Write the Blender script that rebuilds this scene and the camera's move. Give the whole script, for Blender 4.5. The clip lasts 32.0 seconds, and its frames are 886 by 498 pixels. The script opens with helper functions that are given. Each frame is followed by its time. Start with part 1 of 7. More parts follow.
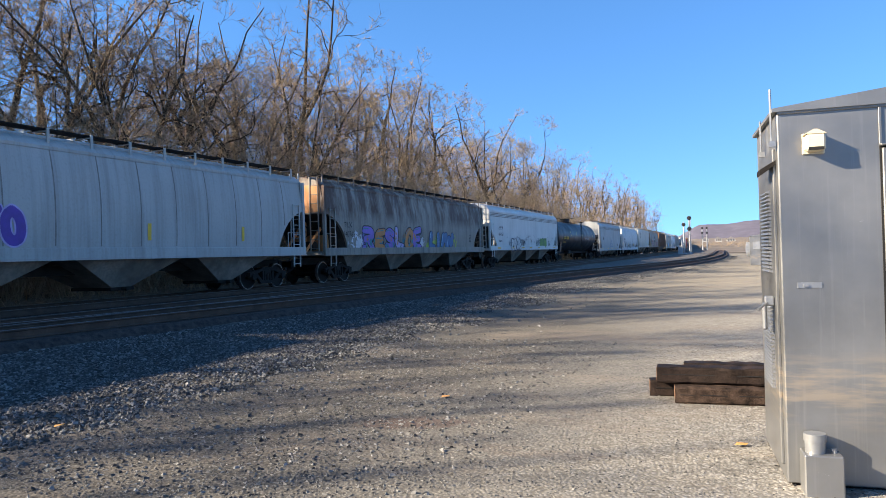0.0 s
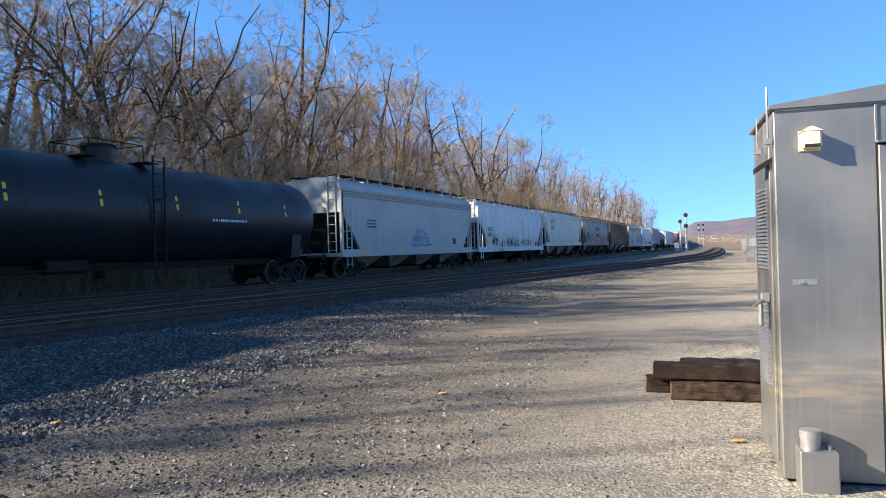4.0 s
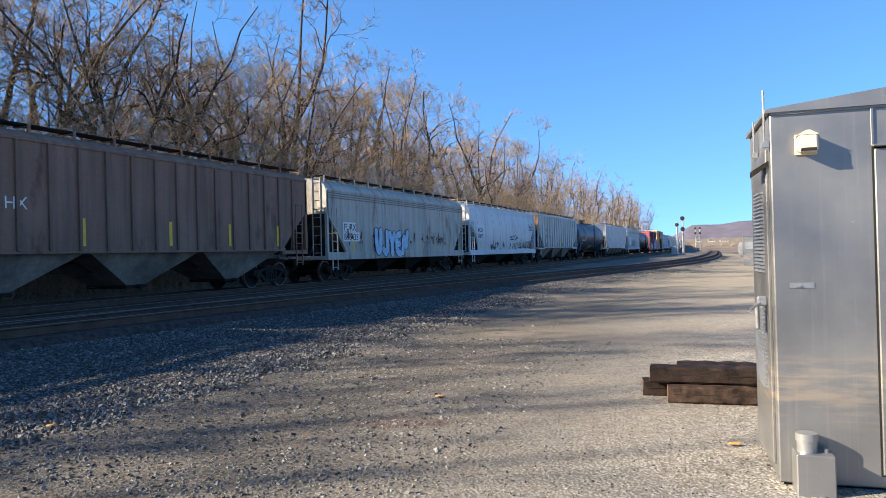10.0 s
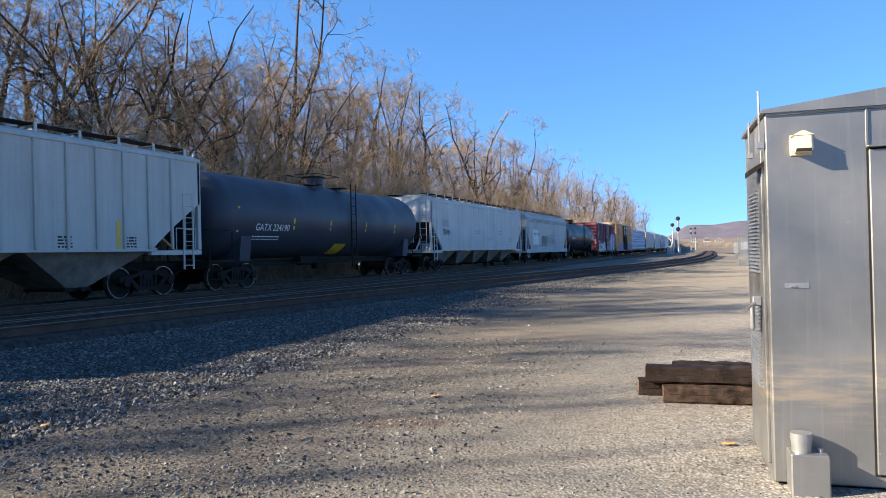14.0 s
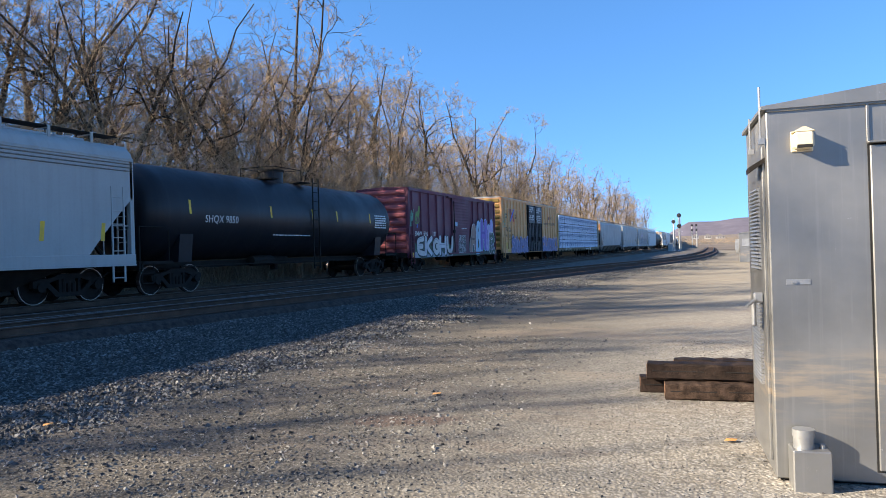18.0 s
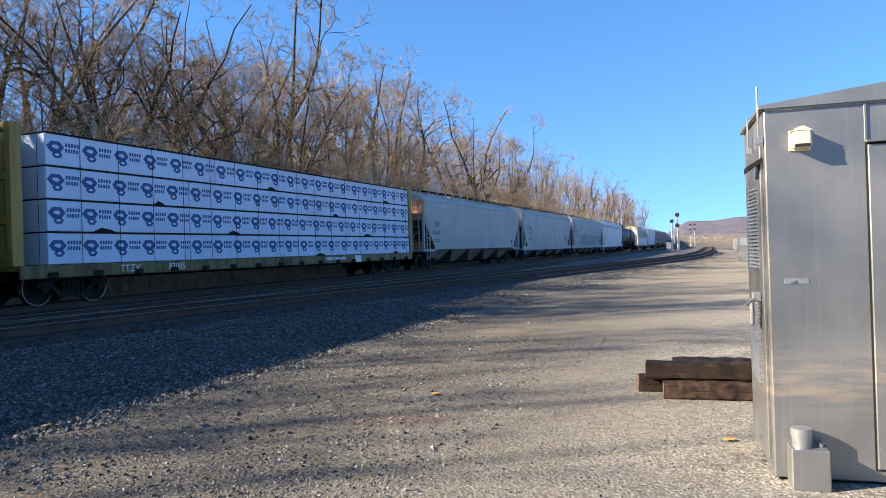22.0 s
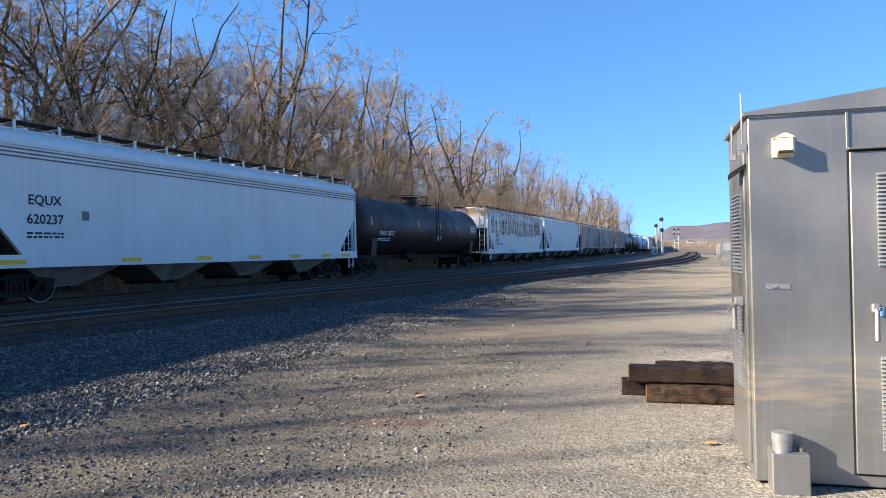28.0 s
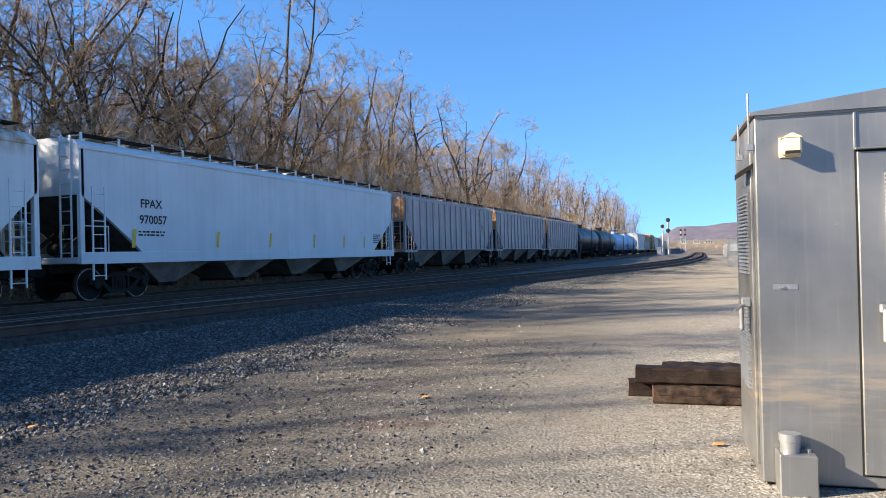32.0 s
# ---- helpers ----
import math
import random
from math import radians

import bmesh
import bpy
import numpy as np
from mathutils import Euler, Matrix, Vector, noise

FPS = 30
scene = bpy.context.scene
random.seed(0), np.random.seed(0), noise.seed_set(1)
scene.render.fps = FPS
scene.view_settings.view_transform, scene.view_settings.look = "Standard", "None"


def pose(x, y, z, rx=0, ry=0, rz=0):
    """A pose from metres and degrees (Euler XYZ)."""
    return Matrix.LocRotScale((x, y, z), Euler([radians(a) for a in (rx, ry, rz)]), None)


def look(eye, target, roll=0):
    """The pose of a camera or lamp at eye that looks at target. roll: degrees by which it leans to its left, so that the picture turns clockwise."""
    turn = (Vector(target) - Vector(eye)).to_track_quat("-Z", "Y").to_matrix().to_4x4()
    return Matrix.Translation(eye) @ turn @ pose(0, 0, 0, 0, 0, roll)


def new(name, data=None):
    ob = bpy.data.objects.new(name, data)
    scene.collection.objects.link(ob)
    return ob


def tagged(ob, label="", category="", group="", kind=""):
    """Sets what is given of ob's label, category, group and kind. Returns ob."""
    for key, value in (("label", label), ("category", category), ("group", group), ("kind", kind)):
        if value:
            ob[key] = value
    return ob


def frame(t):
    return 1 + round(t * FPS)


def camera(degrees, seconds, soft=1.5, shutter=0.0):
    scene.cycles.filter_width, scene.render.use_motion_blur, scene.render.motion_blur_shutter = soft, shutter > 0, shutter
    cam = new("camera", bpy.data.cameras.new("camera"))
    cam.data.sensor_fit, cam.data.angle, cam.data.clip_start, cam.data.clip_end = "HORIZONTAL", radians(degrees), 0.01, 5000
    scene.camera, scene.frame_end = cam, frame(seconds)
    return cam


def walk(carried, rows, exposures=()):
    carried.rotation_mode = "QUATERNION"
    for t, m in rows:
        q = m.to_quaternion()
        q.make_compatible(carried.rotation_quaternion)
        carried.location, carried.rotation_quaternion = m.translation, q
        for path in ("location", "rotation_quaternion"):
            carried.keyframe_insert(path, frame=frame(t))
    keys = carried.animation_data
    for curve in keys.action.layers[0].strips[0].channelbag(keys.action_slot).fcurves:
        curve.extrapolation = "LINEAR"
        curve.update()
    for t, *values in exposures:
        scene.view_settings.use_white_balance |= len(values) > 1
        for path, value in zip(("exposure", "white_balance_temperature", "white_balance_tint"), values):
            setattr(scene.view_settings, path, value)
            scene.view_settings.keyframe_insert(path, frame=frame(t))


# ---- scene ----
cam = camera(63.37, 32.0, soft=0.5)
EYE = (0.0, 0.0, 1.62)
RAIL = 0.52          # height of the rail heads over the gravel lot
walk(cam, [(t, pose(*EYE, rx, ry, rz)) for t, rx, ry, rz in [
        (0.0, 90.401, 1.634, 22.595),
        (0.5, 90.397, 1.635, 22.574),
        (1.0, 90.344, 1.674, 22.571),
        (1.5, 90.297, 1.667, 22.562),
        (2.0, 90.263, 1.68, 22.501),
        (2.5, 90.223, 1.629, 22.456),
        (3.0, 90.18, 1.623, 22.403),
        (3.5, 90.147, 1.632, 22.37),
        (5.5, 90.174, 1.573, 22.268),
        (6.0, 90.198, 1.587, 22.273),
        (6.5, 90.205, 1.609, 22.275),
        (7.0, 90.199, 1.645, 22.174),
        (7.5, 90.242, 1.677, 22.072),
        (8.0, 90.286, 1.673, 22.061),
        (8.5, 90.343, 1.632, 22.067),
        (9.0, 90.413, 1.63, 22.059),
        (9.5, 90.401, 1.599, 22.078),
        (10.0, 90.361, 1.52, 22.109),
        (10.5, 90.302, 1.437, 22.161),
        (11.0, 90.216, 1.383, 22.169),
        (11.5, 90.179, 1.348, 22.168),
        (12.0, 90.129, 1.287, 22.141),
        (12.5, 90.127, 1.322, 21.983),
        (13.0, 90.202, 1.343, 21.812),
        (13.5, 90.277, 1.424, 21.756),
        (14.0, 90.337, 1.445, 21.782),
        (14.5, 90.351, 1.427, 21.861),
        (16.5, 90.265, 1.328, 22.085),
        (17.0, 90.206, 1.518, 22.198),
        (17.5, 90.278, 1.704, 22.17),
        (18.0, 90.175, 1.711, 21.867),
        (18.5, 90.08, 1.781, 21.589),
        (19.0, 90.102, 1.795, 21.49),
        (19.5, 90.047, 1.767, 21.284),
        (20.0, 89.954, 1.701, 21.245),
        (20.5, 89.972, 1.705, 21.328),
        (21.0, 90.08, 1.782, 21.483),
        (21.5, 90.157, 1.82, 21.623),
        (22.0, 90.159, 1.825, 21.742),
        (22.5, 90.153, 1.826, 21.806),
        (23.0, 90.25, 1.856, 21.838),
        (23.5, 90.402, 1.787, 21.803),
        (24.0, 90.443, 1.646, 21.628),
        (24.5, 90.407, 1.578, 21.487),
        (25.0, 90.368, 1.505, 21.411),
        (25.5, 90.376, 1.446, 21.405),
        (27.5, 90.295, 1.281, 20.685),
        (28.0, 90.304, 1.248, 20.584),
        (28.5, 90.365, 1.317, 20.478),
        (29.0, 90.393, 1.343, 20.476),
        (29.5, 90.368, 1.336, 20.546),
        (30.0, 90.361, 1.276, 20.667),
        (30.5, 90.314, 1.233, 20.748),
        (31.0, 90.329, 1.211, 20.895),
        (31.5, 90.383, 1.279, 21.0),
        (32.0, 90.392, 1.34, 21.054)]])

# ---- light ----
SUN_TO = Vector((-0.762, -0.476, 0.436)).normalized()
world = bpy.data.worlds.new("world")
scene.world = world
world.use_nodes = True
wn = world.node_tree
sky = wn.nodes.new("ShaderNodeTexSky")
sky.sky_type = "NISHITA"
sky.sun_disc = False
sky.sun_elevation = math.asin(SUN_TO.z)
sky.sun_rotation = math.atan2(SUN_TO.x, SUN_TO.y)
sky.air_density, sky.dust_density, sky.ozone_density = 0.9, 0.0, 4.5
tone = wn.nodes.new("ShaderNodeHueSaturation")
tone.inputs["Saturation"].default_value = 1.15
# clear dry air: the sky stays blue down to the horizon
aim, lift, unit = wn.nodes.new("ShaderNodeTexCoord"), wn.nodes.new("ShaderNodeVectorMath"), wn.nodes.new("ShaderNodeVectorMath")
lift.inputs[1].default_value = (0, 0, 0.17)
unit.operation = "NORMALIZE"
wn.links.new(aim.outputs["Generated"], lift.inputs[0])
wn.links.new(lift.outputs[0], unit.inputs[0])
wn.links.new(unit.outputs[0], sky.inputs["Vector"])
wn.links.new(sky.outputs[0], tone.inputs["Color"])
wn.links.new(tone.outputs[0], wn.nodes["Background"].inputs[0])
wn.nodes["Background"].inputs[1].default_value = 0.077
sun = new("sun", bpy.data.lights.new("sun", "SUN"))
sun.data.energy, sun.data.angle, sun.data.color = 4.7, radians(0.55), (1.0, 0.90, 0.74)
sun.matrix_world = look(SUN_TO * 60, (0, 0, 0))
scene.view_settings.exposure = 2.12
scene.view_settings.use_white_balance = True
scene.view_settings.white_balance_temperature, scene.view_settings.white_balance_tint = 6800, 12


# ---- materials ----
def nodes_of(name):
    m = bpy.data.materials.new(name)
    m.use_nodes = True
    t = m.node_tree
    return m, t, t.nodes["Principled BSDF"]


def noise_node(t, scale, detail=4, rough=0.55, stretch=(1, 1, 1), coords="Object"):
    c = t.nodes.new("ShaderNodeTexCoord")
    mp = t.nodes.new("ShaderNodeMapping")
    mp.inputs["Scale"].default_value = stretch
    n = t.nodes.new("ShaderNodeTexNoise")
    n.inputs["Scale"].default_value, n.inputs["Detail"].default_value, n.inputs["Roughness"].default_value = scale, detail, rough
    t.links.new(c.outputs[coords], mp.inputs[0])
    t.links.new(mp.outputs[0], n.inputs["Vector"])
    return n


def ramp(t, src, lo, hi, a=0.0, b=1.0):
    r = t.nodes.new("ShaderNodeMapRange")
    r.inputs[1].default_value, r.inputs[2].default_value = lo, hi
    r.inputs[3].default_value, r.inputs[4].default_value = a, b
    t.links.new(src, r.inputs[0])
    return r.outputs[0]


def blend(t, fac, a, b, kind="MIX"):
    m = t.nodes.new("ShaderNodeMix")
    m.data_type, m.blend_type = "RGBA", kind
    for sock, v in ((m.inputs[0], fac), (m.inputs[6], a), (m.inputs[7], b)):
        if isinstance(v, (int, float)):
            sock.default_value = v
        elif isinstance(v, tuple):
            sock.default_value = (*v, 1) if len(v) == 3 else v
        else:
            t.links.new(v, sock)
    return m.outputs[2]


def bumped(t, b, src, strength, distance):
    n = t.nodes.new("ShaderNodeBump")
    n.inputs["Strength"].default_value, n.inputs["Distance"].default_value = strength, distance
    t.links.new(src, n.inputs["Height"])
    t.links.new(n.outputs[0], b.inputs["Normal"])


def plain(name, col, rough=0.6, metal=0.0, var=0.25, scale=6.0, bump=0.0):
    m, t, b = nodes_of(name)
    n1, n2 = noise_node(t, scale), noise_node(t, scale * 9)
    c = blend(t, ramp(t, n1.outputs[0], 0.3, 0.7), tuple(v * (1 - var) for v in col), tuple(min(1, v * (1 + var)) for v in col))
    c = blend(t, ramp(t, n2.outputs[0], 0.35, 0.75, 0, 0.5), c, tuple(v * (1 - var) for v in col))
    t.links.new(c, b.inputs["Base Color"])
    b.inputs["Metallic"].default_value = metal
    t.links.new(ramp(t, n1.outputs[0], 0.3, 0.7, max(0.05, rough - 0.1), min(1, rough + 0.1)), b.inputs["Roughness"])
    b.inputs["Specular IOR Level"].default_value = 0.12 if rough > 0.72 else 0.4
    if bump:
        bumped(t, b, n2.outputs[0], 0.6, bump)
    return m


def carpaint(name, col, grime=0.35, rust=0.0, dirt=(0.10, 0.075, 0.05), rough=0.5, rustcol=(0.16, 0.06, 0.025), spots=0.0, band=None):
    """Weathered enamel: vertical streaks, clouds of dust, rust blooms, peeling spots."""
    m, t, b = nodes_of(name)
    streak = noise_node(t, 1.0, 5, 0.6, (1, 5.0, 0.22))
    cloud = noise_node(t, 0.55, 4, 0.6)
    fine = noise_node(t, 14, 3, 0.6)
    c = blend(t, ramp(t, cloud.outputs[0], 0.3, 0.72, 0, 0.55), tuple(min(1, v * 1.06) for v in col), tuple(v * 0.84 for v in col))
    c = blend(t, ramp(t, streak.outputs[0], 0.44, 0.74, 0, grime), c, dirt)
    c = blend(t, ramp(t, fine.outputs[0], 0.5, 0.8, 0, grime * 0.5), c, dirt)
    if rust:
        r = noise_node(t, 0.9, 6, 0.65, (1, 1.6, 0.5))
        mask = ramp(t, r.outputs[0], 0.66 - 0.16 * rust, 0.74 - 0.1 * rust, 0, 0.85)
        if band:
            xyz = t.nodes.new("ShaderNodeSeparateXYZ")
            tc = t.nodes.new("ShaderNodeTexCoord")
            t.links.new(tc.outputs["Object"], xyz.inputs[0])
            wide = ramp(t, r.outputs[0], 0.40, 0.56, 0, 0.9)
            mul = t.nodes.new("ShaderNodeMath")
            mul.operation = "MULTIPLY"
            t.links.new(wide, mul.inputs[0])
            t.links.new(ramp(t, xyz.outputs[2], *band), mul.inputs[1])
            mask = mul.outputs[0]
        c = blend(t, mask, c, rustcol)
    if spots:
        sp = noise_node(t, 2.4, 7, 0.72, (1, 1.2, 0.9))
        c = blend(t, ramp(t, sp.outputs[0], 0.70 - spots * 0.12, 0.73 - spots * 0.12, 0, 0.95), c, (0.02, 0.016, 0.014))
    t.links.new(c, b.inputs["Base Color"])
    t.links.new(ramp(t, cloud.outputs[0], 0.3, 0.7, rough - 0.1, rough + 0.15), b.inputs["Roughness"])
    bumped(t, b, cloud.outputs[0], 0.25, 0.02)
    b.inputs["Specular IOR Level"].default_value = 0.28
    return m


def cell_colour(t, scale):
    c = t.nodes.new("ShaderNodeTexCoord")
    v = t.nodes.new("ShaderNodeTexVoronoi")
    v.inputs["Scale"].default_value = scale
    t.links.new(c.outputs["Object"], v.inputs["Vector"])
    sep = t.nodes.new("ShaderNodeSeparateColor")
    t.links.new(v.outputs["Color"], sep.inputs[0])
    return v.outputs["Distance"], sep.outputs[0], sep.outputs[1]


def gravel_material():
    m, t, b = nodes_of("gravel")
    big, mid = noise_node(t, 0.16, 5, 0.6), noise_node(t, 1.3, 5, 0.6)
    d1, r1, s1 = cell_colour(t, 36)
    d2, r2, s2 = cell_colour(t, 15)
    col = blend(t, ramp(t, big.outputs[0], 0.40, 0.60), (0.315, 0.30, 0.268), (0.315, 0.286, 0.235))
    col = blend(t, ramp(t, mid.outputs[0], 0.45, 0.70, 0, 0.5), col, (0.25, 0.215, 0.165))
    col = blend(t, ramp(t, r1, 0.1, 1, 0, 0.85), col, (0.13, 0.12, 0.103))
    col = blend(t, ramp(t, s1, 0.6, 1, 0, 0.5), col, (0.42, 0.405, 0.37))
    col = blend(t, ramp(t, r2, 0.6, 1, 0, 0.55), col, (0.13, 0.118, 0.10))
    col = blend(t, ramp(t, s2, 0.75, 1, 0, 0.35), col, (0.45, 0.415, 0.35))
    col = blend(t, ramp(t, d1, 0.45, 0.8, 0, 0.55), col, (0.09, 0.08, 0.065))
    xyz = t.nodes.new("ShaderNodeSeparateXYZ")
    tc = t.nodes.new("ShaderNodeTexCoord")
    t.links.new(tc.outputs["Object"], xyz.inputs[0])
    wob = t.nodes.new("ShaderNodeMath")
    wob.operation = "MULTIPLY_ADD"
    wob.inputs[1].default_value = 5.0
    t.links.new(big.outputs[0], wob.inputs[0])
    t.links.new(xyz.outputs[0], wob.inputs[2])
    # trodden dirt towards the tracks, with tree shade darkened into its colour
    shaded_grit = blend(t, r1, (0.036, 0.032, 0.027), (0.135, 0.121, 0.10))
    shaded_grit = blend(t, ramp(t, d1, 0.4, 0.8, 0, 0.6), shaded_grit, (0.05, 0.045, 0.038))
    col = blend(t, ramp(t, wob.outputs[0], -1.2, 3.2, 0.95, 0.0), col, shaded_grit)
    far_tan = blend(t, ramp(t, mid.outputs[0], 0.35, 0.65), (0.24, 0.208, 0.155), (0.17, 0.15, 0.118))
    col = blend(t, ramp(t, xyz.outputs[1], 10.0, 34.0, 0.0, 0.8), col, far_tan)
    rut = noise_node(t, 0.34, 6, 0.70, (0.55, 1.5, 1))
    col = blend(t, ramp(t, rut.outputs[0], 0.50, 0.68, 0, 0.50), col, (0.21, 0.165, 0.125))
    patch_n = noise_node(t, 0.75, 6, 0.68, (0.4, 1.6, 1))
    col = blend(t, ramp(t, patch_n.outputs[0], 0.58, 0.72, 0, 0.55), col, (0.13, 0.10, 0.08))
    # one damp reddish hollow
    dm = t.nodes.new("ShaderNodeMapping")
    dm.vector_type = "TEXTURE"
    dm.inputs["Location"].default_value = (-2.95, 6.25, 0)
    dm.inputs["Rotation"].default_value = (0, 0, radians(22))
    dm.inputs["Scale"].default_value = (0.75, 0.30, 30)
    t.links.new(tc.outputs["Object"], dm.inputs[0])
    dl = t.nodes.new("ShaderNodeVectorMath")
    dl.operation = "LENGTH"
    t.links.new(dm.outputs[0], dl.inputs[0])
    da = t.nodes.new("ShaderNodeMath")
    da.operation = "MULTIPLY_ADD"
    da.inputs[1].default_value = 1.7
    frag = noise_node(t, 7, 6, 0.75)
    t.links.new(frag.outputs[0], da.inputs[0])
    t.links.new(dl.outputs["Value"], da.inputs[2])
    col = blend(t, ramp(t, da.outputs[0], 1.42, 1.75, 0.8, 0.0), col, (0.085, 0.060, 0.050))
    t.links.new(col, b.inputs["Base Color"])
    b.inputs["Roughness"].default_value, b.inputs["Specular IOR Level"].default_value = 0.95, 0.1
    bumped(t, b, ramp(t, d1, 0, 0.7, 1, 0), 0.6, 0.010)
    return m


def bed_material():
    m, t, b = nodes_of("ballast_bed")
    c = t.nodes.new("ShaderNodeTexCoord")
    v = t.nodes.new("ShaderNodeTexVoronoi")
    v.inputs["Scale"].default_value = 24
    t.links.new(c.outputs["Object"], v.inputs["Vector"])
    sep = t.nodes.new("ShaderNodeSeparateColor")
    t.links.new(v.outputs["Color"], sep.inputs[0])
    col = blend(t, sep.outputs[0], (0.04, 0.038, 0.035), (0.24, 0.23, 0.21))
    col = blend(t, ramp(t, v.outputs["Distance"], 0.25, 0.6, 0, 0.85), col, (0.03, 0.03, 0.03))
    t.links.new(col, b.inputs["Base Color"])
    b.inputs["Roughness"].default_value, b.inputs["Specular IOR Level"].default_value = 0.95, 0.1
    bumped(t, b, ramp(t, v.outputs["Distance"], 0, 0.7, 1, 0), 1.0, 0.05)
    return m


def stone_material(name, lo, hi):
    m, t, b = nodes_of(name)
    g = t.nodes.new("ShaderNodeNewGeometry")
    n = noise_node(t, 30)
    pw = t.nodes.new("ShaderNodeMath")
    pw.operation = "POWER"
    pw.inputs[1].default_value = 1.6
    t.links.new(g.outputs["Random Per Island"], pw.inputs[0])
    c = blend(t, pw.outputs[0], lo, hi)
    c = blend(t, ramp(t, n.outputs[0], 0.4, 0.7, 0, 0.4), c, tuple(v * 0.5 for v in lo))
    t.links.new(c, b.inputs["Base Color"])
    b.inputs["Roughness"].default_value, b.inputs["Specular IOR Level"].default_value = 0.9, 0.1
    return m


def bark_material(name, lo, hi):
    m, t, b = nodes_of(name)
    o = t.nodes.new("ShaderNodeObjectInfo")
    n = noise_node(t, 3, 5, 0.6, (1, 1, 0.3))
    c = blend(t, o.outputs["Random"], lo, hi)
    c = blend(t, ramp(t, n.outputs[0], 0.35, 0.7, 0, 0.6), c, tuple(v * 0.55 for v in lo))
    t.links.new(c, b.inputs["Base Color"])
    b.inputs["Roughness"].default_value, b.inputs["Specular IOR Level"].default_value = 0.9, 0.1
    return m


def brushed_aluminium():
    m, t, b = nodes_of("mill_aluminium")
    streak, cloud = noise_node(t, 2.0, 5, 0.6, (14, 14, 0.5)), noise_node(t, 1.4, 5, 0.6)
    c = blend(t, ramp(t, cloud.outputs[0], 0.3, 0.7), (0.19, 0.19, 0.185), (0.27, 0.268, 0.26))
    c = blend(t, ramp(t, streak.outputs[0], 0.55, 0.8, 0, 0.30), c, (0.42, 0.41, 0.38))
    t.links.new(c, b.inputs["Base Color"])
    # tan band at mid height: the ground's reflection painted into the colour
    reflect_noise, spare_noise = noise_node(t, 1.6, 5, 0.6, (1.2, 1.2, 9)), noise_node(t, 0.9, 3, 0.5)
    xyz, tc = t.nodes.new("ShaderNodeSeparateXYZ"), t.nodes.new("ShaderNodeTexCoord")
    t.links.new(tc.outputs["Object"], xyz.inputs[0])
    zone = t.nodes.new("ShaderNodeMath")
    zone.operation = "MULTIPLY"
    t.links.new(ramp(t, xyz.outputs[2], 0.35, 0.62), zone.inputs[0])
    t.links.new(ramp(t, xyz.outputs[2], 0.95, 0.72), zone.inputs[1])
    reflect_mask = t.nodes.new("ShaderNodeMath")
    reflect_mask.operation = "MULTIPLY"
    t.links.new(zone.outputs[0], reflect_mask.inputs[0])
    t.links.new(ramp(t, reflect_noise.outputs[0], 0.45, 0.62, 0, 0.7), reflect_mask.inputs[1])
    c = blend(t, reflect_mask.outputs[0], c, (0.46, 0.37, 0.27))
    scuff = noise_node(t, 9, 7, 0.8, (1, 1, 1.6))
    c = blend(t, ramp(t, scuff.outputs[0], 0.66, 0.70, 0, 0.5), c, (0.78, 0.77, 0.75))
    t.links.new(c, b.inputs["Base Color"])
    b.inputs["Metallic"].default_value = 0.7
    t.links.new(ramp(t, cloud.outputs[0], 0.25, 0.75, 0.33, 0.50), b.inputs["Roughness"])
    bumped(t, b, cloud.outputs[0], 0.12, 0.02)
    return m


GRAVEL = gravel_material()
BEDSTONE = bed_material()
BALLAST = stone_material("ballast_stone", (0.048, 0.046, 0.043), (0.26, 0.25, 0.232))
PEA = stone_material("pea_stone", (0.075, 0.07, 0.063), (0.23, 0.217, 0.194))
SCRUB = bark_material("grey_scrub", (0.22, 0.165, 0.115), (0.30, 0.225, 0.155))
BARK = bark_material("bark", (0.034, 0.026, 0.019), (0.10, 0.077, 0.055))
TWIG = bark_material("twig", (0.21, 0.152, 0.095), (0.36, 0.26, 0.16))
BRUSH = bark_material("brush_stem", (0.28, 0.205, 0.132), (0.42, 0.31, 0.20))
# track ballast with the train's shade put into its colour
TRACKBED = plain("shaded_track_ballast", (0.068, 0.050, 0.042), 0.9, 0, 0.6, 9, 0.03)
# grime of the weld seams, also the painted shadow of the roof beads
SEAM = plain("seam_grime_shade", (0.20, 0.185, 0.165), 0.7, 0, 0.4, 3)
# paler copy of the track ballast, coloured as if sunlit
LITBED = plain("lit_track_ballast", (0.15, 0.132, 0.112), 0.9, 0, 0.55, 5, 0.03)
BAYGRIME = plain("grimy_bay_steel", (0.21, 0.185, 0.155), 0.75, 0, 0.45, 1.5)
STEEL = plain("rail_steel", (0.10, 0.062, 0.045), 0.8, 0.0, 0.3, 3)
RAILTOP = plain("rail_head", (0.13, 0.115, 0.11), 0.55, 0.5, 0.15, 4)
TIEWOOD = plain("tie_wood", (0.072, 0.050, 0.040), 0.85, 0, 0.4, 5, 0.01)
CREOSOTE = plain("creosote_timber", (0.027, 0.018, 0.014), 0.8, 0, 0.7, 7, 0.015)
OLDTIMBER = plain("flaking_timber", (0.055, 0.036, 0.026), 0.85, 0, 0.9, 11, 0.02)
LITTER = plain("leaf_litter", (0.17, 0.12, 0.078), 0.95, 0, 0.5, 5, 0.03)
TIEEND = plain("weathered_timber", (0.19, 0.11, 0.07), 0.85, 0, 0.4, 9, 0.01)
TRUCK = plain("truck_iron", (0.022, 0.019, 0.017), 0.8, 0.0, 0.35, 6)
WHEELRIM = plain("wheel_tread", (0.30, 0.27, 0.25), 0.35, 0.9, 0.2, 6)
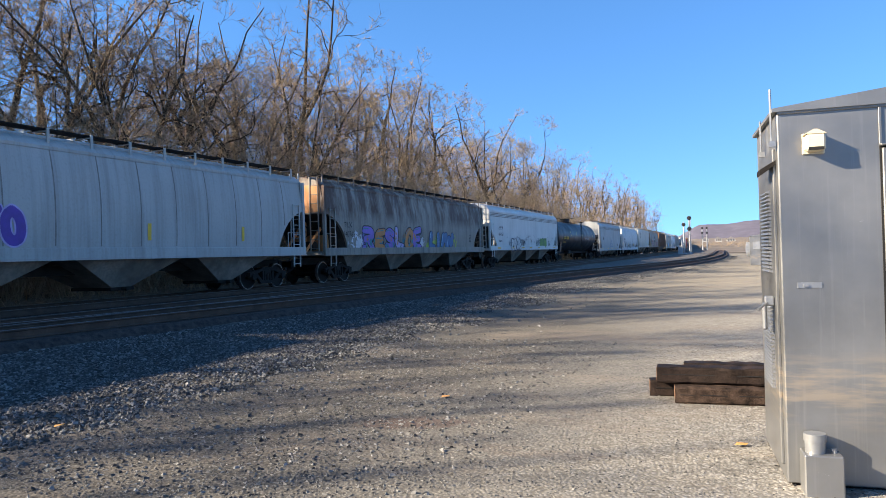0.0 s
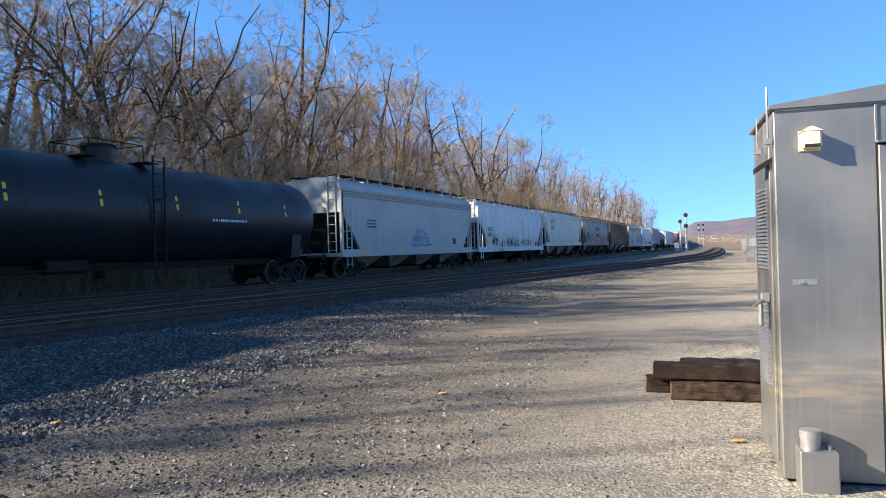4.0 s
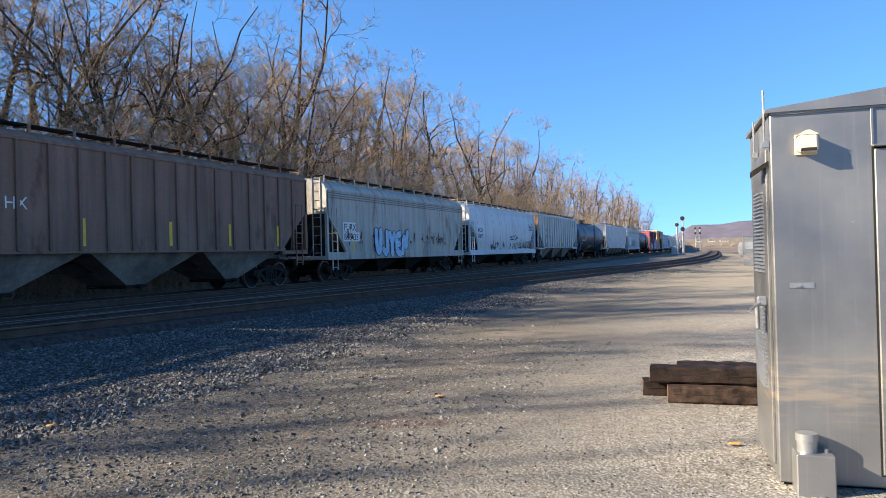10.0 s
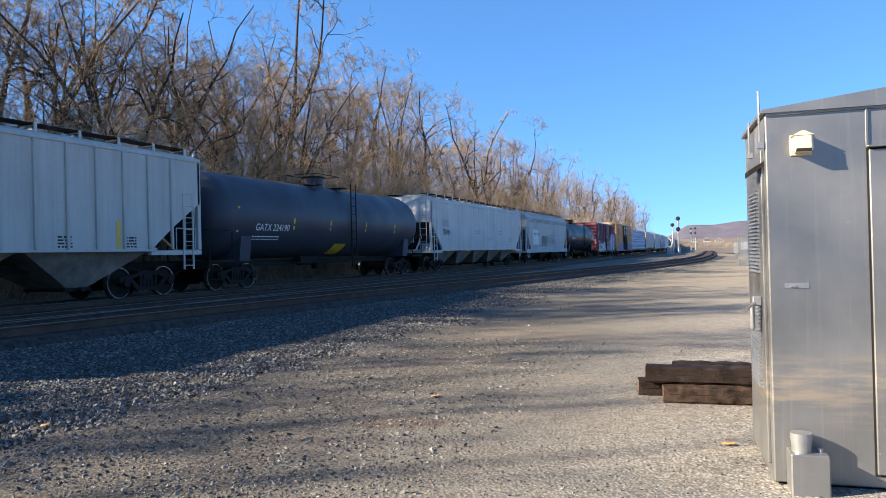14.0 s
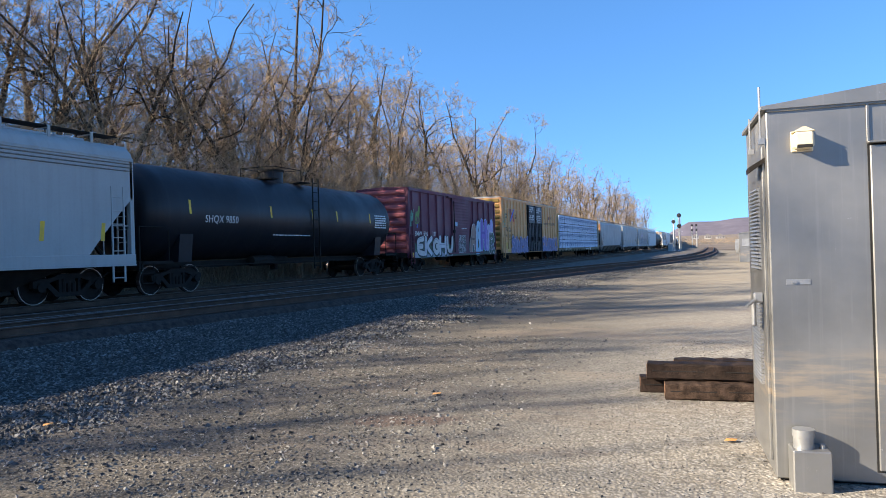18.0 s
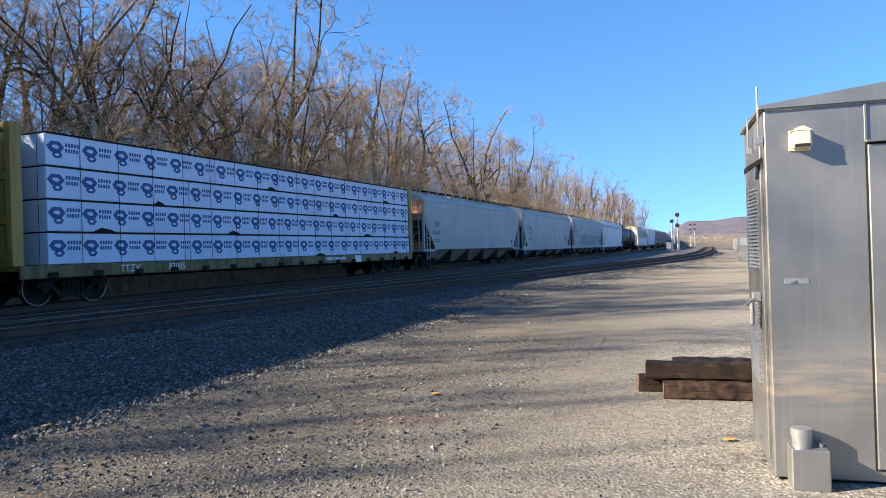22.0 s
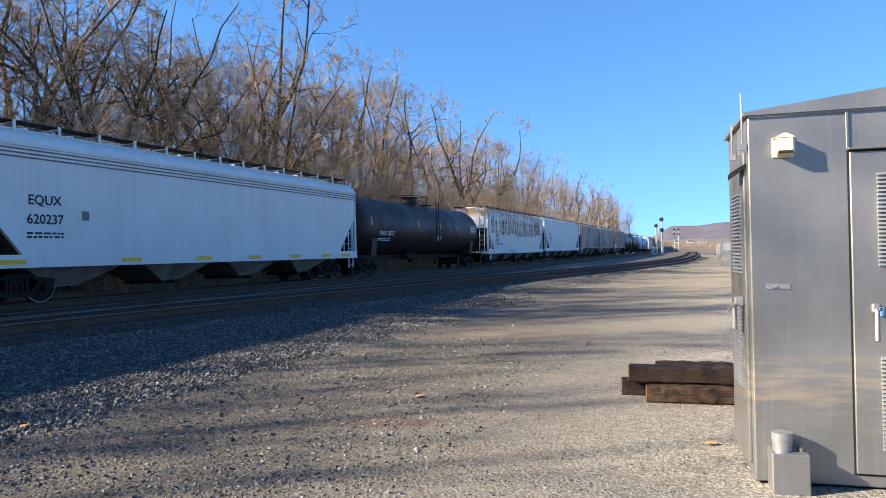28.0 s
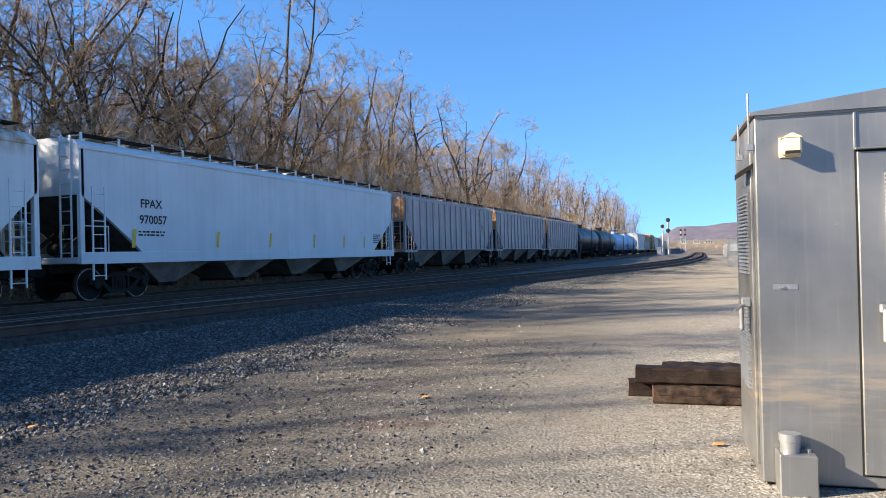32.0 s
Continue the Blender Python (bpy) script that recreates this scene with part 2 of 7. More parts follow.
UNDER = plain("grimy_underframe", (0.024, 0.021, 0.018), 0.8, 0, 0.4, 4)
YELLOW = plain("reflector_yellow", (0.75, 0.46, 0.04), 0.5, 0, 0.15, 5)
INK = plain("stencil_black", (0.02, 0.02, 0.022), 0.6, 0, 0.1, 5)
WHITEINK = plain("stencil_white", (0.72, 0.72, 0.70), 0.6, 0, 0.12, 5)
GALV = plain("galvanised_steel", (0.34, 0.345, 0.345), 0.45, 0.7, 0.15, 5)
ALU = brushed_aluminium()
LAMPBEIGE = plain("beige_enamel", (0.62, 0.54, 0.38), 0.45, 0, 0.12, 8)
BLACKP = plain("black_enamel", (0.018, 0.018, 0.02), 0.5, 0, 0.2, 5)
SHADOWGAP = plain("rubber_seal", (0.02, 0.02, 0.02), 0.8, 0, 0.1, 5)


# ---- mesh helpers ----
def mesh_of(name, verts, faces, mat, smooth=False, angle=35):
    me = bpy.data.meshes.new(name)
    me.from_pydata(verts, [], faces)
    me.materials.append(mat)
    if smooth:
        me.shade_smooth()
        me.set_sharp_from_angle(angle=radians(angle))
    me.update()
    return me


def put(name, me, parent=None, at=None, label=""):
    ob = new(name, me)
    if parent is not None:
        ob.parent = parent
    if at is not None:
        ob.matrix_basis = at
    if label:
        ob["label"] = label
    return ob


class Build:
    """Gathers boxes, tubes and lofts into one mesh."""

    def __init__(self):
        self.v, self.f = [], []

    def add(self, verts, faces):
        k = len(self.v)
        self.v += [tuple(p) for p in verts]
        self.f += [tuple(i + k for i in q) for q in faces]
        return self

    def box(self, x0, x1, y0, y1, z0, z1, ch=0.0):
        if ch <= 0:
            p = [(x, y, z) for x in (x0, x1) for y in (y0, y1) for z in (z0, z1)]
            return self.add(p, [(0, 1, 3, 2), (4, 6, 7, 5), (0, 4, 5, 1), (2, 3, 7, 6), (0, 2, 6, 4), (1, 5, 7, 3)])
        bm = bmesh.new()
        bmesh.ops.create_cube(bm, size=1)
        for q in bm.verts:
            q.co = ((x0 + x1) / 2 + q.co.x * (x1 - x0), (y0 + y1) / 2 + q.co.y * (y1 - y0), (z0 + z1) / 2 + q.co.z * (z1 - z0))
        bmesh.ops.bevel(bm, geom=bm.edges[:], offset=ch, segments=1, affect="EDGES")
        bm.verts.index_update()
        self.add([q.co[:] for q in bm.verts], [[q.index for q in f.verts] for f in bm.faces])
        bm.free()
        return self

    def tube(self, a, b, r, r2=None, n=6, caps=True):
        a, b = Vector(a), Vector(b)
        r2 = r if r2 is None else r2
        d = (b - a).normalized()
        u = d.orthogonal().normalized()
        w = d.cross(u)
        ring = [(math.cos(2 * math.pi * i / n), math.sin(2 * math.pi * i / n)) for i in range(n)]
        p = [a + (u * c + w * s) * r for c, s in ring] + [b + (u * c + w * s) * r2 for c, s in ring]
        f = [(i, (i + 1) % n, n + (i + 1) % n, n + i) for i in range(n)]
        if caps:
            f += [tuple(range(n))[::-1], tuple(range(n, 2 * n))]
        return self.add(p, f)

    def bar(self, pts, r, n=5):
        for a, b in zip(pts, pts[1:]):
            self.tube(a, b, r, n=n)
        return self

    def prism(self, poly, axis, a, b):
        """A polygon (two coordinates) pushed along an axis from a to b."""
        n = len(poly)
        at = {"x": lambda p, q: (q, p[0], p[1]), "y": lambda p, q: (p[0], q, p[1]), "z": lambda p, q: (p[0], p[1], q)}[axis]
        return self.add([at(p, a) for p in poly] + [at(p, b) for p in poly],
                        [(i, (i + 1) % n, n + (i + 1) % n, n + i) for i in range(n)] + [tuple(range(n))[::-1], tuple(range(n, 2 * n))])

    def mesh(self, name, mat, smooth=False, angle=35):
        me = mesh_of(name, self.v, self.f, mat, smooth, angle)
        bm = bmesh.new()
        bm.from_mesh(me)
        bmesh.ops.recalc_face_normals(bm, faces=bm.faces[:])
        bm.to_mesh(me)
        bm.free()
        return me


def part(name, build, mat, parent, label="", smooth=False, at=None):
    return put(name, build.mesh(name, mat, smooth), parent, at, label)


def empty(name, at, label="", category="", group=""):
    ob = new(name)
    ob.empty_display_size = 0.3
    ob.matrix_basis = at
    return tagged(ob, label, category, group)


# ---- ground ----
def track_x(y):
    """Centre of the train's track: straight, then a wide curve to the left."""
    return -17.7 - max(0.0, y - 110.0) ** 2 / 8600.0


def siding_x(y):
    """Near rail of the diverging track."""
    p = [(-600, -12.3), (0, -12.3), (9, -11.75), (15, -11.1), (25, -9.6), (35, -8.0), (45, -6.4), (56, -4.4), (70, -3.2), (85, -2.6), (110, -2.4), (200, -4.2), (330, -9.0), (700, -40.0)]
    for (y0, x0), (y1, x1) in zip(p, p[1:]):
        if y <= y1:
            return x0 + (x1 - x0) * (y - y0) / (y1 - y0)
    return p[-1][1]


def siding(y):
    return sum(siding_x(y + d) for d in (-5, -2.5, 0, 2.5, 5)) / 5


def ground_z(x, y):
    near = siding(y)
    d = x - near
    if d > 0.95:
        z = 0.19 * max(0.0, 1 - (d - 0.95) / 4.6) ** 1.3
        z += (0.03 + 0.05 * math.exp(-((d - 1.7) / 0.8) ** 2)) * noise.noise(Vector((x * 0.5, y * 0.45, 0))) if y < 120 else 0
    else:
        z = 0.19 + 0.13 * min(1.0, max(0.0, (0.60 - d) / 0.20))
    far = track_x(y) - 2.6
    if x < far:
        z = 0.32 - 0.2 * min(1.0, (far - x) / 1.5)
        z += 8.5 * min(1.0, max(0.0, (far - 3.5 - x) / 24.0)) ** 1.15
    return z


def axis_steps(marks):
    out = []
    for a, b, s in marks:
        n = max(1, round((b - a) / s))
        out += [a + (b - a) * i / n for i in range(n)]
    return out + [marks[-1][1]]


gx = axis_steps([(-3200, -300, 290), (-300, -60, 30), (-60, -24, 3), (-24, 4, 0.4), (4, 40, 4), (40, 300, 30), (300, 3200, 290)])
gy = axis_steps([(-800, -40, 40), (-40, 0, 4), (0, 40, 0.5), (40, 130, 1.5), (130, 420, 8), (420, 4600, 220)])
gv = [(x, y, ground_z(x, y)) for y in gy for x in gx]
nx = len(gx)
gf = [(j * nx + i, j * nx + i + 1, (j + 1) * nx + i + 1, (j + 1) * nx + i) for j in range(len(gy) - 1) for i in range(nx - 1)]
ground = put("ground", mesh_of("ground", gv, gf, GRAVEL, True, 60))
tagged(ground, "grey-tan gravel lot with dark damp patches", "ground", kind="structure")


def pebbles(name, count, place, size, mat, label, seed):
    """Loose stones: jittered octahedra in one mesh."""
    rng = np.random.default_rng(seed)
    base = np.array([(1, 0.7, -0.4), (-1, 0.8, -0.4), (-0.9, -0.8, -0.4), (0.9, -0.7, -0.4), (0.55, 0.1, 0.9), (-0.5, -0.1, 0.8)])
    tri = np.array([(0, 1, 5), (0, 5, 4), (2, 3, 4), (2, 4, 5), (1, 2, 5), (3, 0, 4)])
    at = []
    for k in range(count):
        x, y, lift = place(rng)
        at.append((x, y, ground_z(x, y) + lift))
    s = rng.uniform(*size, (count, 1, 1)) * rng.choice((0.75, 1.0, 1.0, 1.35), (count, 1, 1))
    p = base[None] * rng.uniform(0.6, 1.25, (count, 6, 1)) * np.concatenate([np.ones((count, 1, 1)), rng.uniform(0.6, 1, (count, 1, 1)), rng.uniform(0.45, 0.8, (count, 1, 1))], 2)
    p = (p + rng.normal(0, 0.15, (count, 6, 3))) * s
    a = rng.uniform(0, 6.2832, (count, 1))
    tip = rng.normal(0, 0.35, (count, 1))
    x, y, z = p[..., 0], p[..., 1], p[..., 2]
    x, z = x * np.cos(tip) + z * np.sin(tip), z * np.cos(tip) - x * np.sin(tip)
    p = np.stack([x * np.cos(a) - y * np.sin(a), x * np.sin(a) + y * np.cos(a), z], 2) + np.array(at)[:, None, :]
    f = tri[None] + 6 * np.arange(count)[:, None, None]
    ob = put(name, mesh_of(name, p.reshape(-1, 3).tolist(), f.reshape(-1, 3).tolist(), mat))
    return tagged(ob, label, "gravel", kind="stuff")


def bed_edge(y):
    """How far the coarse stone spreads from the siding's near rail."""
    return 4.9 + 1.0 * noise.noise(Vector((y * 0.3, 7, 0))) + 0.7 * noise.noise(Vector((y * 1.4, 2, 0))) - 3.3 * min(1.0, max(0.0, (y - 8) / 28))


def ballast_spot(rng):
    y = 3 + 55 * rng.uniform() ** 2.0
    d = 0.74 + (bed_edge(y) + 0.3) * rng.uniform() ** 0.95 if rng.uniform() < 0.965 else 0.68 + (bed_edge(y) + 2.2) * rng.uniform()
    return siding(y) + d, y, 0.012


def lot_spot(rng):
    y = 3.6 + 9 * rng.uniform() ** 1.4
    return 1.2 - 10.4 * rng.uniform() ** 0.85, y, -0.002


bed_y = axis_steps([(-30, 2, 4), (2, 40, 0.4), (40, 110, 1.2)])
bv = [(siding(y) + 0.64 + w * (bed_edge(y) - 0.64), y, 0.0) for y in bed_y for w in np.linspace(0, 1, 14)]
bv = [(x, y, ground_z(x, y) + 0.012) for x, y, z in bv]
bed = put("ballast_bed", mesh_of("ballast_bed", bv, [(j * 14 + i, j * 14 + i + 1, j * 14 + i + 15, j * 14 + i + 14) for j in range(len(bed_y) - 1) for i in range(13)], BEDSTONE, True, 60))
tagged(bed, "dark coarse crushed-stone ballast beside the siding", "ballast", kind="structure")
pebbles("ballast_shoulder", 64000, ballast_spot, (0.014, 0.029), BALLAST, "coarse grey crushed-stone ballast beside the siding", 3)
pebbles("loose_gravel", 80000, lot_spot, (0.005, 0.012), PEA, "small pale gravel stones loose on the lot", 4)



def coarse_spot(rng):
    y = 3.8 + 9 * rng.uniform() ** 1.3
    return -8.2 + 6.2 * rng.uniform() ** 1.5, y, 0.0


pebbles("coarse_gravel", 16000, coarse_spot, (0.009, 0.021), BALLAST, "dark coarse gravel stones scattered over trodden dirt", 6)

LEAF = plain("dead_leaf", (0.50, 0.24, 0.07), 0.7, 0, 0.2, 20)
for x, y, a in ((-0.05, 6.25, 20), (-6.3, 5.1, 80), (-0.9, 9.2, 140), (-3.1, 7.4, 50)):
    me = mesh_of("fallen_leaf", [(-0.05, 0, 0), (-0.02, 0.035, 0.012), (0.03, 0.03, 0.006), (0.06, 0, 0.014), (0.03, -0.03, 0.004), (-0.02, -0.035, 0.01)], [(0, 1, 2, 3, 4, 5)], LEAF)
    tagged(put("fallen_leaf", me, None, pose(x, y, ground_z(x, y) + 0.012, 0, 0, a)), "curled orange dead leaf on gravel", "leaf", "fallen leaves")

# ---- tracks ----
tb_y = axis_steps([(-60, 0, 10), (0, 60, 1.0), (60, 150, 4), (150, 420, 15)])
tv = []
for y in tb_y:
    tv += [(siding(y) + 0.73, y, 0.205), (siding(y) + 0.585, y, 0.345)]
    for w in np.linspace(0, 1, 14):
        x = siding(y) + 0.40 + w * (track_x(y) - 2.5 - siding(y) - 0.40)
        tv.append((x, y, ground_z(x, y) + 0.02 + 0.02 * noise.noise(Vector((x * 2, y * 2, 0)))))
bk_y = axis_steps([(-60, 0, 10), (0, 120, 3), (120, 400, 20)])
kv = [(track_x(y) - 2.9 - w * 42, y, 0.0) for y in bk_y for w in (0, 0.02, 0.05, 0.1, 0.18, 0.3, 0.45, 0.65, 1.0)]
kv = [(x, y, ground_z(x, y) + 0.03) for x, y, z in kv]
bank = put("bank", mesh_of("bank", kv, [(j * 9 + i, j * 9 + i + 9, j * 9 + i + 10, j * 9 + i + 1) for j in range(len(bk_y) - 1) for i in range(8)], LITTER, True, 60))
tagged(bank, "wooded bank covered with brown leaf litter", "bank", kind="structure")
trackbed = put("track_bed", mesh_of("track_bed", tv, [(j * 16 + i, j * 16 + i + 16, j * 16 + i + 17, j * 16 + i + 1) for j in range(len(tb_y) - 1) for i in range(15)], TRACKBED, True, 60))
trackbed.data.materials.append(LITBED)
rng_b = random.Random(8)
# shade-dark colour close by, sunlit colour farther along the line
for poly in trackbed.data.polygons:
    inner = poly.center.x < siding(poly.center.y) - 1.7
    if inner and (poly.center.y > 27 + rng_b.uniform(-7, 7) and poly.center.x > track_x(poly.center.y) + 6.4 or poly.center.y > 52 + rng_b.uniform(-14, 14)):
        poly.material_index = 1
tagged(trackbed, "stone ballast between and under the tracks, darkened for shade", "ballast", kind="structure")

RAIL_POLY = [(-0.07, 0), (0.07, 0), (0.07, 0.015), (0.012, 0.035), (0.012, 0.13), (0.036, 0.145), (0.036, 0.165), (-0.036, 0.165), (-0.036, 0.145), (-0.012, 0.13), (-0.012, 0.035), (-0.07, 0.015)]


def sweep_rail(name, fx, ys, parent, z):
    n = len(RAIL_POLY)
    v = [(fx(y) + px, y, z - 0.17 + pz) for y in ys for px, pz in RAIL_POLY]
    f = [(k * n + i, k * n + (i + 1) % n, (k + 1) * n + (i + 1) % n, (k + 1) * n + i) for k in range(len(ys) - 1) for i in range(n)]
    body = put("rail", mesh_of("rail", v, f, STEEL), parent)
    v = [(fx(y) + px, y, z + pz) for y in ys for px, pz in ((-0.033, -0.004), (-0.028, 0.004), (0.028, 0.004), (0.033, -0.004))]
    f = [(k * 4 + i, k * 4 + i + 1, (k + 1) * 4 + i + 1, (k + 1) * 4 + i) for k in range(len(ys) - 1) for i in range(3)]
    put("rail_head", mesh_of("rail_head", v, f, RAILTOP), body, None, "polished running surface")


TIE = Build().box(-1.3, 1.3, -0.115, 0.115, -0.18, 0, 0.012).mesh("tie", TIEWOOD)


def railway(label, centre, y0, y1, step, ties_to):
    root = empty("railway_track", pose(0, 0, 0), label, "track", "tracks")
    ys = axis_steps([(y0, 0, 40), (0, 60, 2.5), (60, 140, 5), (140, y1, 14)])
    for side in (-0.755, 0.755):
        sweep_rail("rail", lambda y: centre(y) + side, ys, root, RAIL)
    y = 5.0
    while y < ties_to:
        slope = math.degrees(math.atan2(centre(y + 1) - centre(y - 1), 2))
        put("tie", TIE, root, pose(centre(y) + random.uniform(-0.05, 0.05), y, RAIL - 0.172 + random.uniform(-0.008, 0.0), 0, 0, -slope + random.uniform(-1, 1)))
        y += step
    return root


railway("main line of rusty rails on dark timber ties", track_x, -560, 640, 0.55, 70)
railway("second straight track of polished rails in ballast", lambda y: track_x(y) + 4.27, -560, 640, 0.55, 75)
side_track = railway("siding curving away from the main line", lambda y: siding(y) - 0.755, -560, 640, 0.55, 110)
PALEWOOD = plain("pale_timber", (0.22, 0.20, 0.18), 0.85, 0, 0.3, 12)
BLUEMARK = plain("blue_marking_paint", (0.18, 0.40, 0.62), 0.6, 0, 0.2, 12)
for y, mat, w in ((9.35, BLUEMARK, 0.16), (9.85, PALEWOOD, 0.22), (10.7, PALEWOOD, 0.07), (11.2, PALEWOOD, 0.10), (11.9, PALEWOOD, 0.10), (12.3, PALEWOOD, 0.12), (12.9, PALEWOOD, 0.07), (13.5, PALEWOOD, 0.10), (15.2, PALEWOOD, 0.10), (18.6, PALEWOOD, 0.08)):
    x = siding(y) + 0.56
    put("tie_end", Build().box(-0.01, 0.02, -w / 2, w / 2, -0.05, 0.05, 0.008).mesh("tie_end", mat), side_track, pose(x, y, RAIL - 0.24), "pale mark on a tie end")


# ---- rolling stock ----
def profile(style):
    """Half width of a car's side by height over the rail."""
    if style == "round":
        return lambda z: 1.60 - 0.075 * ((z - 2.5) / 1.5) ** 2 * (2.2 if z > 2.5 else 1.0)
    return lambda z: 1.60


def make_wheel():
    b = Build()
    n, prof = 14, [(0.0, 0.02), (0.09, 0.03), (0.10, 0.0), (0.36, 0.015), (0.40, 0.05), (0.455, 0.05), (0.46, -0.07), (0.485, -0.085), (0.48, -0.105), (0.40, -0.10), (0.36, -0.03), (0.0, -0.03)]
    v = [(x, r * math.cos(2 * math.pi * i / n), r * math.sin(2 * math.pi * i / n)) for r, x in prof for i in range(n)]
    f = [(k * n + i, k * n + (i + 1) % n, (k + 1) * n + (i + 1) % n, (k + 1) * n + i) for k in range(len(prof) - 1) for i in range(n)]
    return b.add(v, f).mesh("wheel", TRUCK, True, 30)


def make_tread():
    n, prof = 18, [(0.438, 0.054), (0.455, 0.054), (0.462, 0.03), (0.464, -0.065)]
    v = [(x, r * math.cos(2 * math.pi * i / n), r * math.sin(2 * math.pi * i / n)) for r, x in prof for i in range(n)]
    f = [(k * n + i, k * n + (i + 1) % n, (k + 1) * n + (i + 1) % n, (k + 1) * n + i) for k in range(len(prof) - 1) for i in range(n)]
    return Build().add(v, f).mesh("tread", WHEELRIM, True, 30)


def make_side_frame():
    b = Build()
    top = [(-1.12, 0.62), (-0.95, 0.66), (-0.55, 0.70), (-0.30, 0.80), (0.30, 0.80), (0.55, 0.70), (0.95, 0.66), (1.12, 0.62), (1.12, 0.46), (0.78, 0.44), (0.62, 0.58), (0.36, 0.66), (-0.36, 0.66), (-0.62, 0.58), (-0.78, 0.44), (-1.12, 0.46)]
    b.prism(top, "x", 0.98, 1.12)
    low = [(-0.74, 0.50), (-0.62, 0.56), (-0.34, 0.30), (0.34, 0.30), (0.62, 0.56), (0.74, 0.50), (0.42, 0.19), (-0.42, 0.19)]
    b.prism(low, "x", 0.99, 1.11)
    for y in (-0.34, 0.26):
        b.box(0.99, 1.11, y, y + 0.08, 0.28, 0.68)
    for y in (-0.16, 0.0, 0.16):
        b.tube((1.05, y, 0.30), (1.05, y, 0.58), 0.065, n=8)
    for y in (-0.889, 0.889):
        b.tube((0.96, y, 0.46), (1.17, y, 0.46), 0.13, n=10)
    return b.mesh("side_frame", TRUCK)


WHEEL, TREAD, SIDE_FRAME = make_wheel(), make_tread(), make_side_frame()
AXLE = Build().tube((-0.75, 0, 0), (0.75, 0, 0), 0.09, n=10).mesh("axle", TRUCK)
BOLSTER = Build().box(-1.1, 1.1, -0.2, 0.2, 0.52, 0.78, 0.03).box(-0.35, 0.35, -0.35, 0.35, 0.78, 0.9, 0.02).box(-0.9, 0.9, -0.62, -0.52, 0.3, 0.42).box(-0.9, 0.9, 0.52, 0.62, 0.3, 0.42).mesh("truck", TRUCK)
COUPLER = Build().box(-0.13, 0.13, -0.75, 0.0, 0.72, 1.0, 0.03).box(-0.2, 0.17, -1.0, -0.7, 0.68, 1.04, 0.06).tube((0.3, 0, 0.75), (0.28, -0.5, 0.5), 0.03).tube((0.28, -0.5, 0.5), (0.12, -0.9, 0.62), 0.03).mesh("coupler", TRUCK)
WHEELSETS = []


def add_running_gear(car, half, inset):
    for s in (-1, 1):
        truck = put("truck", BOLSTER, car, pose(0, s * (half - inset), 0))
        put("side_frame", SIDE_FRAME, truck)
        put("side_frame", SIDE_FRAME, truck, pose(0, 0, 0, 0, 0, 180))
        for y in (-0.889, 0.889):
            axle = put("axle", AXLE, car, pose(0, s * (half - inset) + y, 0.46))
            for d in (-1, 1):
                put("wheel", WHEEL, axle, pose(d * 0.80, 0, 0, 0, 0, 0 if d > 0 else 180))
                put("tread", TREAD, axle, pose(d * 0.80, 0, 0, 0, 0, 0 if d > 0 else 180), "bright worn steel tread")
            WHEELSETS.append((car, axle, s * (half - inset) + y))
        put("coupler", COUPLER, car, pose(0, s * half, 0, 0, 0, 0 if s < 0 else 180))


TEXTS = {}


def text_mesh(body, size, offset, mat):
    key = (body, round(size, 3), round(offset, 4), mat.name)
    if key not in TEXTS:
        cu = bpy.data.curves.new("lettering", "FONT")
        cu.body, cu.size, cu.offset, cu.resolution_u = body, size, offset, 3
        ob = new("lettering", cu)
        dep = bpy.context.evaluated_depsgraph_get()
        TEXTS[key] = bpy.data.meshes.new_from_object(ob.evaluated_get(dep))
        bpy.data.objects.remove(ob)
        TEXTS[key].materials.clear()
        TEXTS[key].materials.append(mat)
    return TEXTS[key]


def on_side(me, y, z, hw, off, shear=0.0, squash=1.0):
    """Lays a flat mesh against the side that faces the lot."""
    out = me.copy()
    for p in out.vertices:
        a, b = p.co.x * squash + p.co.y * shear, p.co.y
        p.co = (hw(z + b) + off, y + a, z + b)
    out.update()
    return out


def letter(car, body, y, z, h, mat, hw, off=0.012, bold=0.0, squash=1.0, shear=0.0):
    me = on_side(text_mesh(body, h / 0.69, bold, mat), y, z, hw, off, shear, squash)
    return put("lettering", me, car)


def patch(car, name, y0, y1, z0, z1, mat, hw, off=0.008, label=""):
    n = 4
    v = [(hw(z0 + (z1 - z0) * k / n) + off, y, z0 + (z1 - z0) * k / n) for k in range(n + 1) for y in (y0, y1)]
    f = [(2 * k, 2 * k + 1, 2 * k + 3, 2 * k + 2) for k in range(n)]
    return put(name, mesh_of(name, v, f, mat), car, None, label)


def fine_print(car, y, z, w, rows, mat, hw, h=0.05, seed=1):
    """Small stencil too fine to read: broken bars."""
    rng = random.Random(seed)
    b = Build()
    for k in range(rows):
        a = y
        while a < y + w:
            e = min(y + w, a + rng.uniform(0.06, 0.22))
            zz = z - k * h * 1.9
            b.add([(hw(zz) + 0.012, a, zz), (hw(zz) + 0.012, e, zz), (hw(zz) + 0.012, e, zz + h), (hw(zz) + 0.012, a, zz + h)], [(0, 1, 2, 3)])
            a = e + rng.uniform(0.03, 0.06)
    return tagged(put("stencil_text", mesh_of("stencil_text", b.v, b.f, mat), car), kind="stuff")


